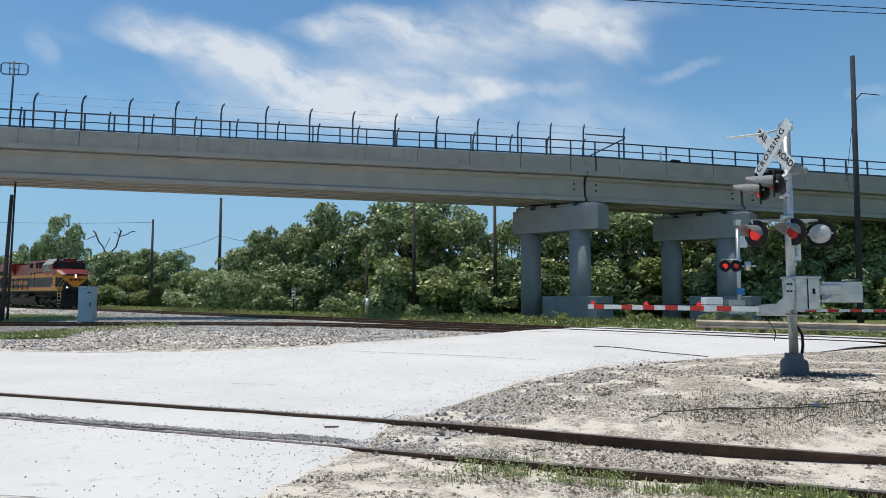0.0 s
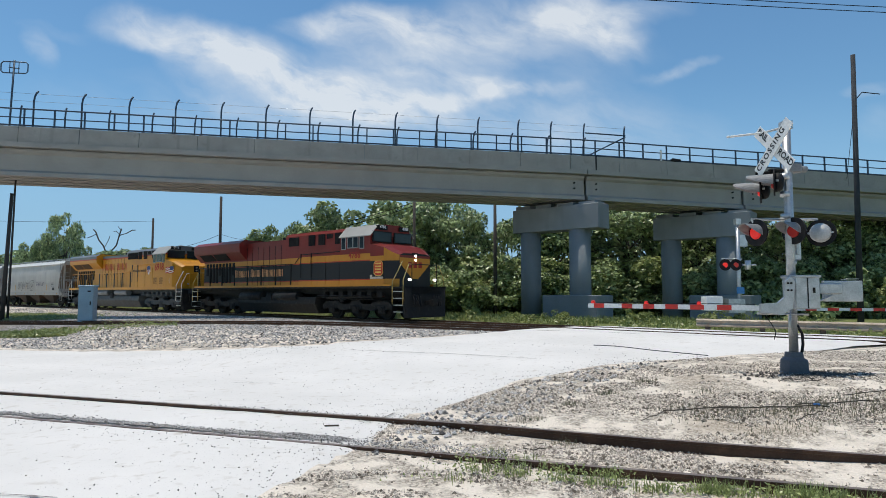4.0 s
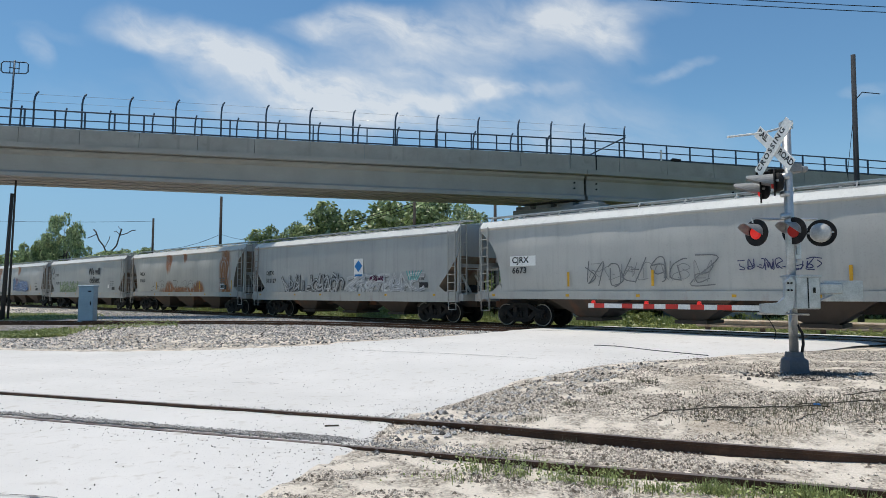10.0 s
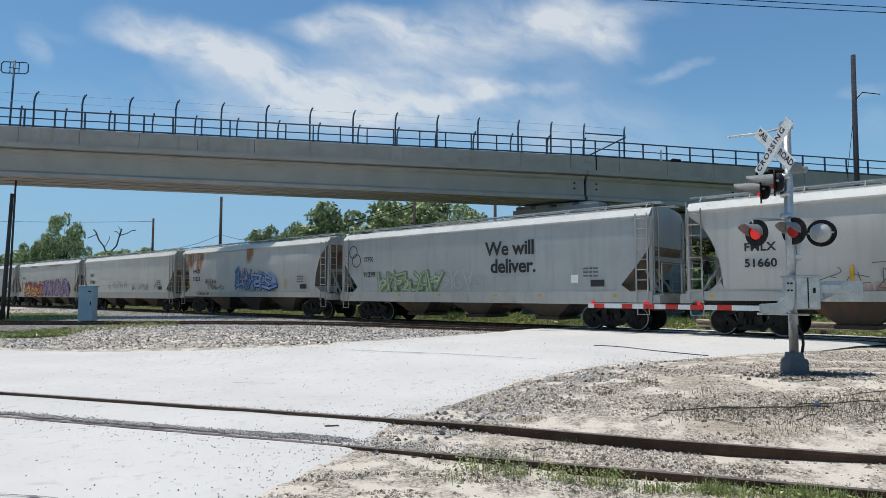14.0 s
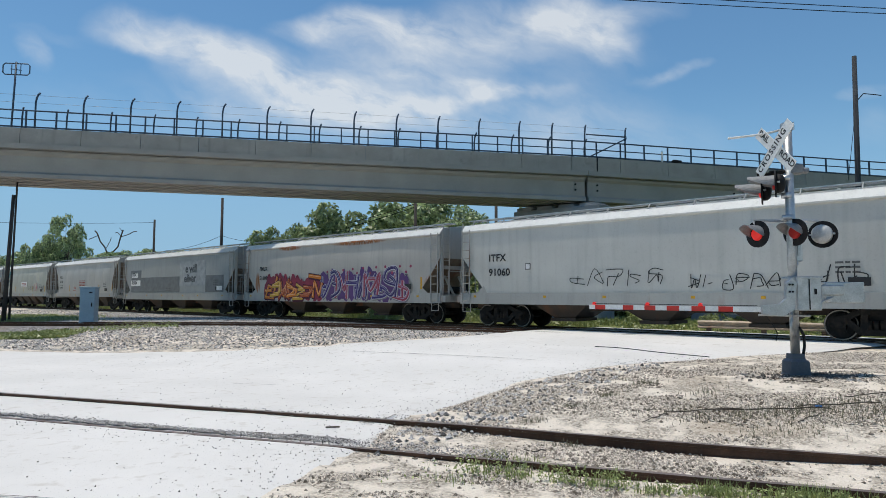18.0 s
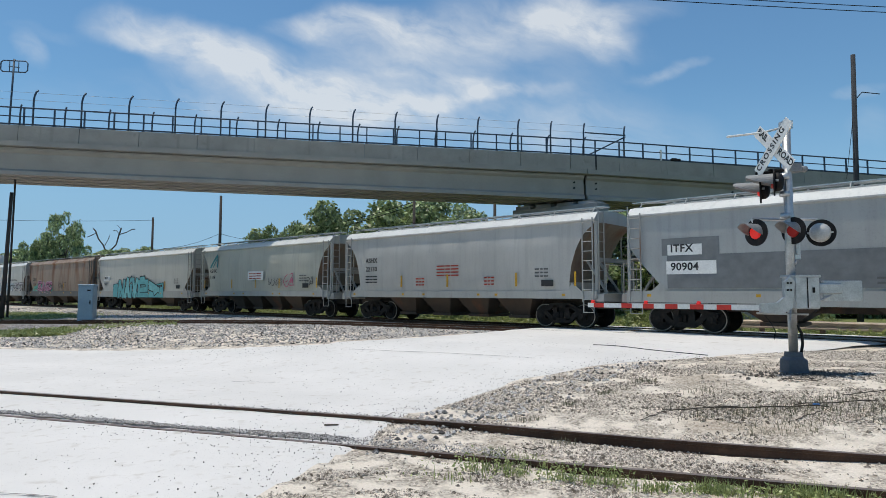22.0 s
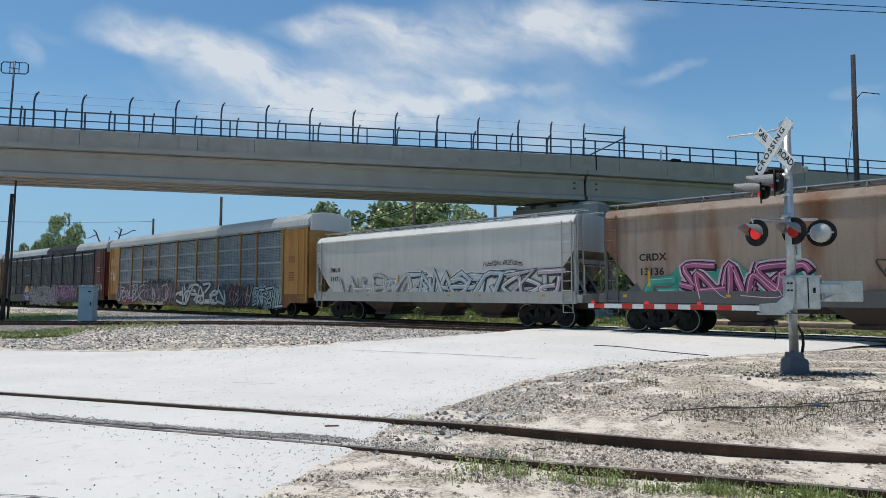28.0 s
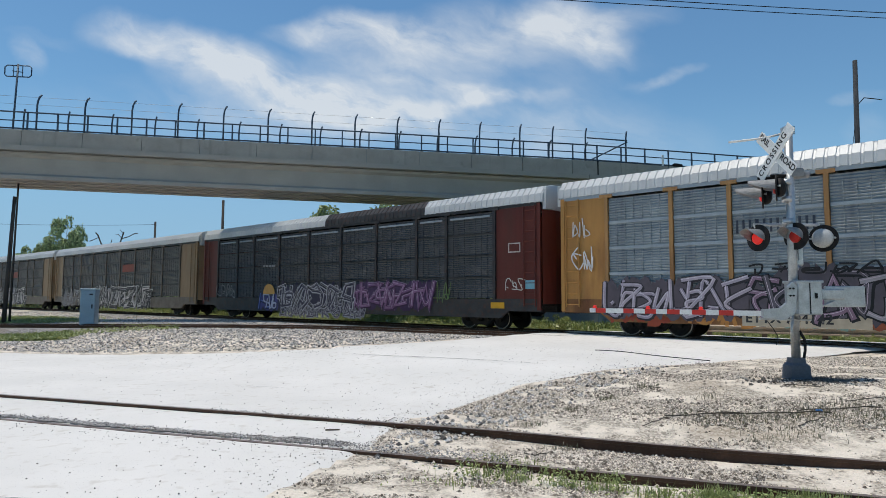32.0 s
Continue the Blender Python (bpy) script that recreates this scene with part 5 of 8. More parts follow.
for i in range(5200):
    s = rng.uniform(-12.0, -1.6)
    off = -0.58 + rng.normal() * (0.055 + 0.07 * max(0.0, 1 + (s + 2) / 4)) if rng.random() < 0.75 else 0.9 + rng.normal() * 0.09
    if off > 0 and s < -7:
        continue
    x, y = NEAR_C[0] + NEAR_D[0] * s + 0.315 * off, NEAR_C[1] + NEAR_D[1] * s + 0.949 * off
    pts.append((x, y, road_z(x, y) + 0.022))
    sizes.append(rng.uniform(0.005, 0.015))
scatter_stones("track_gravel", pts, np.array(sizes), stone_grey, "loose grey gravel along the rails in the road", 12)
worn_strip("road_crack", [(-2.6, 17.4), (-1.3, 16.6), (0.2, 15.7), (1.4, 14.9), (2.2, 14.3)], 0.022, stone_dark, "dark crack across the pale road", 0.014, 4)
worn_strip("road_crack", [(-4.4, 13.2), (-3.9, 13.15), (-3.3, 13.0)], 0.02, stone_dark, "dark crack across the pale road", 0.014, 5)
worn_strip("road_crack", [(-1.2, 9.2), (-0.9, 9.5), (-0.75, 9.9)], 0.02, stone_dark, "dark crack across the pale road", 0.014, 6)

rg = random.Random(77)
for i in range(15):
    s0 = -24 + i * 2.6 + rg.uniform(-0.8, 0.8)
    x, y, _ = track(s0, rg.uniform(4.2, 7.5))
    ob = put("weed_shrub", WEED, None, "", pose(x, y, ground_z(x, y) - 0.05, 0, 0, rg.uniform(0, 360)) @ Matrix.Diagonal((1, 1, rg.uniform(0.6, 1.1), 1)))
    tagged(ob, "bright yellow-green weed behind the track", "weed", "weeds behind the track")
# ---- rolling stock ----
SPEED, ACC, JERK, SNAP = 10.9152, -0.0096037, -1.578e-4, 2.4157e-5


def travelled(t):
    k = t - 16.0
    return SPEED * t + ACC * k * k + JERK * k ** 3 + SNAP * k ** 4 - 3.37 * max(0.0, 1 - t / 10.5) ** 2.3


paint_cache = {}


def car_paint(name, col, rough=0.5, rust=None, rust_at=(0.62, 0.8), grime=0.34, spots=()):
    if name not in paint_cache:
        m, n, l, b = shader(name, rough)
        co = coords(n)
        big, fine = noise_node(n, l, co, 0.5, 4), noise_node(n, l, co, 18, 6)
        streaks = noise_node(n, l, co, 1.0, 6, (5.0, 5.0, 0.35))
        c = blend(n, l, ramp(n, l, big, 0.3, 0.7), tuple(k * 0.9 for k in col), tuple(min(1, k * 1.06) for k in col))
        c = blend(n, l, ramp(n, l, streaks, 0.5, 0.85, (0, 0, 0), (grime,) * 3), c, tuple(k * 0.45 for k in col))
        c = blend(n, l, ramp(n, l, fine, 0.55, 0.8, (0, 0, 0), (grime * 0.5,) * 3), c, GRIME)
        if rust:
            s = noise_node(n, l, co, 1.0, 5, (1.1, 1.1, 0.25))
            c = blend(n, l, ramp(n, l, s, *rust_at), c, blend(n, l, fine, rust, tuple(k * 0.5 for k in rust)))
        for cx, cz, w, h in spots:
            # a patch where rust runs down from a seam or hatch
            mp = n.new("ShaderNodeMapping")
            mp.vector_type = "TEXTURE"
            mp.inputs["Location"].default_value, mp.inputs["Scale"].default_value = (cx, 0, cz), (w, 1e5, h)
            l.new(co, mp.inputs[0])
            ln = n.new("ShaderNodeVectorMath")
            ln.operation = "LENGTH"
            l.new(mp.outputs[0], ln.inputs[0])
            edge = ramp(n, l, ln.outputs["Value"], 0.6, 1.05, (1, 1, 1), (0, 0, 0))
            run = noise_node(n, l, co, 1.0, 10, (12.0, 12.0, 0.9))
            mask = blend(n, l, 1.0, edge, ramp(n, l, run, 0.32, 0.48), "MULTIPLY")
            c = blend(n, l, mask, c, blend(n, l, fine, (0.11, 0.04, 0.018), (0.42, 0.155, 0.045)))
        l.new(c, b.inputs["Base Color"])
        bump(n, l, b, big, 0.25, 0.06)
        paint_cache[name] = m
    return paint_cache[name]


# trucks: built once, the meshes shared by all cars
def wheelset_mesh(r=0.457):
    bm = bmesh.new()
    rod(bm, (0, -1.05, 0), (0, 1.05, 0), 0.085, 10)
    for s in (-1, 1):
        y = s * 0.755
        rod(bm, (0, y - 0.07, 0), (0, y + 0.07, 0), r, 24)
        rod(bm, (0, y - s * 0.07, 0), (0, y - s * 0.11, 0), r + 0.025, 24)
        rod(bm, (0, y + s * 0.07, 0), (0, y + s * 0.1, 0), r * 0.86, 24, r * 0.8)
        # rim worn bright by the brake shoes
        outer, inner = [], []
        for k in range(24):
            c, e = math.cos(k * math.pi / 12), math.sin(k * math.pi / 12)
            outer.append(bm.verts.new((c * r * 0.985, y + s * 0.0725, e * r * 0.985)))
            inner.append(bm.verts.new((c * r * 0.9, y + s * 0.0725, e * r * 0.9)))
        for k in range(24):
            j = (k + 1) % 24
            bm.faces.new((outer[k], outer[j], inner[j], inner[k])).material_index = 1
        rod(bm, (0, y + s * 0.1, 0), (0, y + s * 0.3, 0), 0.12, 12)
        for k in range(4):
            a = k * math.pi / 2
            box(bm, math.cos(a) * 0.2 - 0.03, math.cos(a) * 0.2 + 0.03, y + s * 0.1 - 0.02, y + s * 0.1 + 0.02, math.sin(a) * 0.2 - 0.03, math.sin(a) * 0.2 + 0.03)
    return bm


def side_frame_mesh():
    """Cast side frame with its openings and bearing ends."""
    bm = bmesh.new()
    for a, b in (((-1.12, 0.58), (-0.75, 0.66)), ((-0.75, 0.66), (-0.38, 0.86)), ((-0.38, 0.86), (0.38, 0.86)), ((0.38, 0.86), (0.75, 0.66)), ((0.75, 0.66), (1.12, 0.58)),
                 ((-0.72, 0.6), (-0.36, 0.26)), ((-0.36, 0.26), (0.36, 0.26)), ((0.36, 0.26), (0.72, 0.6)), ((-0.3, 0.28), (-0.26, 0.86)), ((0.3, 0.28), (0.26, 0.86))):
        d = Vector((b[0] - a[0], b[1] - a[1])).normalized()
        n = Vector((-d.y, d.x)) * 0.085
        prism(bm, [(a[0] + n.x, a[1] + n.y), (b[0] + n.x, b[1] + n.y), (b[0] - n.x, b[1] - n.y), (a[0] - n.x, a[1] - n.y)], "y", -0.08, 0.08)
    for s in (-1, 1):
        box(bm, s * 0.889 - 0.16, s * 0.889 + 0.16, -0.09, 0.09, 0.34, 0.64)
        rod(bm, (s * 0.889, -0.15, 0.457), (s * 0.889, 0.15, 0.457), 0.11, 10)
    for i in range(3):
        rod(bm, (-0.17 + i * 0.17, 0, 0.33), (-0.17 + i * 0.17, 0, 0.6), 0.075, 8)
    return bm


rim_steel = surface("worn_rim_steel", (0.22, 0.2, 0.18), 0.4, 0.6, 0.3, 4, 40, 0.1)
WHEELSET = finish(wheelset_mesh(), [steel_dark, rim_steel])
SIDE_FRAME = finish(side_frame_mesh(), steel_dark)
BOLSTER = finish(boxes((-0.2, 0.2, -0.95, 0.95, 0.55, 0.86), (-0.15, 0.15, -0.2, 0.2, 0.86, 1.0), (-0.85, 0.85, -0.5, -0.42, 0.35, 0.5), (-0.85, 0.85, 0.42, 0.5, 0.35, 0.5)), steel_dark)
wheels = {}


def add_truck(root, x):
    tr = put("truck", BOLSTER, root, "", pose(x, 0, 0))
    for s in (-1, 1):
        put("side_frame", SIDE_FRAME, tr, "", pose(0, s * 1.0, 0))
        wheels.setdefault(s, []).append(put("wheelset", WHEELSET, tr, "", pose(s * 0.889, 0, 0.457)))
    return tr


COUPLER = finish(boxes((-0.1, 0.55, -0.1, 0.1, -0.1, 0.1), (0.5, 0.78, -0.16, 0.12, -0.16, 0.16), (0.7, 0.85, -0.2, -0.08, -0.14, 0.14)), steel_dark)


def ladder(root, x, y, z0, z1, wide, mat, along_x=True, rung=0.36):
    bm = bmesh.new()
    dx, dy = (wide / 2, 0) if along_x else (0, wide / 2)
    for s in (-1, 1):
        rod(bm, (x + s * dx, y + s * dy, z0), (x + s * dx, y + s * dy, z1), 0.028, 5)
    z = z0 + 0.1
    while z < z1:
        rod(bm, (x - dx, y - dy, z), (x + dx, y + dy, z), 0.016, 5)
        z += rung
    return part("ladder", bm, mat, root)


def hopper_body(bm, lb, bays, bulge, z_top=4.5, notch=3.55, cut=1.5):
    half = lb / 2
    xs = [half, half - 0.25, half - 0.6, half - 0.95, half - cut, half - cut - 0.3]
    inner = half - cut - 0.3
    n = bays * 6
    xs += [inner - (2 * inner) * i / n for i in range(1, n)]
    xs += [-v for v in (half - cut - 0.3, half - cut, half - 0.95, half - 0.6, half - 0.25, half)]
    rings = []
    for x in xs:
        k = bays * (x + inner) / (2 * inner)
        fr = abs(math.sin(math.pi * k)) if abs(x) < inner else 0.0
        b = bulge * fr ** 0.5
        prof = [(1.50, 1.42), (1.52 + b * 0.6, 1.75), (1.53 + b, 2.4), (1.53 + b, 3.0), (1.53 + b * 0.85, 3.3), (1.53 + b * 0.25, 3.52), (1.52, 3.7), (1.515, 3.85), (1.51, 4.0), (1.58, 4.05), (1.57, 4.1), (1.33, z_top - 0.14), (0.75, z_top - 0.03), (0.0, z_top)]
        ring = []
        for y, z in [(-p, q) for p, q in prof] + [(p, q) for p, q in prof[-2::-1]]:
            drop = max(0.0, min(1.0, (notch - z) / (notch - 1.42)))
            # the end is cut back in a straight slope, or in a hollow curve on cars with bulged sides
            back = cut * (math.sin(math.pi / 2 * drop ** 0.65) if bulge > 0.06 else drop ** 0.85)
            ring.append((max(back - half, min(half - back, x)), y, z))
        rings.append(ring)
    loft(bm, rings, close=True, caps=False, smooth=True)
    for ring_i in (0, -1):
        ring = rings[ring_i]
        k = len(ring)
        for i in range(k // 2):
            q = [bm.verts.new(p) for p in (ring[i], ring[i + 1], ring[k - 2 - i], ring[k - 1 - i])]
            if i + 1 == k // 2:
                bm.faces.new(q[:2] + q[3:])
            else:
                bm.faces.new(q)
    bmesh.ops.remove_doubles(bm, verts=bm.verts, dist=0.0005)
    bmesh.ops.recalc_face_normals(bm, faces=bm.faces)
    for e in bm.edges:
        if len(e.link_faces) == 2 and e.calc_face_angle() > 0.42:
            e.smooth = False


def hopper(name_label, lb, paint, frame, bays=5, bulge=0.07, outlets=3, group="covered hoppers of the train", under=None, roof_paint=None):
    root = thing("covered_hopper", pose(0, 0, 0), name_label, "train car", group)
    half = lb / 2
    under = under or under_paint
    notch, cut = (3.9, 1.12) if bulge > 0.06 else (2.8, 1.3)
    bm = make(hopper_body, lb, bays, bulge, 4.5, notch, cut)
    # upward roof faces take a whiter paint that holds the sunlight on them
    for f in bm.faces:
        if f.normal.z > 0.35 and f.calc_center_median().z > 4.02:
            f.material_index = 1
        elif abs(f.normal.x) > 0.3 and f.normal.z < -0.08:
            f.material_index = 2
    part("body", bm, [paint, roof_paint or sunlit_roof, slope_soil], root)
    low = 1.12 if bulge > 0.06 else 0.95
    # side sills, end sills and posts
    for s in (-1, 1):
        part("side_sill", boxes((-half - 0.05, half + 0.05, s * 1.52 - 0.07, s * 1.52 + 0.07, low, 1.42)), frame, root)
        part("end_sill", boxes((s * half - 0.12 if s > 0 else -half - 0.3, half + 0.3 if s > 0 else -half + 0.12, -1.5, 1.5, 1.0, 1.3)), frame, root)
        bm = bmesh.new()
        for y in (-1.42, 1.42):
            box(bm, s * half - 0.06, s * half + 0.06, y - 0.07, y + 0.07, 1.2, 4.05)
        box(bm, s * half - 0.06, s * half + 0.06, -1.42, 1.42, 2.5, 2.66)
        for y in (-0.5, 0.5):
            rod(bm, (s * half, y, 1.25), (s * (half - 0.9), y, 2.6), 0.06, 6)
        part("end_frame", bm, frame, root)
        bm = bmesh.new()
        box(bm, s * half - (0.0 if s > 0 else 0.34), s * half + (0.34 if s > 0 else 0.0), -1.3, 1.3, 1.3, 1.34)
        part("end_platform", bm, galvanised, root)
        ladder(root, s * (half - 0.28), -1.62, 1.0, 4.15, 0.42, frame)
        ladder(root, s * (half - 0.28), 1.62, 1.0, 4.15, 0.42, frame)
        ladder(root, s * (half + 0.07), -1.18, 1.0, 4.45, 0.42, frame, False)
        part("hand_rail", rods([((s * (half + 0.3), -1.3, 1.32), (s * (half + 0.3), -1.3, 2.4)), ((s * (half + 0.3), 1.3, 1.32), (s * (half + 0.3), 1.3, 2.4)), ((s * (half + 0.3), -1.3, 2.4), (s * (half + 0.3), 1.3, 2.4))], 0.022), frame, root)
        for y in (-1.56, 1.56):
            x = s * (half - 0.28)
            part("stirrup", make(tube, [(x - 0.21, y, 1.14), (x - 0.21, y, 0.62), (x + 0.21, y, 0.62), (x + 0.21, y, 1.14)], 0.022, 5), frame, root)
        put("coupler", COUPLER, root, "", pose(s * half, 0, 0.88, 0, 0, 0 if s > 0 else 180))
        add_truck(root, s * (half - 1.75))
        # side plate that closes the corner below the slope sheet
        for y in (-1.5, 1.5):
            bm = bmesh.new()
            prism(bm, [(s * (half - cut - 0.05), 1.42), (s * (half - cut + 0.5), 1.42), (s * (half - cut + 0.1), 1.72)], "y", y - 0.02, y + 0.02)
            part("gusset", bm, frame, root)
    bm = bmesh.new()
    rod(bm, (half - 0.35, -0.45, 1.55), (half - 0.35, 0.35, 1.55), 0.17, 12)
    box(bm, half - 0.55, half - 0.3, 0.5, 0.85, 1.4, 1.85)
    rod(bm, (-half - 0.1, 0.6, 2.3), (-half - 0.16, 0.6, 2.3), 0.28, 14)
    part("brake_gear", bm, steel_dark, root)
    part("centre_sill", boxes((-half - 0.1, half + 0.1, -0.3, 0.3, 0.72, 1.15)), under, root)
    # discharge bays
    span = lb - 5.6
    for k in range(outlets):
        c = -span / 2 + span * (k + 0.5) / outlets
        w = span / outlets * 0.5
        bm = bmesh.new()
        loft(bm, [[(c - w, -1.45, 1.42), (c + w, -1.45, 1.42), (c + w, 1.45, 1.42), (c - w, 1.45, 1.42)], [(c - 0.45, -0.75, 0.42), (c + 0.45, -0.75, 0.42), (c + 0.45, 0.75, 0.42), (c - 0.45, 0.75, 0.42)]])
        box(bm, c - 0.55, c + 0.55, -0.85, 0.85, 0.3, 0.42)
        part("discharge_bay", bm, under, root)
    # roof gear: running boards, hatch trough, brackets
    top = 4.5
    for s in (-1, 1):
        bm = bmesh.new()
        box(bm, -half - 0.1, half + 0.1, s * 0.72 - 0.22, s * 0.72 + 0.22, top + 0.1, top + 0.14)
        part("running_board", bm, galvanised, root)
    k = int(lb / 1.6)
    for i in range(k + 1):
        x = -half + 0.3 + (lb - 0.6) * i / k
        for s in (-1, 1):
            if ("bracket", s, frame.name) not in paint_cache:
                paint_cache["bracket", s, frame.name] = finish(make(tube, [(0, s * 1.3, top - 0.24), (0, s * 0.94, top + 0.1), (0, s * 0.55, top + 0.1)], 0.024, 5), frame)
            put("board_bracket", paint_cache["bracket", s, frame.name], root, "", pose(x, 0, 0))
    bm = bmesh.new()
    box(bm, -half + 0.9, half - 0.9, -0.3, 0.3, top - 0.04, top + 0.08)
    for i in range(k):
        x = -half + 1.2 + (lb - 2.4) * i / k
        box(bm, x - 0.03, x + 0.03, -0.36, 0.36, top + 0.02, top + 0.11)
    part("hatch_trough", bm, roof_paint or sunlit_roof, root)
    return root


# white roof colour raised to carry the sun's brightness
sunlit_roof = car_paint("sunlit_white_roof_paint", (0.66, 0.66, 0.63), 0.55, grime=0.35)
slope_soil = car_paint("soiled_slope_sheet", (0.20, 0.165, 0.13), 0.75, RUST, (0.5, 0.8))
# rusty brown of the underside, darkened to hold the shade beneath the cars
under_paint = car_paint("shaded_brown_underside", (0.06, 0.046, 0.037), 0.75, RUST, (0.58, 0.85))
frame_white = car_paint("sill_paint", (0.36, 0.36, 0.34), 0.6, RUST, (0.6, 0.8))
frame_dark = car_paint("dark_frame_paint", (0.1, 0.1, 0.1), 0.6, RUST, (0.6, 0.85))
P = {
    "pale": car_paint("pale_grey_paint", (0.425, 0.418, 0.395)),
    "cool": car_paint("cool_grey_paint", (0.35, 0.362, 0.358)),
    "warm": car_paint("warm_grey_paint", (0.42, 0.405, 0.375), spots=[(-3.5, 4.0, 1.2, 0.16), (2.5, 4.0, 2.2, 0.14), (-6.75, 2.0, 0.3, 0.7), (7.6, 1.7, 0.5, 0.6)]),
    "rusty": car_paint("rust_streaked_grey_paint", (0.448, 0.437, 0.409), spots=[(-1.8, 3.6, 0.6, 1.0), (6.0, 2.9, 0.75, 2.0), (-1.6, 1.7, 0.8, 0.6), (2.6, 1.7, 0.9, 0.55), (6.0, 1.4, 0.9, 0.6), (0.6, 3.9, 0.3, 0.5), (-0.2, 1.5, 3.5, 0.35)]),
    "rusty_roof": car_paint("rust_topped_grey_paint", (0.426, 0.420, 0.403), spots=[(-6.9, 3.8, 0.7, 0.9), (-5.7, 3.7, 0.6, 1.1), (0.5, 3.9, 0.5, 0.8), (-7.4, 2.4, 0.35, 1.4)]),
    "white": car_paint("white_grey_paint", (0.50, 0.497, 0.465)),
    "cream": car_paint("cream_grey_paint", (0.414, 0.414, 0.358)),
    "brown": car_paint("rusted_brown_paint", (0.30, 0.235, 0.185), 0.7, (0.24, 0.105, 0.05), (0.48, 0.74), 0.7),
}
# ---- spray paint and markings ----
decal_cache = {}


def flat_paint(col, rough=0.6):
    key = tuple(round(c, 3) for c in col)
    if key not in decal_cache:
        m, n, l, b = shader("sprayed_paint" if max(col) > 0.03 else "sprayed_black", rough)
        co = coords(n)
        c = blend(n, l, ramp(n, l, noise_node(n, l, co, 3.5, 5), 0.3, 0.75), tuple(k * 0.78 for k in col), tuple(min(1, k * 1.1) for k in col))
        l.new(c, b.inputs["Base Color"])
        decal_cache[key] = m
    return decal_cache[key]


def ribbon(bm, pts, w, y):
    """A flat stroke through points (x, z) in the plane y."""
    p = [Vector(q) for q in pts]
    left, right = [], []
    for i, q in enumerate(p):
        d = (p[min(i + 1, len(p) - 1)] - p[max(i - 1, 0)])
        if d.length < 1e-6:
            d = Vector((1, 0))
        d.normalize()
        n = Vector((-d.y, d.x)) * w * 0.5
        left.append(bm.verts.new((q.x + n.x, y, q.y + n.y)))
        right.append(bm.verts.new((q.x - n.x, y, q.y - n.y)))
    for i in range(len(p) - 1):
        bm.faces.new((right[i], right[i + 1], left[i + 1], left[i]))


# abstract sprayed signs, each of a few strokes in a unit cell; they spell nothing
SIGNS = [[[(0.95, 1.0), (0.1, 0.95), (0.14, 0.5), (0.85, 0.55)], [(0.14, 0.5), (0.05, 0.04), (1.0, 0.0)]],
         [[(0.05, 0.0), (0.15, 1.0), (0.82, 0.04), (0.92, 1.05)]],
         [[(1.0, 0.9), (0.25, 1.0), (0.08, 0.65), (0.85, 0.45), (0.85, 0.06), (0.0, 0.02)]],
         [[(0.0, 0.0), (0.42, 1.05), (0.98, 0.0)], [(0.18, 0.34), (0.85, 0.38)]],
         [[(0.12, -0.02), (0.1, 1.02)], [(1.0, 1.05), (0.2, 0.5), (1.05, -0.05)]],
         [[(0.1, 0.0), (0.08, 1.0), (0.85, 0.92), (0.78, 0.52), (0.15, 0.46), (1.0, -0.05)]],
         [[(0.5, 1.0), (0.06, 0.75), (0.1, 0.2), (0.5, 0.0), (0.94, 0.25), (0.9, 0.8), (0.48, 1.0)], [(0.35, 0.5), (0.65, 0.52)]],
         [[(0.0, 0.0), (0.14, 1.0), (0.5, 0.25), (0.86, 1.02), (1.0, 0.0)]],
         [[(-0.02, 0.9), (1.02, 1.02)], [(0.52, 0.95), (0.42, -0.05)]],
         [[(0.02, 0.95), (0.95, 1.0), (0.12, 0.1), (1.0, 0.02)], [(0.3, 0.5), (0.75, 0.5)]],
         [[(0.06, 1.0), (0.1, 0.12), (0.5, -0.02), (0.9, 0.15), (0.95, 1.05)]],
         [[(0.95, 0.85), (0.5, 1.0), (0.08, 0.65), (0.12, 0.2), (0.6, 0.0), (0.95, 0.3), (0.6, 0.45)]]]


def sign(rng, x0, x1, z0, z1, round_off):
    """The strokes of one sign in its cell, swung, bent and mirrored past reading."""
    strokes = [SIGNS[rng.randrange(len(SIGNS))][0], SIGNS[rng.randrange(len(SIGNS))][-1]]
    flip, tip = rng.random() < 0.5, rng.random() < 0.5
    slant, lift = rng.uniform(-0.1, 0.35), rng.uniform(-0.06, 0.06)
    out = []
    for k, st in enumerate(strokes):
        pts = []
        for a, b in st[:5]:
            a, b = (1 - a if flip else a) + rng.uniform(-0.2, 0.2), (1 - b if tip != (k == 1) else b) + rng.uniform(-0.12, 0.12)
            if k == 1:
                a, b = 0.15 + 0.75 * a, 0.1 + 0.6 * b
            pts.append((x0 + (x1 - x0) * (a + slant * (b - 0.5)), min(z1 + 0.06 * (z1 - z0), max(z0 - 0.06 * (z1 - z0), z0 + (z1 - z0) * (b + lift)))))
        out.append([p[:2] for p in catmull(pts, 5)] if round_off or k == 1 else pts)
    return out


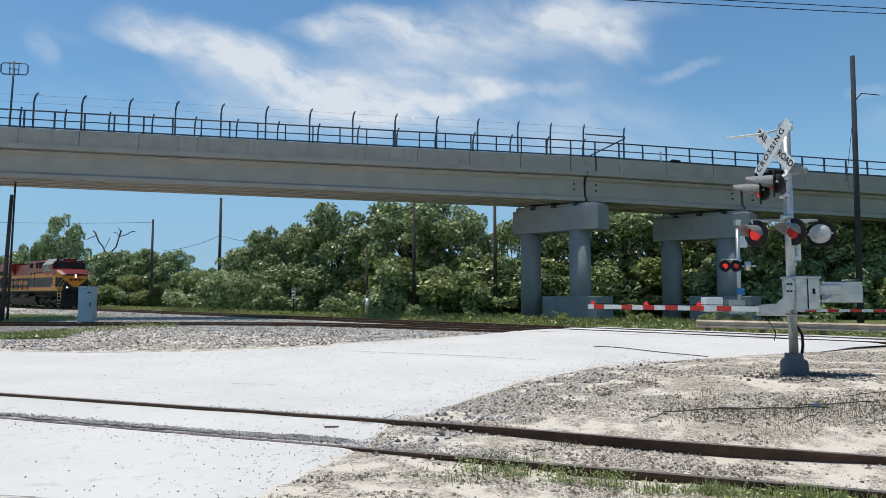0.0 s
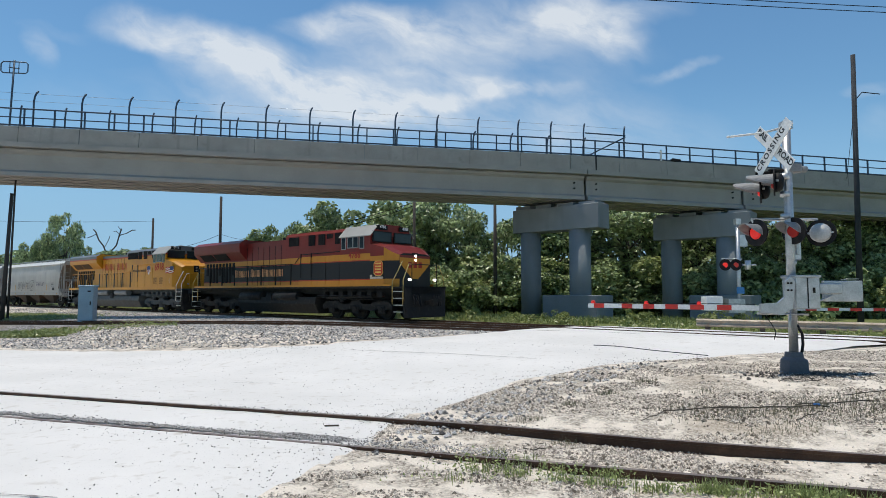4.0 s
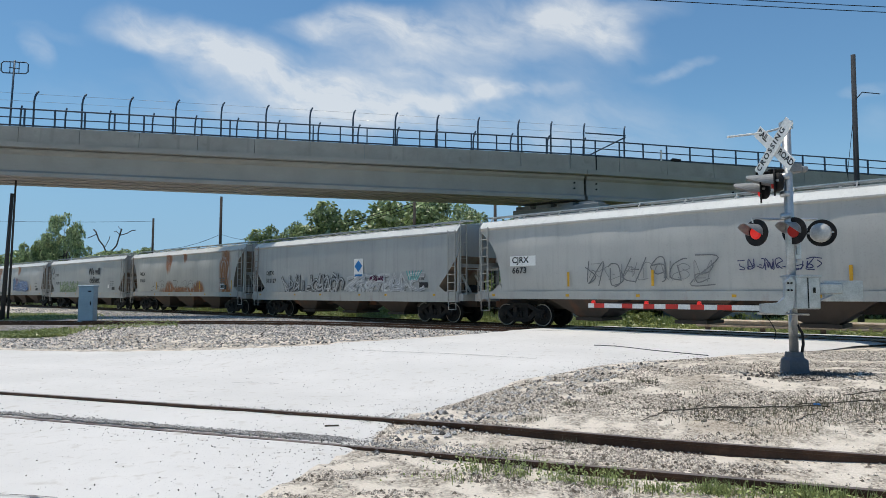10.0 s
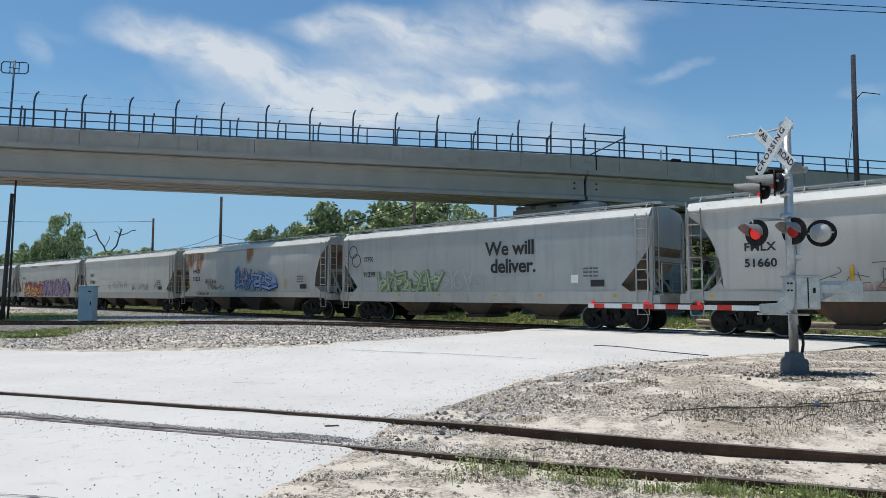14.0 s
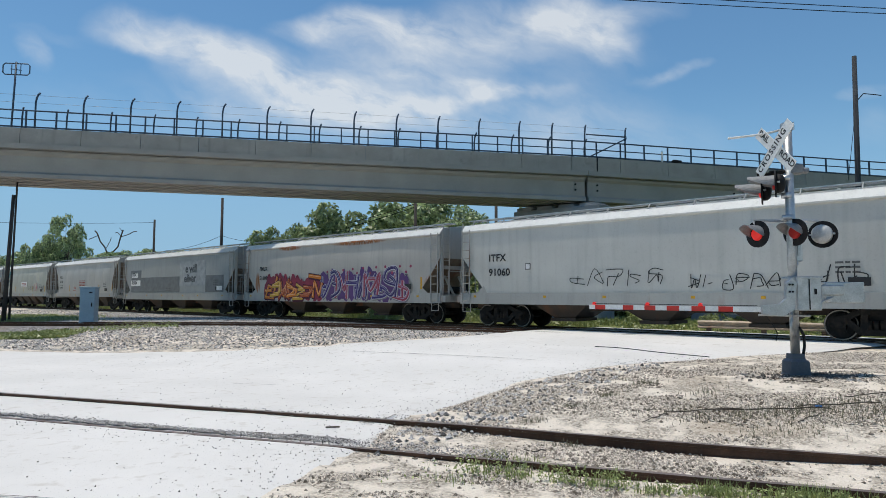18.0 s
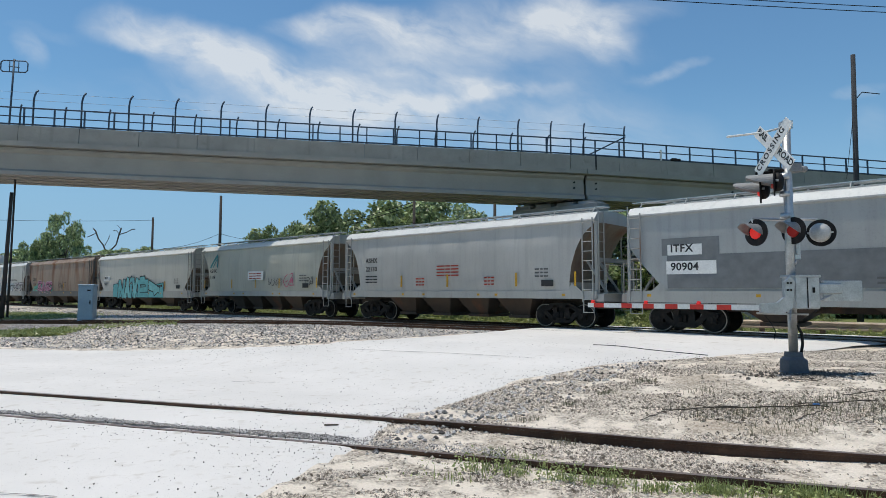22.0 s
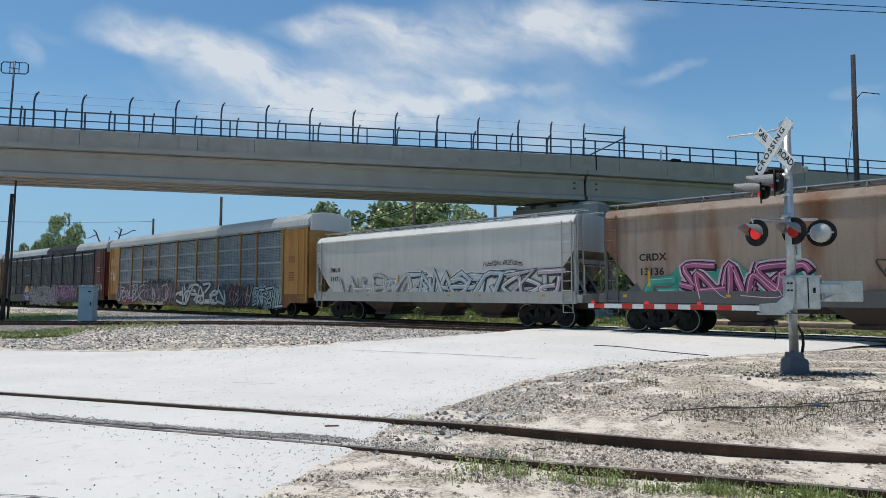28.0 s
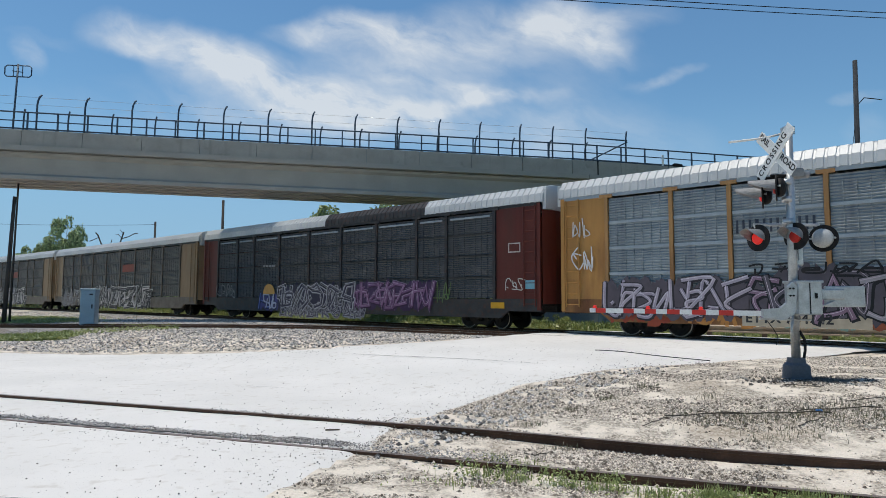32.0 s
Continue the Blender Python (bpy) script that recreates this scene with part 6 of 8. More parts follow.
def flared(bm, pts, w, y):
    """A stroke with squared, flared ends and mitred corners, in one piece."""
    p = [Vector(q) for q in pts]
    k = len(p)
    left, right = [], []
    for i, q in enumerate(p):
        d0 = (q - p[i - 1]).normalized() if i else (p[1] - q).normalized()
        d1 = (p[i + 1] - q).normalized() if i < k - 1 else d0
        d = d0 + d1
        d = d.normalized() if d.length > 1e-3 else d0
        n = Vector((-d.y, d.x))
        half = w * (0.62 if i in (0, k - 1) else 0.5) / max(0.5, n.dot(Vector((-d0.y, d0.x))))
        q = q - d * w * 0.36 if i == 0 else q + d * w * 0.36 if i == k - 1 else q
        left.append(bm.verts.new((q.x + n.x * half, y, q.y + n.y * half)))
        right.append(bm.verts.new((q.x - n.x * half, y, q.y - n.y * half)))
    for i in range(k - 1):
        bm.faces.new((right[i], right[i + 1], left[i + 1], left[i]))


def graffiti(root, seed, x0, x1, z0, z1, y, fills, line, glow_line=None, cell=0.85, cloud=None, stroke=0.05, solid=0.22):
    """A sprayed piece of invented signs: cloud, shade, outlines, fills and highlights, each its own layer."""
    rng = random.Random(seed)
    n = max(1, round((x1 - x0) / (cell * 0.74)))
    cw = (x1 - x0) / n
    h = z1 - z0
    round_off = seed % 3 == 1
    w = min(solid * 0.6, cw * 0.22)
    draw = ribbon if round_off else flared
    if cloud:
        bm = bmesh.new()
        for i in range(n * 4):
            c = Vector((x0 + (x1 - x0) * (i + 0.5) / (n * 4), (z0 + z1) / 2 + rng.uniform(-0.2, 0.12) * h))
            r = h * rng.uniform(0.36, 0.56)
            ring = [bm.verts.new((c.x + math.cos(a * math.pi / 5) * cw * 0.42 * rng.uniform(0.7, 1.2), y - 0.0012 * (i % 3), max(z0 - 0.08, c.y + math.sin(a * math.pi / 5) * r * rng.uniform(0.75, 1.1)))) for a in range(10)]
            bm.faces.new(ring)
        part("graffiti_cloud", bm, flat_paint(cloud), root)
    lite = tuple(min(0.75, 0.3 + c) for c in fills[0])
    shade = tuple(c * 0.35 for c in line) if max(line) > 0.3 else line
    for i in range(n):
        a, b = x0 + i * cw - cw * 0.22, x0 + (i + 1) * cw + cw * 0.22
        strokes = sign(rng, a, b, z0 + h * 0.1, z1 - h * 0.1, round_off)
        step = 0.0022 * (i % 2) + 0.0006 * i / n
        letter = None
        layers = [("graffiti_fill", fills[i % len(fills)], w, 0.0072, (0, 0)), ("graffiti_outline", line, w + stroke * 1.7, 0.0056, (0, 0)), ("graffiti_shade", shade, w + stroke * 1.6, 0.004, (0.35 * w, -0.35 * w))]
        if glow_line:
            layers.append(("graffiti_halo", glow_line, w + stroke * 4.2, 0.0025, (0, 0)))
        for name, col, wide, lift, (dx, dz) in layers:
            bm = bmesh.new()
            for k, st in enumerate(strokes):
                draw(bm, [(p + dx, q + dz) for p, q in st], wide, y - lift - step - 0.0002 * k)
            ob = part(name, bm, flat_paint(col), letter or root)
            letter = letter or ob
        bm = bmesh.new()
        for st in strokes:
            ribbon(bm, [(p - w * 0.16, q + w * 0.2) for p, q in st], w * 0.14, y - 0.0085 - step)
        part("graffiti_highlight", bm, flat_paint(lite), letter)
    return root


def tag(root, seed, x0, x1, z0, z1, y, col, w=0.035, cell=0.4):
    """Thin sprayed scrawl."""
    rng = random.Random(seed)
    bm = bmesh.new()
    n = max(1, round((x1 - x0) / cell))
    cw = (x1 - x0) / n
    for i in range(n):
        a = x0 + cw * i
        for k, st in enumerate(sign(rng, a + cw * 0.08, a + cw * 0.95, z0 + rng.uniform(0, 0.2) * (z1 - z0), z1, True)):
            ribbon(bm, st, w, y - 0.0008 * (i % 2) - 0.0003 * k)
    return part("graffiti_tag", bm, flat_paint(col), root)


def bars(root, name, x0, z0, h, widths, y, mat, gap=0.05, label=""):
    """Unlettered marking: plain blocks, 0 is a word space."""
    bm = bmesh.new()
    x = x0
    for w in widths:
        if w:
            vs = [bm.verts.new(p) for p in ((x, y, z0), (x + w, y, z0), (x + w, y, z0 + h), (x, y, z0 + h))]
            bm.faces.new(vs)
        x += (w or h * 0.35) + gap
    return part(name, bm, mat, root, label)


def plate(root, name, x0, x1, z0, z1, y, mat, label=""):
    return part(name, boxes((x0, x1, y - 0.006, y, z0, z1)), mat, root, label)


# ---- locomotives ----
kcs_red = car_paint("loco_red_paint", (0.19, 0.020, 0.015), 0.4, grime=0.35)
kcs_yellow = car_paint("loco_yellow_paint", (0.5, 0.21, 0.02), 0.42, grime=0.35)
kcs_black = car_paint("loco_black_paint", (0.011, 0.012, 0.014), 0.5, grime=0.2)
kcs_stripe = flat_paint((0.42, 0.05, 0.02), 0.4)
up_yellow = car_paint("loco_golden_paint", (0.58, 0.25, 0.012), 0.35, grime=0.4)
up_grey = car_paint("loco_grey_paint", (0.15, 0.165, 0.18), 0.45, grime=0.3)
up_red = flat_paint((0.5, 0.05, 0.02), 0.4)
silver_roof = car_paint("silver_roof_paint", (0.4, 0.385, 0.35), 0.4, grime=0.3)
loco_lamp = glow("loco_headlight", (1.0, 0.95, 0.85), 2.5)
chassis = surface("sooty_chassis", (0.012, 0.0115, 0.011), 0.7, 0.05, 0.35, 2, 22, 0.25, dirt=(0.04, 0.034, 0.028), dirt_at=(0.55, 0.85))
chassis_grey = surface("grey_chassis", (0.07, 0.08, 0.09), 0.6, 0.1, 0.3, 2, 22, 0.2, dirt=(0.08, 0.07, 0.06), dirt_at=(0.5, 0.8))
grille = surface("dark_grille", (0.01, 0.009, 0.009), 0.8, 0.0, 0.2)
window_frame = surface("dull_window_frame", (0.3, 0.3, 0.29), 0.45, 0.4, 0.1)


def banded(bm, x0, x1, y0, y1, bands, z0, z1):
    """A box cut at the colour bands: rows of (top, material index) from the bottom up."""
    zs, mis = [z0], []
    for top, mi in bands:
        hi = min(top, z1)
        if hi > zs[-1] + 1e-4:
            zs.append(hi)
            mis.append(mi)
    for k, f in enumerate(loft(bm, [[(x0, y0, z), (x1, y0, z), (x1, y1, z), (x0, y1, z)] for z in zs])):
        f.material_index = mis[min(k // 4, len(mis) - 1)] if k < 4 * len(mis) else (mis[0] if k == 4 * len(mis) else mis[-1])


def big_truck(root, x, mat):
    """A three-axle truck."""
    bm = bmesh.new()
    box(bm, -2.3, 2.3, -0.35, 0.35, 0.6, 0.95)
    box(bm, -0.3, 0.3, -1.1, 1.1, 0.7, 1.0)
    tr = part("truck", bm, mat, root, "", pose(x, 0, 0))
    for s in (-1, 1):
        bm = bmesh.new()
        top = [(-2.75, 0.72), (-2.4, 0.92), (-1.5, 0.92), (-1.1, 0.78), (-0.55, 0.78), (-0.25, 0.95), (0.25, 0.95), (0.55, 0.78), (1.1, 0.78), (1.5, 0.92), (2.4, 0.92), (2.75, 0.72)]
        bot = [(2.7, 0.5), (1.55, 0.55), (1.2, 0.45), (0.6, 0.5), (-0.6, 0.5), (-1.2, 0.45), (-1.55, 0.55), (-2.7, 0.5)]
        prism(bm, top + bot, "y", -0.09, 0.09)
        for ax in (-1.95, 0, 1.95):
            box(bm, ax - 0.24, ax + 0.24, -0.13, 0.13, 0.3, 0.72, 0.03)
            rod(bm, (ax, -0.2, 0.53), (ax, 0.2, 0.53), 0.14, 12)
            for e in (-0.42, 0.42):
                for z in (0.52, 0.58, 0.64):
                    rod(bm, (ax + e, 0, z), (ax + e, 0, z + 0.035), 0.13, 10)
        rod(bm, (-0.98, -s * 0.02 + 0.1 * s, 0.98), (-0.98, 0.25 * s, 0.98), 0.12, 10)
        part("side_frame", bm, mat, tr, "", pose(0, s * 1.08, 0))
    for k, ax in enumerate((-1.95, 0.0, 1.95)):
        wheels.setdefault(("loco", k), []).append(put("wheelset", LOCO_WHEELSET, tr, "", pose(ax, 0, 0.533)))


LOCO_WHEELSET = finish(wheelset_mesh(0.533), [steel_dark, steel_dark])


def loco(label, R0, RF, ST, AUX, CB, CF, NF, PF, tank, mats, bands, sill_mats, roof_mat, chassis_mat, cyl_mat, tank_mat, rail_mat, stair_mat, axle, nose_mat=0, vent=1.3, nose_front=None, screen=None, lamps=None):
    root = thing("locomotive", pose(0, 0, 0), label, "locomotive", "locomotives of the train")
    HB = bands
    # platform
    part("underframe", boxes((R0, PF, -1.48, 1.48, 1.58, 1.66), (R0, PF, -1.02, 1.02, 1.3, 1.58), (R0 + 1, PF - 1, -0.5, 0.5, 0.95, 1.42)), chassis_mat, root)
    for s in (-1, 1):
        bm = bmesh.new()
        banded(bm, R0 + 0.4, PF - 0.9, s * 1.5 - 0.02, s * 1.5 + 0.02, sill_mats[1], 1.6, 1.8)
        part("side_sill", bm, sill_mats[0], root)
    # long hood, narrow, with doors
    bm = bmesh.new()
    banded(bm, R0 + 0.75, AUX + 0.2, -1.0, 1.0, HB, 1.66, 4.5)
    part("long_hood", bm, mats, root)
    x = RF + 0.15
    while x < AUX - 0.5:
        for y in (-1.02, 1.02):
            bm = bmesh.new()
            banded(bm, x, x + 0.56, y - 0.012, y + 0.012, HB, 1.75, 4.2)
            part("hood_door", bm, mats, root)
        part("door_seam", boxes((x - 0.045, x - 0.015, -1.03, -1.0, 1.75, 4.2)), grille, root)
        part("door_latch", boxes((x + 0.42, x + 0.5, -1.05, -1.03, 2.9, 2.98)), grille, root)
        x += 0.62
    # tall front part of the hood with air vents
    bm = bmesh.new()
    banded(bm, ST, CB + 0.02, -1.16, 1.16, HB, 1.66, 4.62)
    for f in prism(bm, [(-1.16, 4.62), (1.16, 4.62), (0.95, 4.8), (-0.95, 4.8)], "x", ST, CB):
        f.material_index = HB[-1][1]
    part("blower_housing", bm, mats, root)
    for x0, x1, z0, z1 in ((ST + 0.3, ST + vent, 4.05, 4.55), (CB - 2.3, CB - 1.7, 4.0, 4.6), (CB - 1.55, CB - 1.05, 4.32, 4.58), (CB - 0.85, CB - 0.25, 4.0, 4.6), (CB - 3.2, CB - 2.6, 4.0, 4.6)):
        bm = bmesh.new()
        box(bm, x0, x1, -1.185, -1.15, z0, z1)
        k = int((x1 - x0) / 0.12)
        for i in range(k):
            xx = x0 + (x1 - x0) * (i + 0.5) / k
            box(bm, xx - 0.015, xx + 0.015, -1.2, -1.18, z0, z1)
        part("air_vent", bm, grille, root)
    # full-width equipment cabinets behind the cab
    bm = bmesh.new()
    banded(bm, AUX, CB + 0.01, -1.48, 1.48, HB, 1.66, 3.42)
    part("equipment_cabinet", bm, mats, root)
    k = 3
    for i in range(k):
        a = AUX + (CB - AUX) * i / k
        for y in (-1.49, 1.49):
            bm = bmesh.new()
            banded(bm, a + 0.03, a + (CB - AUX) / k - 0.03, y - 0.012, y + 0.012, HB, 1.8, 3.3)
            part("cabinet_door", bm, mats, root)
    # flared radiator at the rear
    bm = bmesh.new()
    for f in prism(bm, [(-1.0, 3.42), (-1.5, 3.95), (-1.53, 4.2), (-1.53, 4.29), (-1.53, 4.5), (-1.2, 4.7), (1.2, 4.7), (1.53, 4.5), (1.53, 4.29), (1.53, 4.2), (1.5, 3.95), (1.0, 3.42)], "x", R0 + 0.25, RF):
        zc = f.calc_center_median().z
        f.material_index = next(mi for t, mi in HB if zc < t) if zc > 3.4 else HB[-1][1]
    part("radiator_housing", bm, mats, root)
    part("radiator_screen", boxes((R0 + 0.6, RF - 0.3, -1.0, 1.0, 4.69, 4.74)), grille, root)
    wid = (RF - R0) * 0.27
    for i in range(2):
        a = R0 + 0.95 + i * (wid + 0.12)
        bm = bmesh.new()
        prism(bm, [(-1.09, 3.49), (-1.46, 3.88), (-1.475, 3.865), (-1.105, 3.475)], "x", a, a + wid)
        part("radiator_intake", bm, screen or grille, root)
    for i in range(9):
        a = R0 + 1.1 + i * 0.42
        part("louvre", boxes((a, a + 0.24, -1.03, -1.0, 2.0 if i % 4 else 2.5, 3.3)), grille, root)
    # cab
    bm = bmesh.new()
    banded(bm, CB, CF, -1.5, 1.5, HB, 1.66, 4.28)
    ring = [(-1.5, 4.28), (1.5, 4.28), (1.05, 4.78), (0.5, 4.88), (-0.5, 4.88), (-1.05, 4.78)]
    for f in prism(bm, ring, "x", CB, CF + 0.05):
        f.material_index = bands[-1][1]
    part("cab", bm, mats, root)
    bm = bmesh.new()
    for s in (-1, 1):
        prism(bm, [(s * 1.58, 4.24), (s * 1.06, 4.80), (s * 1.06, 4.84), (s * 1.58, 4.28)], "x", CB - 0.05, CF + 0.1)
    part("cab_roof", bm, roof_mat, root)
    for y in (-1.51, 1.51):
        for a, b, z0, z1 in ((0.1, 0.48, 3.6, 4.27), (0.6, 1.04, 3.66, 4.27), (1.04, 1.46, 3.66, 4.27), (1.56, 1.9, 3.6, 4.27)):
            w = part("side_window", boxes((CB + a, CB + b, y - 0.02, y + 0.02, z0, z1)), window_frame, root)
            part("pane", boxes((CB + a + 0.05, CB + b - 0.05, y - 0.026, y + 0.026, z0 + 0.05, z1 - 0.05)), glass_dark, w)
    # nose: tapered to the front
    rings = []
    for x, hw, z1 in ((CF, 1.5, 3.92), (CF + 0.95, 1.46, 3.72), (NF - 0.3, 1.28, 3.46), (NF, 1.1, 3.32)):
        zs = [1.66] + [t for t, _ in HB if 1.7 < t < min(z1, 3.2)] + [min(z1 - 0.12, 3.2), z1]
        rings.append([(x, -hw, z) for z in (1.66, 2.05, 2.95, 3.2, z1 - 0.1)] + [(x, -hw * 0.75, z1), (x, hw * 0.75, z1)] + [(x, hw, z) for z in (z1 - 0.1, 3.2, 2.95, 2.05, 1.66)])
    bm = bmesh.new()
    for f in loft(bm, rings):
        zc = f.calc_center_median().z
        f.material_index = next((mi for t, mi in HB if zc < t), HB[-1][1])
        if f.normal.z > 0.7 and zc < 4.1:
            f.material_index = nose_mat
        elif nose_front is not None and f.calc_center_median().x > CF + 0.3 and zc > 1.9:
            f.material_index = nose_front
    nose = part("nose", bm, mats, root)
    # windscreen
    for s in (-1, 1):
        w = part("windscreen", boxes((CF + 0.03, CF + 0.09, min(s * 0.09, s * 1.4), max(s * 0.09, s * 1.4), 3.95, 4.5)), steel_black, root)
        part("pane", boxes((CF + 0.06, CF + 0.1, min(s * 0.15, s * 1.33), max(s * 0.15, s * 1.33), 4.0, 4.45)), glass_dark, w)
        part("number_board", boxes((CF + 0.04, CF + 0.16, min(s * 0.45, s * 1.15), max(s * 0.45, s * 1.15), 4.58, 4.8)), steel_black, root)
        nb = part("ditch_light", make(rod, (PF - 0.3, s * 0.9, 2.0), (PF - 0.18, s * 0.9, 2.0), 0.065, 12), lamps or loco_lamp, root)
    for z in (3.0, 3.2):
        part("headlight", make(rod, (NF + 0.0, 0, z), (NF + 0.06, 0, z), 0.065, 12), lamps or loco_lamp, root)
    part("headlight_housing", boxes((NF - 0.1, NF + 0.01, -0.2, 0.2, 2.86, 3.36)), steel_black, root)
    # front and rear ends: pilot, plough, couplers, steps
    bm = bmesh.new()
    loft(bm, [[(PF - 0.12, -1.45, 0.16), (PF + 0.1, -1.35, 0.16), (PF + 0.1, 1.35, 0.16), (PF - 0.12, 1.45, 0.16)], [(PF - 0.2, -1.45, 0.95), (PF - 0.05, -1.4, 0.95), (PF - 0.05, 1.4, 0.95), (PF - 0.2, 1.45, 0.95)]])
    part("snow_plough", bm, steel_black, root)
    for x, s in ((PF, 1), (R0, -1)):
        part("pilot", boxes((x - 0.1, x, -1.45, 1.45, 0.45, 1.66)), steel_black, root)
        put("coupler", COUPLER, root, "", pose(x - 0.15 * s, 0, 0.88, 0, 0, 0 if s > 0 else 180))
        for y in (-1.36, 1.36):
            bm = bmesh.new()
            for i in range(4):
                z = 0.42 + i * 0.33
                box(bm, min(x - s * 0.75, x - s * 0.15), max(x - s * 0.75, x - s * 0.15), y - 0.16 + (0.0 if y > 0 else 0), y + 0.16, z, z + 0.035)
            part("steps", bm, aluminium, root)
            bm = bmesh.new()
            tube(bm, [(x - s * 0.85, y * 1.1, 0.8), (x - s * 0.85, y * 1.1, 1.9), (x - s * 0.55, y * 1.02, 2.45), (x - s * 0.5, y * 0.85, 2.9)], 0.022)
            tube(bm, [(x - s * 0.12, y * 1.1, 0.8), (x - s * 0.12, y * 1.08, 2.0), (x - s * 0.12, y * 0.8, 2.75), (x - s * 0.12, y * 0.5, 2.75)], 0.022)
            part("grab_rail", bm, stair_mat, root)
        bm = bmesh.new()
        for i in range(4):
            y = 0.5 + i * 0.16
            for q in (-y, y):
                tube(bm, [(x + s * 0.02, q, 1.3), (x + s * 0.16, q, 1.0), (x + s * 0.1, q, 0.7)], 0.025)
        part("brake_hoses", bm, steel_black, root)
        part("end_rail", rods([((x - s * 0.1, -0.9, 1.66), (x - s * 0.1, -0.9, 2.75)), ((x - s * 0.1, 0.9, 1.66), (x - s * 0.1, 0.9, 2.75)), ((x - s * 0.1, -0.9, 2.75), (x - s * 0.1, 0.9, 2.75))], 0.022), rail_mat, root)
    # handrails along the walkway
    for y in (-1.45, 1.45):
        x = R0 + 0.9
        while x < AUX - 0.2:
            part("stanchion", boxes((x - 0.03, x + 0.03, y - 0.03, y + 0.03, 1.6, 3.0)), chassis_mat, root)
            x += 1.52
        part("hand_rail", make(tube, [(R0 + 0.75, y, 2.75), (R0 + 0.95, y, 3.0), (AUX - 0.5, y, 3.0), (AUX + 0.1, y, 3.5), (CB - 0.05, y, 3.55)], 0.024), rail_mat, root)
        for xx in (AUX + 0.15, AUX + 1.1):
            part("stanchion", boxes((xx - 0.03, xx + 0.03, y - 0.07, y - 0.02, 2.2, 3.55)), chassis_mat, root)
    # fuel tank, air reservoirs, piping
    t0, t1 = tank
    bm = bmesh.new()
    prism(bm, [(-1.45, 1.12), (-1.5, 0.75), (-1.2, 0.22), (1.2, 0.22), (1.5, 0.75), (1.45, 1.12)], "x", t0, t1)
    part("fuel_tank", bm, tank_mat, root)
    part("fuel_gauge", boxes((t0 + 3.2, t0 + 3.7, -1.53, -1.45, 0.9, 1.3)), steel_black, root)
    for a in (t0 + 0.25, t0 + 3.9):
        for y in (-1.3, 1.3):
            part("air_reservoir", make(rod, (a, y, 1.36 if cyl_mat is not tank_mat else 1.14), (a + 2.3, y, 1.36 if cyl_mat is not tank_mat else 1.14), 0.23 if cyl_mat is not tank_mat else 0.28, 16), cyl_mat, root)
    bm = bmesh.new()
    for i in range(3):
        tube(bm, [(CB - 2 + i * 0.3, -1.4 + 0.05 * i, 1.2 - i * 0.08), (PF - 2.4, -1.4 + 0.05 * i, 1.2 - i * 0.08)], 0.03)
    for i in range(7):
        xx = t1 + 0.4 + i * 0.75
        box(bm, xx, xx + 0.3, -1.4, -1.1, 1.15, 1.42)
    part("piping", bm, chassis_mat, root)
    big_truck(root, axle[0], chassis_mat)
    big_truck(root, axle[1], chassis_mat)
    # roof gear
    part("exhaust_stack", boxes((RF + 3.0, RF + 4.0, -0.35, 0.35, 4.5, 4.72)), steel_black, root)
    bm = bmesh.new()
    for i, y in enumerate((-0.22, 0.0, 0.22)):
        rod(bm, (ST - 1.1, y, 4.72), (ST - 0.55 + 0.1 * i, y, 4.74), 0.035, 8, 0.1)
    rod(bm, (ST - 0.9, 0, 4.5), (ST - 0.9, 0, 4.72), 0.03, 6)
    part("horn", bm, steel_black, root)
    bm = bmesh.new()
    rod(bm, (CB + 0.9, 0.2, 4.86), (CB + 0.9, 0.2, 5.0), 0.14, 12)
    rod(bm, (CB + 1.5, -0.2, 4.86), (CB + 1.5, -0.2, 4.97), 0.09, 10)
    part("antenna_dome", bm, aluminium, root)
    return root


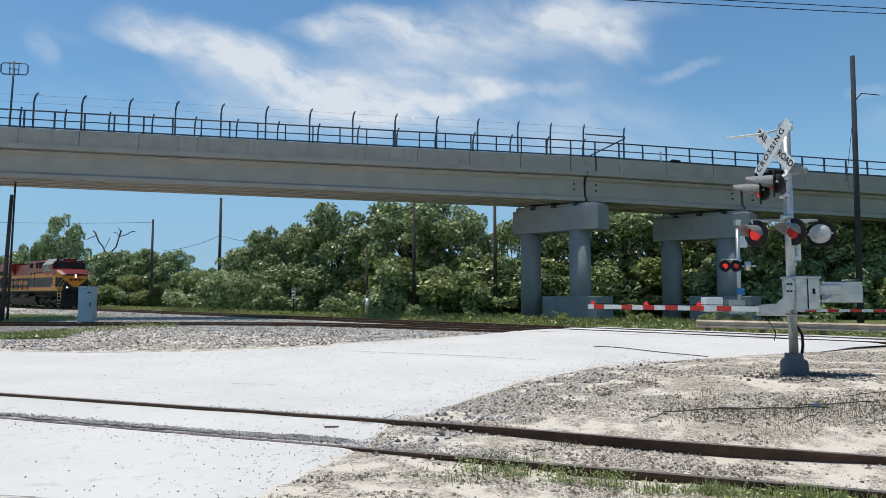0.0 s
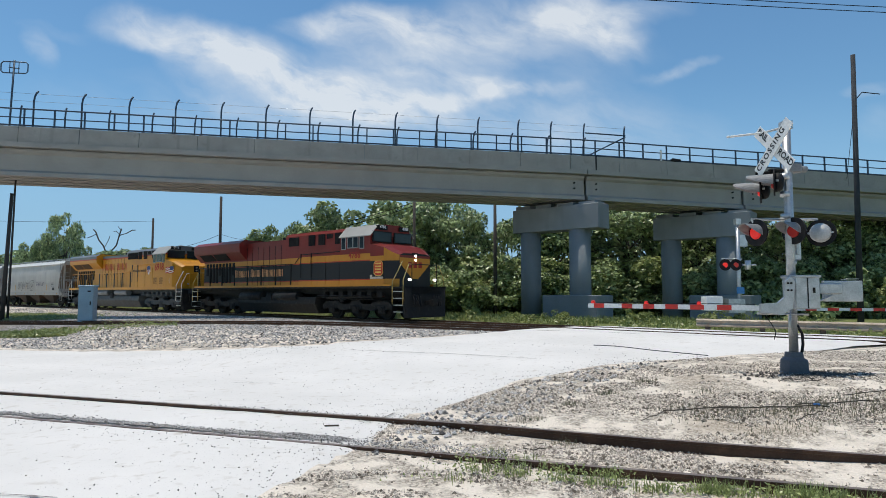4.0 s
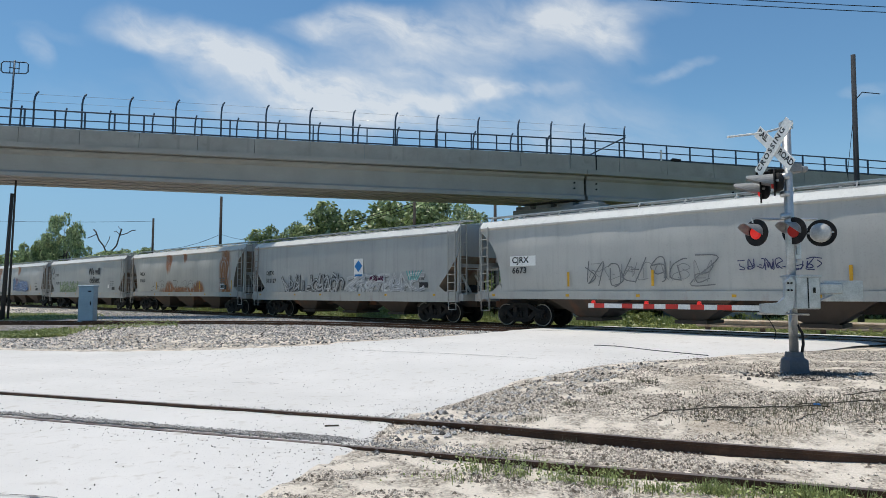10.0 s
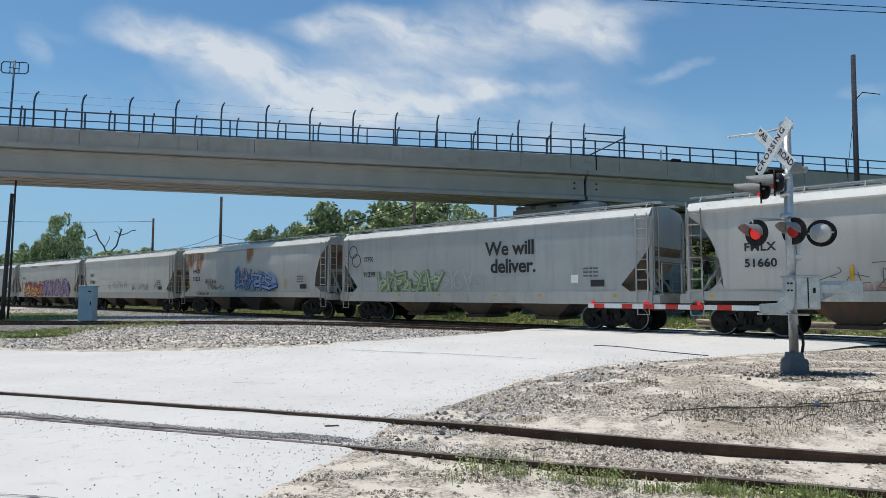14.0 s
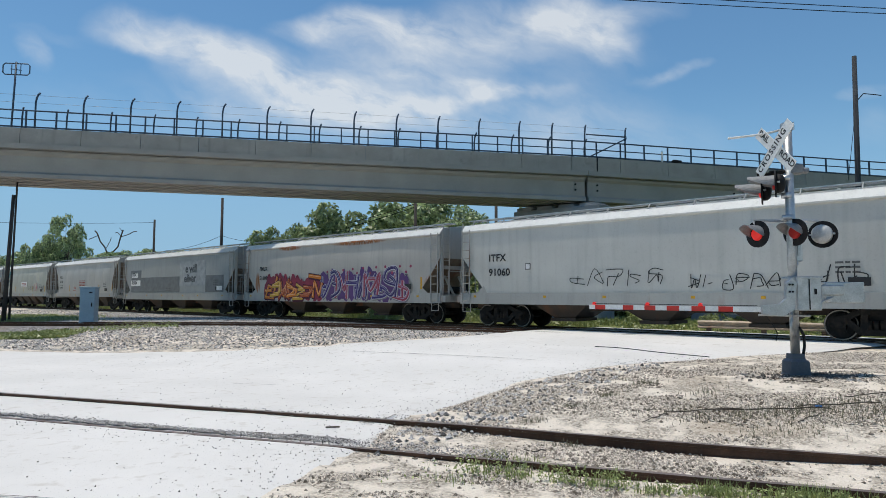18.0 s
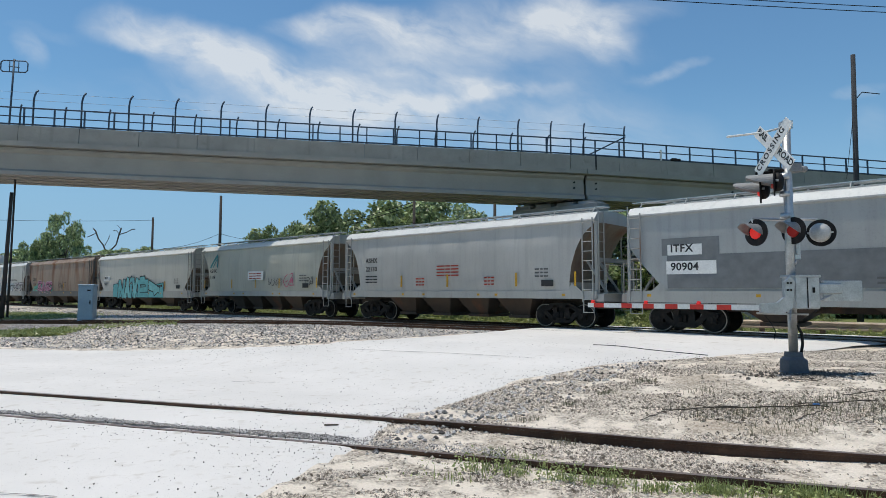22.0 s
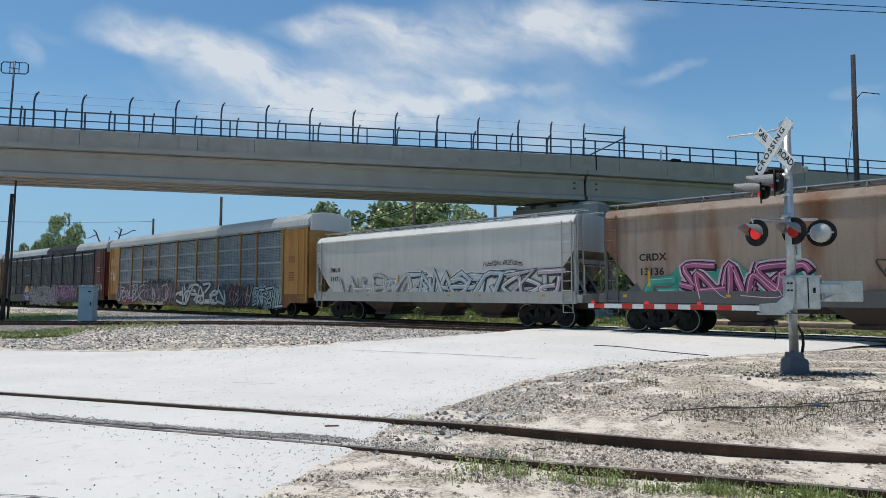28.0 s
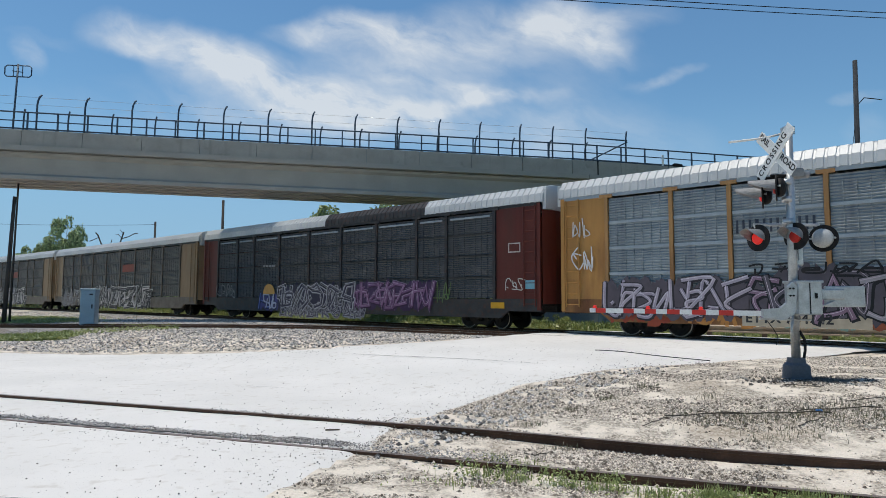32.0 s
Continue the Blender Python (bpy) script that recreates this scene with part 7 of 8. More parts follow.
def kcs_loco():
    bands = [(2.0, 2), (2.06, 3), (2.98, 1), (3.03, 3), (3.36, 2), (9.0, 0)]
    root = loco("red, yellow and black diesel freight locomotive with lit headlights", -11.5, -5.4, -0.9, 0.9, 4.5, 6.85, 8.55, 9.3, (-5.5, 2.4), [kcs_red, kcs_black, kcs_yellow, kcs_stripe], bands,
                ([kcs_yellow, chassis], [(1.69, 1), (9, 0)]), silver_roof, chassis, chassis, chassis, steel_black, flat_paint((0.5, 0.38, 0.14)), (-8.6, 5.4))
    y = -1.06
    letters = flat_paint((0.75, 0.36, 0.16))
    x = -6.62
    for word in (6, 4, 8):
        for i in range(word):
            for dx in (0.0, 0.15):
                bars(root, "name_bar", x + dx, 2.34, 0.42 if i else 0.48, [0.075], -1.055, letters)
            x += 0.277
        x += 0.17
    write("road_number", "4786", 0.46, flat_paint((0.33, 0.03, 0.02)), root, 5.2, -1.512, 3.06)
    for s in (-1, 1):
        write("board_number", "4786", 0.22, white_paint, root, 7.03, -1.02 if s < 0 else 0.6, 4.61, 90)
    bm = bmesh.new()
    pts = [(0.12, 0), (0.5, 0), (0.62, 0.12), (0.62, 0.6), (0.5, 0.72), (0.12, 0.72), (0, 0.6), (0, 0.12)]
    bm.faces.new([bm.verts.new((7.12 + a * 1.1, -1.505, 2.2 + b * 1.05)) for a, b in pts])
    part("emblem", bm, flat_paint((0.7, 0.4, 0.1)), root, "yellow bordered red octagon emblem")
    bm = bmesh.new()
    bm.faces.new([bm.verts.new((7.16 + a * 0.98, -1.509, 2.245 + b * 0.93)) for a, b in pts])
    part("emblem_field", bm, flat_paint((0.5, 0.04, 0.02)), root)
    for i in range(4):
        bars(root, "emblem_bar", 7.25, 2.34 + i * 0.145, 0.08, [0.1, 0.3], -1.513, flat_paint((0.75, 0.5, 0.12)), 0.02)
    plate(root, "notice_plate", 7.0, 7.8, 2.06, 2.16, -1.5, flat_paint((0.5, 0.44, 0.36)))
    plate(root, "notice_plate", 6.85, 7.02, 2.06, 2.26, -1.505, flat_paint((0.5, 0.44, 0.36)))
    bm = bmesh.new()
    prism(bm, [(-1.08, 3.1), (1.08, 3.1), (1.08, 2.82), (0.2, 2.05), (-0.2, 2.05), (-1.08, 2.82)], "x", 8.55, 8.565)
    part("nose_chevron", bm, kcs_yellow, root, "yellow chevron on the nose")
    bm = bmesh.new()
    prism(bm, [(-1.08, 3.22), (1.08, 3.22), (1.08, 3.1), (-1.08, 3.1)], "x", 8.55, 8.562)
    part("nose_band", bm, kcs_red, root)
    for i in range(3):
        part("nose_bar", boxes((8.565, 8.57, -0.5 + i * 0.36, -0.24 + i * 0.36, 2.6, 2.9)), flat_paint((0.3, 0.03, 0.02)), root)
    return root


def up_loco():
    bands = [(4.2, 0), (4.3, 2), (9.0, 1)]
    root = loco("golden yellow and grey diesel freight locomotive", -11.35, -4.95, 0.25, 2.0, 5.65, 7.7, 9.4, 10.25, (-5.0, 3.4), [up_yellow, up_grey, up_red], bands,
                ([up_yellow], [(9, 0)]), silver_roof, chassis_grey, surface("tank_grey", (0.24, 0.25, 0.26), 0.5, 0.3), chassis_grey, up_yellow, white_paint, (-8.4, 6.5), vent=2.1, screen=surface("brown_screen", (0.09, 0.05, 0.025), 0.7), lamps=surface("unlit_lamp_glass", (0.3, 0.3, 0.28), 0.15))
    red = flat_paint((0.45, 0.03, 0.02))
    x = -4.8
    for word in (5, 7):
        for i in range(word):
            for dx in (0.0, 0.24):
                bars(root, "name_bar", x + dx, 3.25, 0.56, [0.09], -1.055, red)
            x += 0.51
        x += 0.4
    bars(root, "slogan_bar", 2.35, 2.98, 0.16, [0.05] * 14 + [0] + [0.05] * 12, -1.512, black_letter, 0.035)
    write("road_number", "6918", 0.72, red, root, 6.0, -1.512, 2.9)
    for s in (-1, 1):
        write("board_number", "6918", 0.22, white_paint, root, 7.88, -1.02 if s < 0 else 0.6, 4.61, 90)
    # waving flag of plain stripes and a blue field
    for i in range(7):
        bm = bmesh.new()
        n = 8
        lo = [bm.verts.new((7.76 + 1.08 * k / n, -1.5 + 0.075 * k / n, 2.78 + i * 0.065 + 0.035 * math.sin(k * 0.9))) for k in range(n + 1)]
        hi = [bm.verts.new((7.76 + 1.08 * k / n, -1.5 + 0.075 * k / n, 2.78 + i * 0.065 + 0.06 + 0.035 * math.sin(k * 0.9))) for k in range(n + 1)]
        for k in range(n):
            bm.faces.new((lo[k], lo[k + 1], hi[k + 1], hi[k]))
        part("flag_stripe", bm, flat_paint((0.5, 0.05, 0.04)) if i % 2 == 0 else white_paint, root, "", pose(0, -0.02, 0))
    bm = bmesh.new()
    bm.faces.new([bm.verts.new(p) for p in ((8.38, -1.48, 3.02), (8.84, -1.44, 3.02), (8.84, -1.44, 3.28), (8.38, -1.48, 3.28))])
    part("flag_field", bm, flat_paint((0.05, 0.08, 0.2)), root, "", pose(0, -0.03, 0))
    sh = [(0.0, 0.62), (0.0, 0.25), (0.27, 0.0), (0.54, 0.25), (0.54, 0.62), (0.27, 0.7)]
    bm = bmesh.new()
    bm.faces.new([bm.verts.new((4.75 + a, -1.507, 2.72 + b)) for a, b in sh])
    part("shield", bm, white_paint, root, "red white and blue shield")
    bm = bmesh.new()
    bm.faces.new([bm.verts.new((4.75 + a, -1.512, 2.72 + b)) for a, b in ((0.0, 0.4), (0.54, 0.4), (0.54, 0.62), (0.27, 0.7), (0.0, 0.62))])
    part("shield_top", bm, flat_paint((0.05, 0.08, 0.22)), root)
    for i in range(4):
        plate(root, "shield_stripe", 4.81 + i * 0.125, 4.86 + i * 0.125, 2.86, 3.1, -1.507, red)
    ochre_slat = flat_paint((0.2, 0.085, 0.01))
    for a in (5.72, 6.66):
        plate(root, "grille_door", a, a + 0.85, 1.85, 2.6, -1.505, up_yellow)
        for j in range(9):
            plate(root, "grille_slat", a + 0.14, a + 0.66, 2.02 + j * 0.055, 2.05 + j * 0.055, -1.512, ochre_slat)
    plate(root, "placard", 8.0, 8.3, 2.05, 2.4, -1.47, white_paint)
    return root


# ---- auto carriers ----
rack_yellow = car_paint("rack_yellow_paint", (0.40, 0.20, 0.055), 0.5, RUST, (0.55, 0.82))
post_ochre = car_paint("ochre_post_paint", (0.34, 0.185, 0.07), 0.55, RUST, (0.5, 0.8))
rack_sill = car_paint("rusty_sill_paint", (0.24, 0.115, 0.04), 0.6, (0.14, 0.05, 0.02), (0.42, 0.7), 0.7)
rack_brown = car_paint("rack_oxide_paint", (0.095, 0.018, 0.012), 0.55, (0.07, 0.03, 0.02), (0.55, 0.85))
rack_tan = car_paint("rack_tan_paint", (0.24, 0.165, 0.095), 0.55, RUST, (0.6, 0.85))
rack_roof = car_paint("rack_roof_zinc", (0.5, 0.51, 0.51), 0.4, grime=0.25)
panel_zinc = surface("zinc_side_panel", (0.24, 0.28, 0.30), 0.5, 0.25, 0.2, 0.9, 30, 0.12, streak=((0.15, 0.17, 0.19), (3, 3, 0.3), (0.5, 0.8)))
panel_dull = surface("dull_side_panel", (0.075, 0.08, 0.085), 0.5, 0.2, 0.25, 0.9, 30, 0.12, streak=((0.06, 0.06, 0.06), (3, 3, 0.3), (0.5, 0.8)))
panel_mid = surface("weathered_side_panel", (0.13, 0.135, 0.13), 0.55, 0.2, 0.25, 0.9, 30, 0.12, streak=((0.10, 0.09, 0.08), (3, 3, 0.3), (0.5, 0.8)))
strip_zinc = surface("zinc_strip", (0.32, 0.36, 0.39), 0.5, 0.3, 0.12, 3, 40, 0.08)
# dark paint of posts and sill, also the bridge's shadow on one roof
post_dark = surface("dark_post_and_shadow_paint", (0.04, 0.04, 0.042), 0.6, 0.1, 0.3, 2, 30, 0.1, dirt=(0.07, 0.035, 0.025), dirt_at=(0.5, 0.8))
post_taupe = surface("taupe_post_paint", (0.15, 0.13, 0.11), 0.6, 0.1, 0.3, 2, 30, 0.1)
strip_dull = surface("dull_strip", (0.035, 0.035, 0.036), 0.5, 0.2, 0.2, 3, 40, 0.08)
panel_cache = {}


def ribbed_panel(w, h, mat):
    key = (round(w, 2), round(h, 2), mat.name)
    if key not in panel_cache:
        bm = bmesh.new()
        n = int(h / 0.085)
        k = max(2, int(w / 0.3))
        cols = [(0.0, 0.0)]
        for i in range(1, k):
            x = w * i / k
            cols += [(x - 0.012, 0.0), (x - 0.008, 0.022), (x + 0.008, 0.022), (x + 0.012, 0.0)]
        cols.append((w, 0.0))
        vs = [[bm.verts.new((x, -(0.0 if i % 2 else 0.028) - e, h * i / (2 * n))) for x, e in cols] for i in range(2 * n + 1)]
        for a, b in zip(vs, vs[1:]):
            for q in range(len(cols) - 1):
                bm.faces.new((a[q], a[q + 1], b[q + 1], b[q]))
        panel_cache[key] = finish(bm, mat)
    return panel_cache[key]


RACKS = [("tall auto carrier with zinc side panels, ochre posts and graffiti", panel_zinc, strip_zinc, rack_yellow),
         ("tall auto carrier with dark panels, oxide red ends and graffiti", panel_dull, strip_dull, rack_brown),
         ("tall auto carrier with dull panels and rusty tan posts", panel_mid, strip_dull, rack_tan),
         ("tall auto carrier with dull zinc panels", panel_mid, strip_dull, rack_tan)]


def autorack(k, lb):
    label, panel, strip, end = RACKS[k]
    root = thing("autorack", pose(0, 0, 0), label, "train car", "auto carriers of the train")
    half = lb / 2
    # underframe and low side sill
    part("centre_sill", boxes((-half, half, -0.4, 0.4, 0.75, 1.05)), steel_dark, root)
    part("floor", boxes((-half + 0.1, half - 0.1, -1.4, 1.4, 1.02, 1.1)), steel_dark, root)
    for s in (-1, 1):
        bm = bmesh.new()
        prism(bm, [(-half + 0.05, 0.8), (-11.9, 0.8), (-11.5, 0.5), (11.5, 0.5), (11.9, 0.8), (half - 0.05, 0.8), (half - 0.05, 1.3), (-half + 0.05, 1.3)], "y", s * 1.5 - 0.05, s * 1.5 + 0.05)
        part("side_sill", bm, rack_sill if k == 0 else post_dark if k == 1 else post_taupe, root)
        part("top_rail", boxes((-half + 0.05, half - 0.05, s * 1.5 - 0.05, s * 1.5 + 0.05, 5.06, 5.19)), strip, root)
    posts = [-11.6, -9.2, -7.3, -4.58, -1.72, 1.07, 3.82, 6.62, 8.48, 11.18]
    for s in (-1, 1):
        for j, x in enumerate(posts):
            paint = post_dark if k == 1 else post_taupe if k > 1 else post_ochre
            part("post", boxes((x - 0.065, x + 0.065, s * 1.53 - 0.06, s * 1.53 + 0.06, 1.28, 5.02), (x - 0.25, x + 0.25, s * 1.53 - 0.07, s * 1.53 + 0.07, 5.02, 5.14)), paint, root)
        for a, b in zip(posts, posts[1:]):
            x, w = a + 0.085, b - a - 0.17
            for r in range(4):
                z = 1.34 + r * 0.932
                put("side_panel", ribbed_panel(w, 0.842, panel), root, "", pose(x if s < 0 else x + w, s * 1.5, z, 0, 0, 0 if s < 0 else 180))
            for r in range(3):
                z = 2.182 + r * 0.932
                part("panel_joint", boxes((x, x + w, s * 1.53 - 0.02, s * 1.53 + 0.02, z, z + (0.1 if k != 1 else 0.06))), strip, root)
            if k == 1 and s < 0:
                part("top_strip", boxes((x + 0.15, x + w - 0.15, -1.56, -1.54, 4.78, 4.86)), strip_zinc, root)
        # solid end bays
        for e in (-1, 1):
            a, b = sorted((e * (half - 0.05), posts[-1] + 0.1 if e > 0 else posts[0] - 0.1))
            part("end_panel", boxes((a, b, s * 1.5 - 0.03, s * 1.5 + 0.03, 1.28, 5.08)), end, root)
            part("end_post", boxes((min(e * (half - 0.05), e * (half - 0.2)), max(e * (half - 0.05), e * (half - 0.2)), s * 1.53 - 0.05, s * 1.53 + 0.05, 0.85, 5.14)), end, root)
            ladder(root, e * (half - 0.55), s * 1.6, 1.0, 5.08, 0.55, end, True, 0.42)
    # end doors
    for e in (-1, 1):
        for s in (-1, 1):
            bm = bmesh.new()
            a = [(e * (half - 0.02), s * 0.02), (e * (half + 0.22), s * 0.02), (e * (half + 0.2), s * 0.8), (e * (half - 0.02), s * 1.46)]
            prism(bm, a, "z", 1.1, 4.88)
            part("end_door", bm, end, root)
        part("end_cap", boxes((min(e * half, e * (half + 0.16)), max(e * half, e * (half + 0.16)), -1.44, 1.44, 4.9, 5.7)), rack_roof, root)
        put("coupler", COUPLER, root, "", pose(e * (half - 0.1), 0, 0.88, 0, 0, 0 if e > 0 else 180))
        add_truck(root, e * (half - 3.4))
    # arched corrugated roof
    rings = []
    m = int(lb / 0.3)
    for i in range(m + 1):
        x = -half - 0.05 + (lb + 0.1) * i / m
        for e, d in ((0.0, 0.0), (0.02, 0.024), (0.22, 0.024), (0.24, 0.0)):
            if x + e > half + 0.05:
                break
            rings.append([(x + e, y * (1 + d * 0.5), z + d) for y, z in ((-1.56, 5.17), (-1.52, 5.5), (-1.25, 5.82), (-0.7, 5.94), (0, 5.98), (0.7, 5.94), (1.25, 5.82), (1.52, 5.5), (1.56, 5.17))])
    bm = bmesh.new()
    # a stretch of the second car's roof is coloured dark for the bridge's shadow
    for f in loft(bm, rings):
        f.material_index = 1 if k == 1 and -0.2 < f.calc_center_median().x < 7.1 else 0
    for e in bm.edges:
        if len(e.link_faces) == 2 and e.calc_face_angle() > 0.3:
            e.smooth = False
    part("roof", bm, [rack_roof, post_dark], root)
    return root


# ---- markings and graffiti of each hopper ----
mark = flat_paint((0.03, 0.03, 0.032))
faint = flat_paint((0.12, 0.12, 0.12))
yellow_mark = flat_paint((0.55, 0.30, 0.02))
red_mark = flat_paint((0.35, 0.05, 0.03))


def marks(root, code, number, x, z, y, size=0.36, gap=0.47, col=None):
    write("car_code", code, size, col or mark, root, x, y, z, 0, 1.05)
    write("car_number", number, size, col or mark, root, x, y, z - gap, 0, 1.05)


def small_print(root, x, z, y, rows=3, wide=0.8, col=None):
    for k in range(rows):
        bars(root, "small_print", x, z - 0.14 * k, 0.06, [wide * 0.3, wide * 0.18, wide * 0.28], y, col or faint, 0.04)


def conspicuity(root, half, y, xs):
    for x in xs:
        plate(root, "yellow_mark", x, x + 0.14, 1.22, 1.31, -1.6, yellow_mark)


def uprights(root, y, xs):
    for x in xs:
        plate(root, "yellow_stripe", x, x + 0.09, 1.6, 2.15, y, yellow_mark)


def block_letters(root, y):
    """Turquoise block letters with black outlines on a sprayed band across the sill."""
    teal, pale, ink = flat_paint((0.12, 0.40, 0.44)), flat_paint((0.17, 0.47, 0.5)), flat_paint((0.012, 0.018, 0.022))
    y = min(y, -1.6)
    for grow, col, lift in ((0.045, ink, 0.002), (0.0, teal, 0.004)):
        bm = bmesh.new()
        for ring in ([(-4.76, 0.95), (4.0, 0.95), (4.0, 1.4), (-4.76, 1.4)], [(-4.76, 1.4), (-3.9, 1.4), (-3.95, 2.02), (-4.76, 1.93)], [(2.4, 1.4), (4.0, 1.4), (3.97, 2.02), (2.75, 1.9)]):
            c = sum((Vector(p) for p in ring), Vector((0, 0))) / 4
            bm.faces.new([bm.verts.new((p + math.copysign(grow, p - c.x), y - lift - 0.0001 * abs(c.x), q + math.copysign(grow, q - c.y))) for p, q in ring])
        part("graffiti_band", bm, col, root)
    letters = [[[(-3.7, 0.98), (-3.52, 2.2)], [(-3.6, 2.15), (-2.85, 1.0)], [(-2.88, 1.0), (-2.66, 2.25)]],
               [[(-2.48, 0.98), (-2.0, 2.38)], [(-2.05, 2.35), (-1.78, 1.02)], [(-2.3, 1.42), (-1.85, 1.42)]],
               [[(-1.5, 0.98), (-1.4, 1.85)], [(-1.53, 2.22), (-1.33, 2.36)]],
               [[(-1.05, 2.35), (-0.72, 1.0)], [(-0.78, 1.02), (-0.36, 2.32)]],
               [[(-0.15, 2.12), (1.42, 2.12)], [(1.3, 2.1), (1.34, 1.52)], [(1.4, 1.56), (-0.05, 1.5)], [(-0.02, 2.2), (0.02, 1.2)], [(-0.12, 1.12), (1.5, 1.12)], [(0.25, 2.34), (0.86, 2.36)]],
               [[(1.72, 2.02), (3.3, 1.52)], [(1.75, 1.72), (2.5, 1.56)], [(3.2, 1.58), (2.6, 1.3)]]]
    for i, strokes in enumerate(letters):
        letter = None
        for name, col, wide, lift in (("graffiti_fill", pale if i % 2 else teal, 0.29, 0.009), ("graffiti_outline", ink, 0.41, 0.007)):
            bm = bmesh.new()
            for k, st in enumerate(strokes):
                flared(bm, st, wide, y - lift - 0.0002 * k)
            ob = part(name, bm, col, letter or root)
            letter = letter or ob
    plate(root, "graffiti_sign", 0.2, 1.1, 1.72, 1.9, y - 0.012, ink)
    bars(root, "graffiti_bar", 0.3, 1.77, 0.08, [0.2, 0.3, 0.12], y - 0.02, pale, 0.05)
    bars(root, "graffiti_bar", 3.1, 1.72, 0.16, [0.2, 0.15, 0.25], y - 0.012, ink, 0.06)


def decorate(k, root, lb):
    y = (-1.66, -1.56, -1.65, -1.56, -1.65, -1.56, -1.60, -1.56, -1.63, -1.63, -1.56, -1.58, -1.56)[k]
    half = lb / 2
    conspicuity(root, half, y, [-half + 0.7, -half + 4.2, -1.6, 1.6, half - 4.6, half - 1.4])
    small_print(root, half - 2.6, 2.25, y, 3, 0.7)
    part("barcode_plate", boxes((half - 2.3, half - 1.75, y - 0.004, y, 1.6, 1.85)), mark, root)
    if k == 0:
        plate(root, "number_plate", -6.95, -5.72, 2.44, 2.84, y, white_paint)
        marks(root, "CJRX", "6673", -6.85, 2.5, y - 0.01, 0.34, 0.42)
        tag(root, 1, -3.6, 1.2, 1.6, 2.55, y, (0.16, 0.16, 0.16), 0.04, 0.8)
        tag(root, 2, -3.4, 1.0, 1.75, 2.4, y - 0.003, (0.22, 0.22, 0.22), 0.025, 0.6)
        tag(root, 3, 1.8, 4.2, 2.05, 2.4, y, (0.05, 0.05, 0.12), 0.03, 0.26)
        uprights(root, y, [-4.3, -1.0, 4.8])
    elif k == 1:
        marks(root, "DJTX", "515127", -6.8, 2.35, y, 0.32, 0.45)
        plate(root, "emblem_plate", 1.2, 1.88, 2.1, 3.1, y, white_paint)
        bm = bmesh.new()
        bm.faces.new([bm.verts.new(p) for p in ((1.54, y - 0.01, 2.42), (1.84, y - 0.01, 2.72), (1.54, y - 0.01, 3.02), (1.24, y - 0.01, 2.72))])
        part("emblem", bm, flat_paint((0.02, 0.16, 0.42)), root, "blue diamond emblem")
        bars(root, "emblem_bar", 1.26, 2.2, 0.1, [0.56], y - 0.01, flat_paint((0.02, 0.16, 0.42)))
        graffiti(root, 4, -5.0, 0.4, 1.3, 2.45, y, [(0.30, 0.31, 0.31), (0.24, 0.25, 0.25)], (0.06, 0.06, 0.065), None, 0.75, None, 0.03, 0.2)
        graffiti(root, 5, 0.6, 6.0, 1.3, 2.3, y, [(0.40, 0.41, 0.41), (0.34, 0.35, 0.36)], (0.52, 0.53, 0.53), None, 0.9, None, 0.025, 0.2)
        tag(root, 6, 2.4, 3.4, 1.95, 2.2, y - 0.02, (0.09, 0.02, 0.06), 0.04, 0.2)
        for j in range(6):
            bm = bmesh.new()
            ribbon(bm, [(5.2 + j * 0.09, 1.95), (5.0 + j * 0.2, 2.4)], 0.05, y - 0.014)
            part("graffiti_ray", bm, flat_paint((0.06, 0.36, 0.33)), root)
    elif k == 2:
        marks(root, "FMLX", "51660", -6.3, 2.6, y, 0.36, 0.5)
        tag(root, 7, -4.3, 2.6, 1.5, 2.2, y, (0.13, 0.12, 0.11), 0.025, 0.7)
        uprights(root, y, [-3.5, 2.9, 6.9])
        part("data_plate", boxes((5.6, 6.1, y - 0.006, y, 1.6, 1.95)), white_paint, root)
        for a in (5.66, 5.88):
            plate(root, "data_bar", a, a + 0.17, 1.66, 1.88, y - 0.008, mark)
    elif k == 3:
        write("slogan", "We will", 0.80, mark, root, 1.1, y, 2.78, 0, 0.97)
        write("slogan", "deliver.", 0.80, mark, root, 1.35, y, 2.05, 0, 0.97)
        marks(root, "ITFX", "91299", -6.7, 2.85, y, 0.34, 0.75)
        bm = bmesh.new()
        for cx, cz, r in ((-7.5, 3.45, 0.3), (-7.25, 3.0, 0.32)):
            ring = [(cx + r * math.cos(a * math.pi / 10), cz + r * math.sin(a * math.pi / 10)) for a in range(21)]
            ribbon(bm, ring, 0.05, y)
        part("doodle", bm, mark, root)
        graffiti(root, 8, -5.5, -1.6, 1.35, 2.4, y, [(0.27, 0.32, 0.24), (0.22, 0.27, 0.18)], (0.12, 0.2, 0.06), None, 0.8, None, 0.035, 0.2)
        tag(root, 9, -1.4, 1.0, 1.5, 2.3, y, (0.4, 0.42, 0.42), 0.06, 0.6)
        plate(root, "paper_placard", 5.2, 5.5, 1.75, 2.05, y, white_paint)
    elif k == 4:
        marks(root, "FMLX", "51535", -6.4, 2.62, y, 0.38, 0.52)
        tag(root, 10, -4.7, -3.3, 1.9, 2.25, y, (0.03, 0.03, 0.03), 0.035, 0.3)
        tag(root, 11, -4.0, -2.2, 1.55, 1.85, y, (0.03, 0.03, 0.03), 0.035, 0.28)
        tag(root, 12, -5.9, -4.3, 1.2, 1.45, -1.61, (0.03, 0.03, 0.03), 0.04, 0.25)
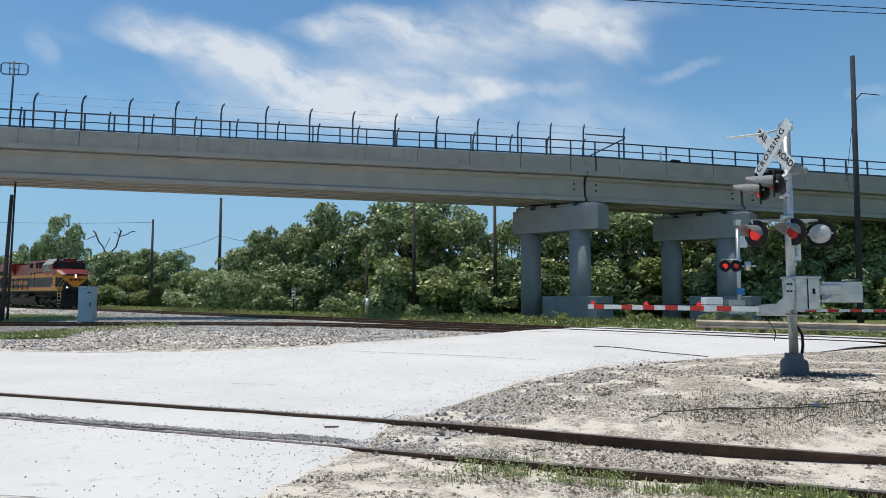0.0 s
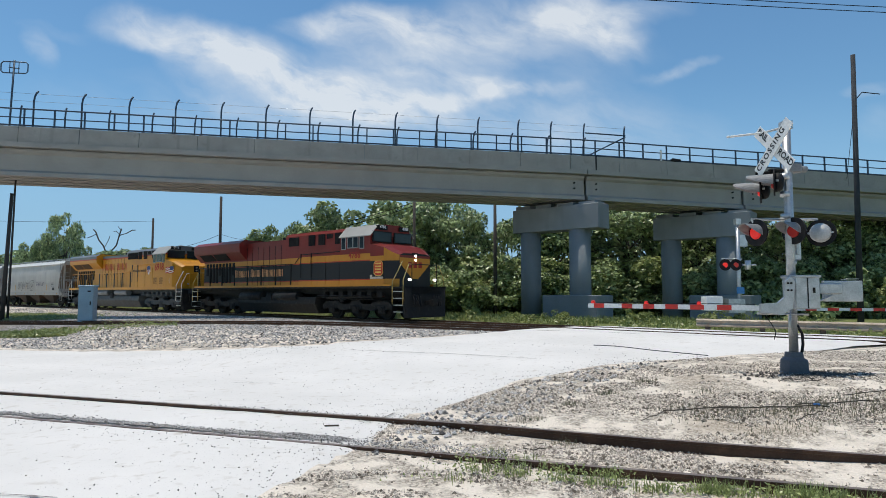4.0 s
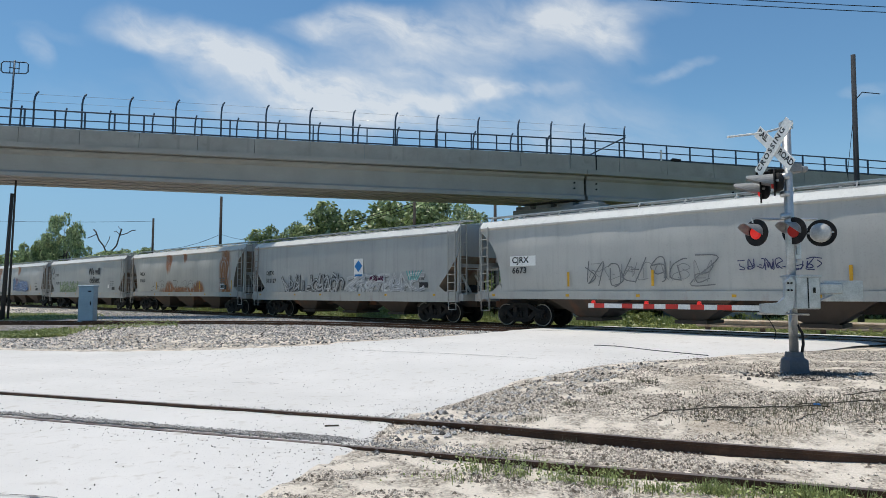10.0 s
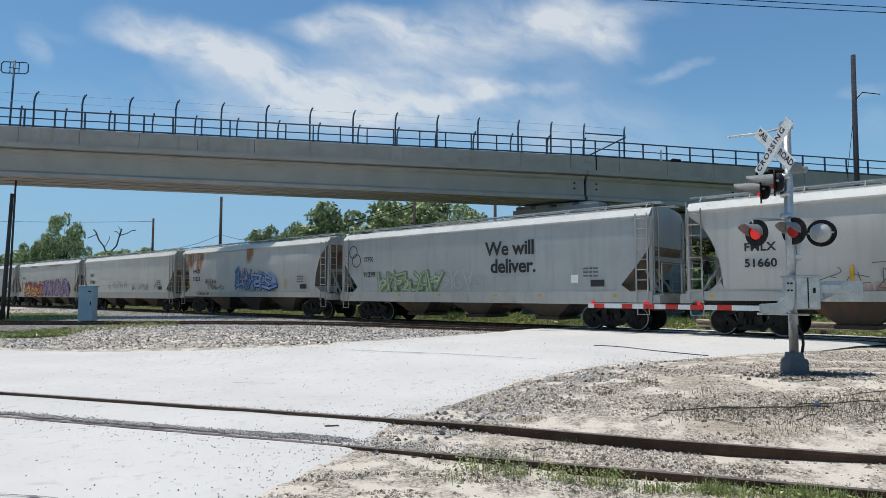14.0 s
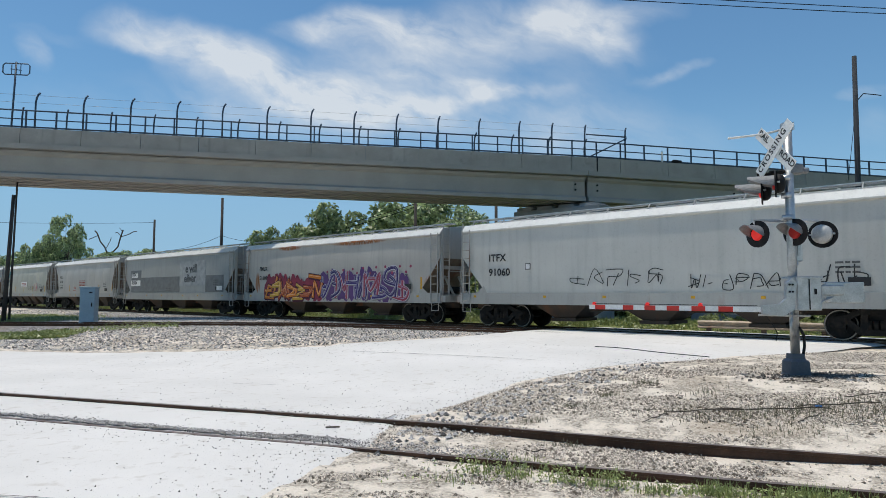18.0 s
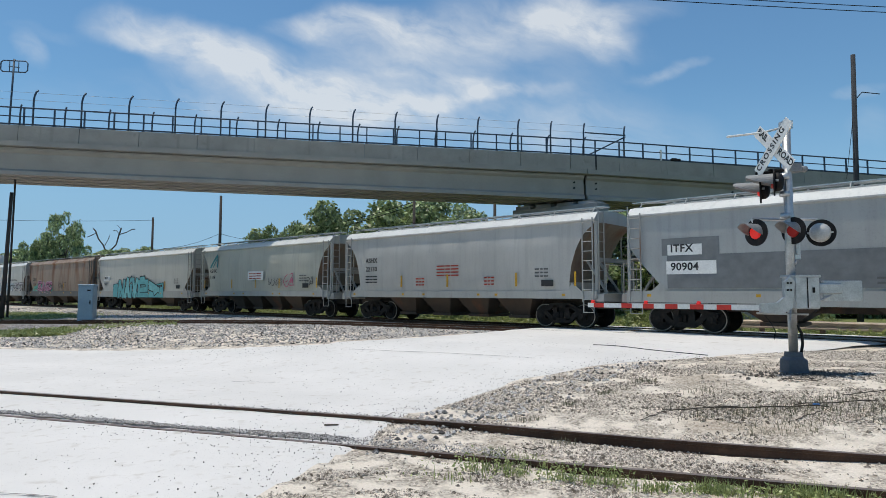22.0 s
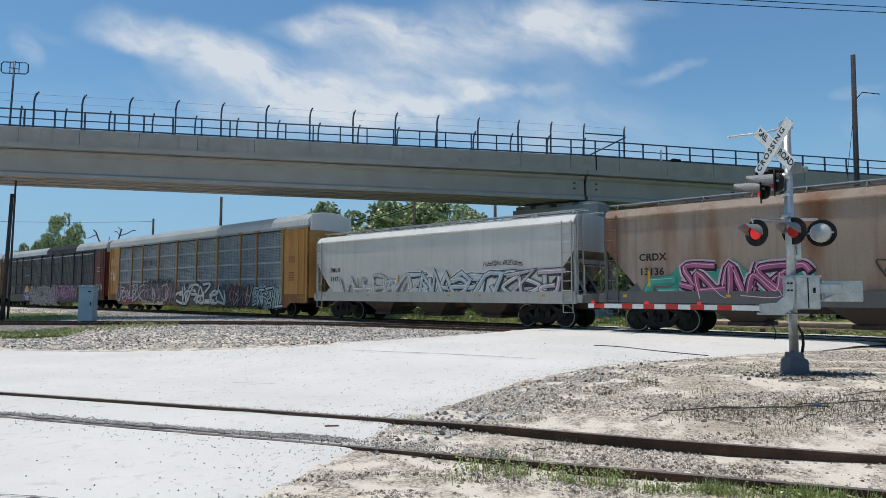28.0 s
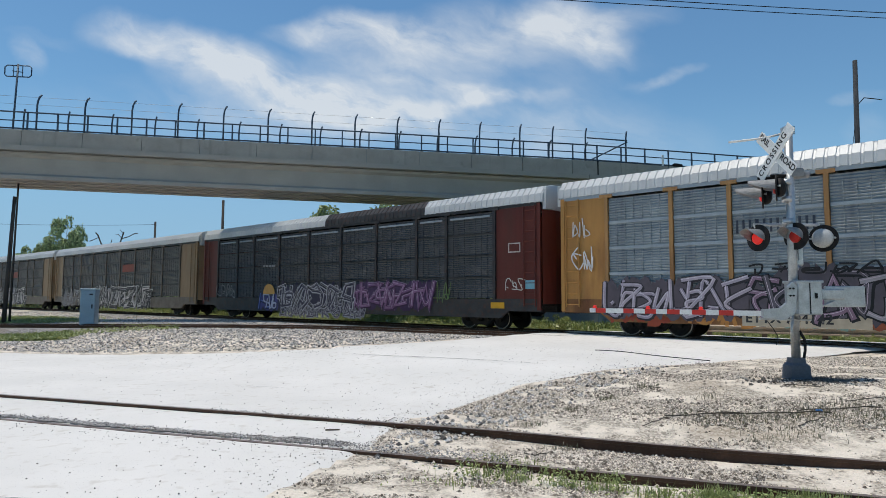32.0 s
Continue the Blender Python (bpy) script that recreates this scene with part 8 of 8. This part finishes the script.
        graffiti(root, 13, -0.9, 0.7, 1.6, 2.95, y, [(0.12, 0.25, 0.42), (0.35, 0.33, 0.5), (0.45, 0.25, 0.28)], (0.02, 0.03, 0.08), None, 0.55, (0.10, 0.17, 0.30), 0.04, 0.25)
        graffiti(root, 14, 0.8, 3.4, 1.55, 2.6, y, [(0.10, 0.22, 0.5), (0.28, 0.36, 0.55)], (0.02, 0.02, 0.05), None, 0.65, (0.2, 0.26, 0.4), 0.04, 0.22)
        uprights(root, y, [-7.1, -4.35, 4.4])
    elif k == 5:
        marks(root, "ITFX", "91060", -6.85, 2.65, y, 0.42, 0.6)
        tag(root, 15, -3.0, 0.7, 1.6, 2.3, y, (0.03, 0.03, 0.03), 0.03, 0.75)
        tag(root, 16, 1.5, 4.4, 1.55, 2.0, y, (0.03, 0.03, 0.03), 0.03, 0.5)
        tag(root, 17, 5.2, 6.6, 1.6, 2.2, y, (0.03, 0.03, 0.03), 0.035, 0.5)
        plate(root, "small_placard", -5.0, -4.75, 2.35, 2.6, y, mark)
        plate(root, "small_placard_face", -4.97, -4.78, 2.38, 2.57, y - 0.008, white_paint)
    elif k == 6:
        marks(root, "FMLX", "51601", -6.45, 2.7, y, 0.32, 0.55)
        graffiti(root, 18, -5.7, -0.5, 1.05, 2.45, y, [(0.55, 0.18, 0.02), (0.5, 0.32, 0.04), (0.35, 0.07, 0.02)], (0.06, 0.01, 0.03), None, 0.95, (0.22, 0.03, 0.06), 0.05, 0.26)
        graffiti(root, 19, -0.45, 6.1, 1.05, 2.62, y, [(0.05, 0.035, 0.16), (0.04, 0.03, 0.12), (0.30, 0.05, 0.08)], (0.55, 0.53, 0.58), None, 1.0, (0.10, 0.05, 0.17), 0.035, 0.3)
        for j in range(16):
            bm = bmesh.new()
            rod(bm, (0.1 + j * 0.42 + 0.1 * math.sin(j * 5), y, 2.55 + 0.15 * math.sin(j * 3)), (0.1 + j * 0.42 + 0.1 * math.sin(j * 5), y - 0.004, 2.55 + 0.15 * math.sin(j * 3)), 0.07, 10)
            part("graffiti_dot", bm, flat_paint((0.3, 0.05, 0.1)), root)
        uprights(root, y, [7.0])
    elif k == 7:
        dark = flat_paint((0.17, 0.18, 0.185))
        pale = flat_paint((0.38, 0.40, 0.41))
        plate(root, "paint_patch", -half + 1.4, 1.05, 1.5, 2.62, y + 0.02, dark)
        plate(root, "paint_patch", 4.7, half - 1.3, 1.5, 2.62, y + 0.02, dark)
        plate(root, "paint_patch", -7.1, -5.2, 2.62, 3.2, y + 0.02, dark)
        plate(root, "paint_patch", 1.05, 4.7, 1.95, 3.7, y + 0.02, pale)
        plate(root, "label_patch", -6.9, -5.75, 2.62, 2.98, y + 0.012, white_paint)
        plate(root, "label_patch", -6.95, -5.3, 1.98, 2.42, y + 0.012, white_paint)
        marks(root, "ITFX", "90904", -6.8, 2.66, y, 0.36, 0.62)
        write("slogan", "e will", 0.78, flat_paint((0.10, 0.11, 0.12)), root, 1.9, y, 2.72, 0, 0.97)
        write("slogan", "eliver", 0.78, flat_paint((0.10, 0.11, 0.12)), root, 1.75, y, 2.05, 0, 0.97)
        plate(root, "number_board", 6.2, 6.9, 1.62, 1.9, y, white_paint)
        small_print(root, -1.0, 1.75, y, 2, 0.9)
    elif k == 8:
        marks(root, "ASHX", "22130", -5.5, 2.75, y, 0.32, 0.42)
        small_print(root, -5.5, 2.1, y, 3, 1.0, mark)
        small_print(root, -0.7, 2.5, y, 4, 1.6, red_mark)
        uprights(root, y, [-3.0, -0.1, 3.6, 6.3])
        small_print(root, -2.0, 1.95, y, 3, 0.6, red_mark)
        small_print(root, 2.0, 1.95, y, 3, 0.6, red_mark)
    elif k == 9:
        bm = bmesh.new()
        ribbon(bm, [p[:2] for p in catmull([(-5.56, 2.95), (-5.1, 3.4), (-4.66, 3.78)], 6)], 0.16, y)
        ribbon(bm, [(-4.7, 3.78), (-4.64, 3.35), (-4.7, 2.95)], 0.13, y)
        ribbon(bm, [p[:2] for p in catmull([(-5.25, 2.95), (-4.97, 3.25), (-4.74, 3.5)], 6)], 0.1, y - 0.004)
        part("emblem", bm, flat_paint((0.05, 0.22, 0.24)), root, "teal swoosh emblem")
        marks(root, "ASHX", "1109", -5.62, 2.56, y, 0.32, 0.42)
        plate(root, "notice_board", -1.0, 0.7, 2.08, 2.62, y, white_paint)
        for j in range(3):
            bars(root, "notice_bar", -0.85, 2.16 + j * 0.14, 0.06, [0.4, 0.3, 0.5], y - 0.01, red_mark, 0.05)
        tag(root, 20, 1.2, 2.7, 1.7, 2.15, y, (0.1, 0.1, 0.1), 0.03, 0.35)
        tag(root, 21, 2.8, 3.8, 1.65, 2.4, y, (0.5, 0.12, 0.2), 0.05, 0.4)
        tag(root, 22, 4.8, 5.6, 1.7, 2.2, y, (0.04, 0.04, 0.04), 0.035, 0.4)
        uprights(root, y, [-6.3, -2.9, -0.2, 2.3, 5.8])
    elif k == 10:
        plate(root, "number_plate", -6.85, -5.6, 2.3, 2.68, y, white_paint)
        marks(root, "FMLX", "1041", -6.8, 2.34, y - 0.01, 0.34, 0.5)
        block_letters(root, y)
        uprights(root, y, [4.1])
    elif k == 11:
        marks(root, "CRDX", "13136", -6.7, 2.42, y, 0.34, 0.5, flat_paint((0.01, 0.01, 0.012)))
        graffiti(root, 25, -5.4, -1.4, 1.05, 2.35, y, [(0.34, 0.10, 0.20), (0.30, 0.08, 0.17)], (0.02, 0.008, 0.015), (0.5, 0.35, 0.42), 1.15, (0.05, 0.26, 0.2), 0.05, 0.42)
        graffiti(root, 26, -6.2, -5.4, 1.1, 2.0, y + 0.004, [(0.05, 0.28, 0.22)], (0.04, 0.2, 0.16), None, 0.8, None, 0.04, 0.4)
        tag(root, 27, 0.2, 2.2, 1.6, 2.3, y, (0.06, 0.05, 0.04), 0.05, 0.5)
        uprights(root, y, [-6.4, -3.6, 1.5])
    elif k == 12:
        marks(root, "FMLX", "1117", -6.75, 2.4, y, 0.32, 0.48)
        graffiti(root, 28, -5.7, -0.9, 1.15, 2.3, y, [(0.40, 0.41, 0.40)], (0.16, 0.16, 0.17), None, 1.0, None, 0.022, 0.26)
        graffiti(root, 29, -0.6, 4.2, 1.1, 2.35, y, [(0.42, 0.47, 0.50), (0.36, 0.43, 0.47)], (0.04, 0.045, 0.05), (0.6, 0.6, 0.58), 1.05, (0.55, 0.55, 0.53), 0.04, 0.3)
        graffiti(root, 30, 4.4, 7.2, 1.15, 2.35, y, [(0.46, 0.46, 0.45), (0.38, 0.34, 0.36)], (0.06, 0.05, 0.06), None, 1.0, None, 0.035, 0.3)
        tag(root, 31, 3.6, 5.6, 2.5, 2.7, y, (0.05, 0.02, 0.03), 0.03, 0.25)
        uprights(root, y, [-4.6, -1.6, 1.7, 6.6])


def decorate_rack(k, root, lb):
    y = -1.60
    half = lb / 2

    def spray(root, seed, x0, x1, z0, z1, *rest):
        return graffiti(root, seed, x0, x1, z0 - 0.38, z1 - 0.24, *rest)

    if k == 0:
        bars(root, "company_name", -7.1, 3.4, 0.42, [0.07, 0.07, 0.07, 0.1, 0.07, 0.07, 0.07, 0.1, 0.07, 0.07, 0.07, 0.07], y + 0.02, flat_paint((0.03, 0.04, 0.06)), 0.12)
        spray(root, 40, -11.7, -6.9, 1.05, 2.35, y, [(0.30, 0.26, 0.32), (0.36, 0.31, 0.36)], (0.03, 0.025, 0.03), None, 0.8, (0.09, 0.075, 0.09), 0.035, 0.2)
        spray(root, 42, -6.8, -1.8, 0.95, 2.5, y, [(0.22, 0.14, 0.2), (0.10, 0.09, 0.11), (0.3, 0.28, 0.31)], (0.012, 0.012, 0.014), None, 0.8, (0.08, 0.07, 0.085), 0.04, 0.2)
        tag(root, 47, -7.0, -1.6, 2.05, 2.4, y - 0.012, (0.012, 0.012, 0.014), 0.06, 0.8)
        spray(root, 43, -1.4, 4.9, 0.95, 2.25, y, [(0.40, 0.43, 0.45), (0.36, 0.39, 0.42)], (0.014, 0.014, 0.018), None, 1.15, (0.07, 0.075, 0.085), 0.05, 0.3)
        spray(root, 41, 5.1, 8.0, 0.9, 2.15, y, [(0.12, 0.06, 0.07), (0.22, 0.05, 0.05), (0.28, 0.25, 0.26)], (0.02, 0.015, 0.015), None, 0.7, (0.09, 0.05, 0.05), 0.04, 0.22)
        spray(root, 44, 8.3, 11.1, 0.85, 2.1, y, [(0.34, 0.42, 0.43)], (0.015, 0.02, 0.025), None, 0.62, (0.22, 0.3, 0.31), 0.045, 0.2)
        tag(root, 45, -13.0, -12.2, 3.6, 4.3, y - 0.02, (0.6, 0.58, 0.55), 0.04, 0.35)
        tag(root, 46, -13.0, -12.1, 2.3, 3.2, y - 0.02, (0.6, 0.58, 0.55), 0.05, 0.4)
        plate(root, "notice_plate", 11.75, 12.35, 3.1, 3.5, -1.54, flat_paint((0.25, 0.13, 0.05)))
        small_print(root, 11.8, 2.5, -1.545, 4, 0.5, mark)
        plate(root, "yellow_mark", 10.4, 10.9, 0.95, 1.12, -1.56, yellow_mark)
        for j, col in enumerate(((0.3, 0.06, 0.03), (0.45, 0.2, 0.05), (0.2, 0.3, 0.28), (0.36, 0.1, 0.05))):
            tag(root, 50 + j, -11.5 + j * 2.6, -9.2 + j * 2.6, 0.45, 0.85, -1.56, col, 0.12, 0.5)
        plate(root, "number_ground", -7.0, -3.6, 0.5, 0.88, -1.6, flat_paint((0.42, 0.36, 0.27)))
        write("car_number", "ETTX 704142", 0.4, mark, root, -6.9, -1.612, 0.54, 0, 1.05)
    elif k == 1:
        bars(root, "company_name", -5.9, 3.35, 0.4, [0.09, 0.09, 0.09, 0.09], y + 0.02, mark, 0.12)
        bars(root, "company_print", -6.2, 3.12, 0.12, [0.2, 0.3, 0.2, 0.4], y + 0.02, flat_paint((0.25, 0.25, 0.25)), 0.06)
        bm = bmesh.new()
        bm.faces.new([bm.verts.new((-5.5 + 0.62 * math.cos(a * math.pi / 9), y - 0.01, 1.5 + 0.62 * math.sin(a * math.pi / 9))) for a in range(10)])
        part("graffiti_dome", bm, flat_paint((0.5, 0.28, 0.08)), root)
        spray(root, 60, -6.4, -4.6, 0.95, 1.85, y, [(0.05, 0.09, 0.3), (0.35, 0.38, 0.5)], (0.02, 0.02, 0.06), None, 0.6, (0.06, 0.06, 0.2), 0.04, 0.2)
        spray(root, 63, -4.5, 2.1, 1.0, 2.35, y, [(0.022, 0.02, 0.028), (0.03, 0.026, 0.05)], (0.42, 0.42, 0.46), None, 0.85, (0.03, 0.026, 0.05), 0.045, 0.24)
        spray(root, 69, -4.2, 3.0, 0.62, 1.25, y + 0.004, [(0.035, 0.03, 0.05)], (0.4, 0.4, 0.44), None, 0.5, None, 0.03, 0.16)
        spray(root, 62, 2.2, 7.6, 1.15, 2.35, y, [(0.15, 0.07, 0.16), (0.2, 0.1, 0.2)], (0.04, 0.015, 0.045), (0.22, 0.16, 0.24), 0.8, (0.05, 0.025, 0.07), 0.025, 0.22)
        tag(root, 64, -11.6, -9.3, 1.3, 2.1, y, (0.25, 0.25, 0.25), 0.05, 0.6)
        tag(root, 65, 7.9, 8.8, 1.1, 2.0, y, (0.10, 0.16, 0.06), 0.05, 0.4)
        plate(root, "notice_plate", 11.9, 12.5, 3.2, 3.6, -1.54, flat_paint((0.5, 0.45, 0.42)))
        plate(root, "notice_field", 11.95, 12.45, 3.25, 3.55, -1.545, rack_brown)
        tag(root, 66, 11.7, 12.7, 1.6, 2.1, -1.55, (0.5, 0.48, 0.46), 0.04, 0.3)
        plate(root, "blue_patch", 12.75, 13.2, 1.7, 2.05, -1.56, flat_paint((0.2, 0.42, 0.5)))
        plate(root, "yellow_mark", 11.0, 11.7, 0.9, 1.15, -1.56, yellow_mark)
    else:
        spray(root, 70 + k, -11.5, -6.5, 0.8, 2.3, y, [(0.03, 0.03, 0.035), (0.08, 0.08, 0.1)], (0.5, 0.5, 0.5), None, 0.9, None, 0.035, 0.2)
        spray(root, 75 + k, -3.9, 6.8, 0.8, 2.4, y, [(0.42, 0.40, 0.40), (0.04, 0.04, 0.045)], (0.02, 0.02, 0.025), (0.5, 0.5, 0.48), 1.0, None, 0.05, 0.24)
        plate(root, "red_panel", 1.6, 3.8, 3.3, 3.9, y + 0.03, flat_paint((0.2, 0.05, 0.035)))


# ---- the train: rear end of each body along the line at the start, body length ----
REAR = [-76.53, -99.46, -118.0, -135.57, -153.08, -171.02, -188.64, -206.63, -224.23, -242.18, -257.77, -272.84, -290.43, -307.76, -324.97, -353.0, -380.94, -409.16, -437.4]
FRONT = [-54.73] + REAR[:-1]
consist = []


def body_of(i, gap):
    return FRONT[i] - REAR[i] - gap


consist.append((kcs_loco(), (FRONT[0] + REAR[0]) / 2 + 0.63))
consist.append((up_loco(), (FRONT[1] - 0.9 + REAR[1]) / 2 + 0.27))
HOPPERS = [("pale", 5, 0.11, 3, frame_white), ("cool", 1, 0.0, 3, frame_white), ("rusty", 6, 0.1, 3, frame_white), ("cool", 1, 0.0, 3, frame_white), ("rusty_roof", 5, 0.1, 3, frame_white),
           ("white", 1, 0.0, 3, frame_white), ("warm", 6, 0.05, 3, frame_white), ("cool", 1, 0.0, 3, frame_white), ("pale", 7, 0.08, 4, frame_white), ("cream", 7, 0.08, 4, frame_white),
           ("white", 1, 0.0, 3, frame_white), ("brown", 8, 0.03, 3, frame_dark), ("white", 1, 0.0, 3, frame_white)]
LABELS = ["grey covered hopper with scratched tags", "grey covered hopper with spray-painted tags", "grey covered hopper streaked with rust", "pale grey covered hopper with a slogan",
          "grey covered hopper with rust at the roof and blue tags", "clean light grey covered hopper", "grey covered hopper with orange and purple graffiti", "grey covered hopper with dark patched paint",
          "light grey covered hopper with scalloped panels", "cream grey covered hopper with tan ends", "white covered hopper with turquoise graffiti", "rusted brown covered hopper with pink graffiti", "white covered hopper with outlined graffiti"]
for k, (p, bays, bulge, outs, fr) in enumerate(HOPPERS):
    i = k + 2
    lb = body_of(i, 1.3)
    car = hopper(LABELS[k], lb, P[p], fr, bays, bulge, outs, roof_paint=P["brown"] if p == "brown" else None)
    decorate(k, car, lb)
    consist.append((car, REAR[i] + lb / 2))
for k in range(4):
    i = k + 15
    lb = body_of(i, 0.9)
    car = autorack(k, lb)
    decorate_rack(k, car, lb)
    consist.append((car, REAR[i] + lb / 2))


def motions():
    walk(clouds, [(0, pose(36, CLOUD_Y, 0)), (32, pose(-36, CLOUD_Y, -12))])
    times = [0, 1, 2, 3, 4, 5, 6, 7, 8, 9, 10, 11, 12, 16, 20, 24, 28, 32]
    for car, s0 in consist:
        walk(car, [(t, on(s0 + travelled(t), 0.0)) for t in times])
    for key, group in wheels.items():
        place = group[0].location.copy()
        turn = math.degrees(SPEED / 15 / place.z)
        walk(group[0], [(k / 15, pose(*place, 0, turn * k, 0)) for k in range(481)])
        src = group[0].animation_data
        for w in group[1:]:
            w.rotation_mode = "QUATERNION"
            w.animation_data_create()
            w.animation_data.action = src.action
            w.animation_data.action_slot = src.action_slot


motions()
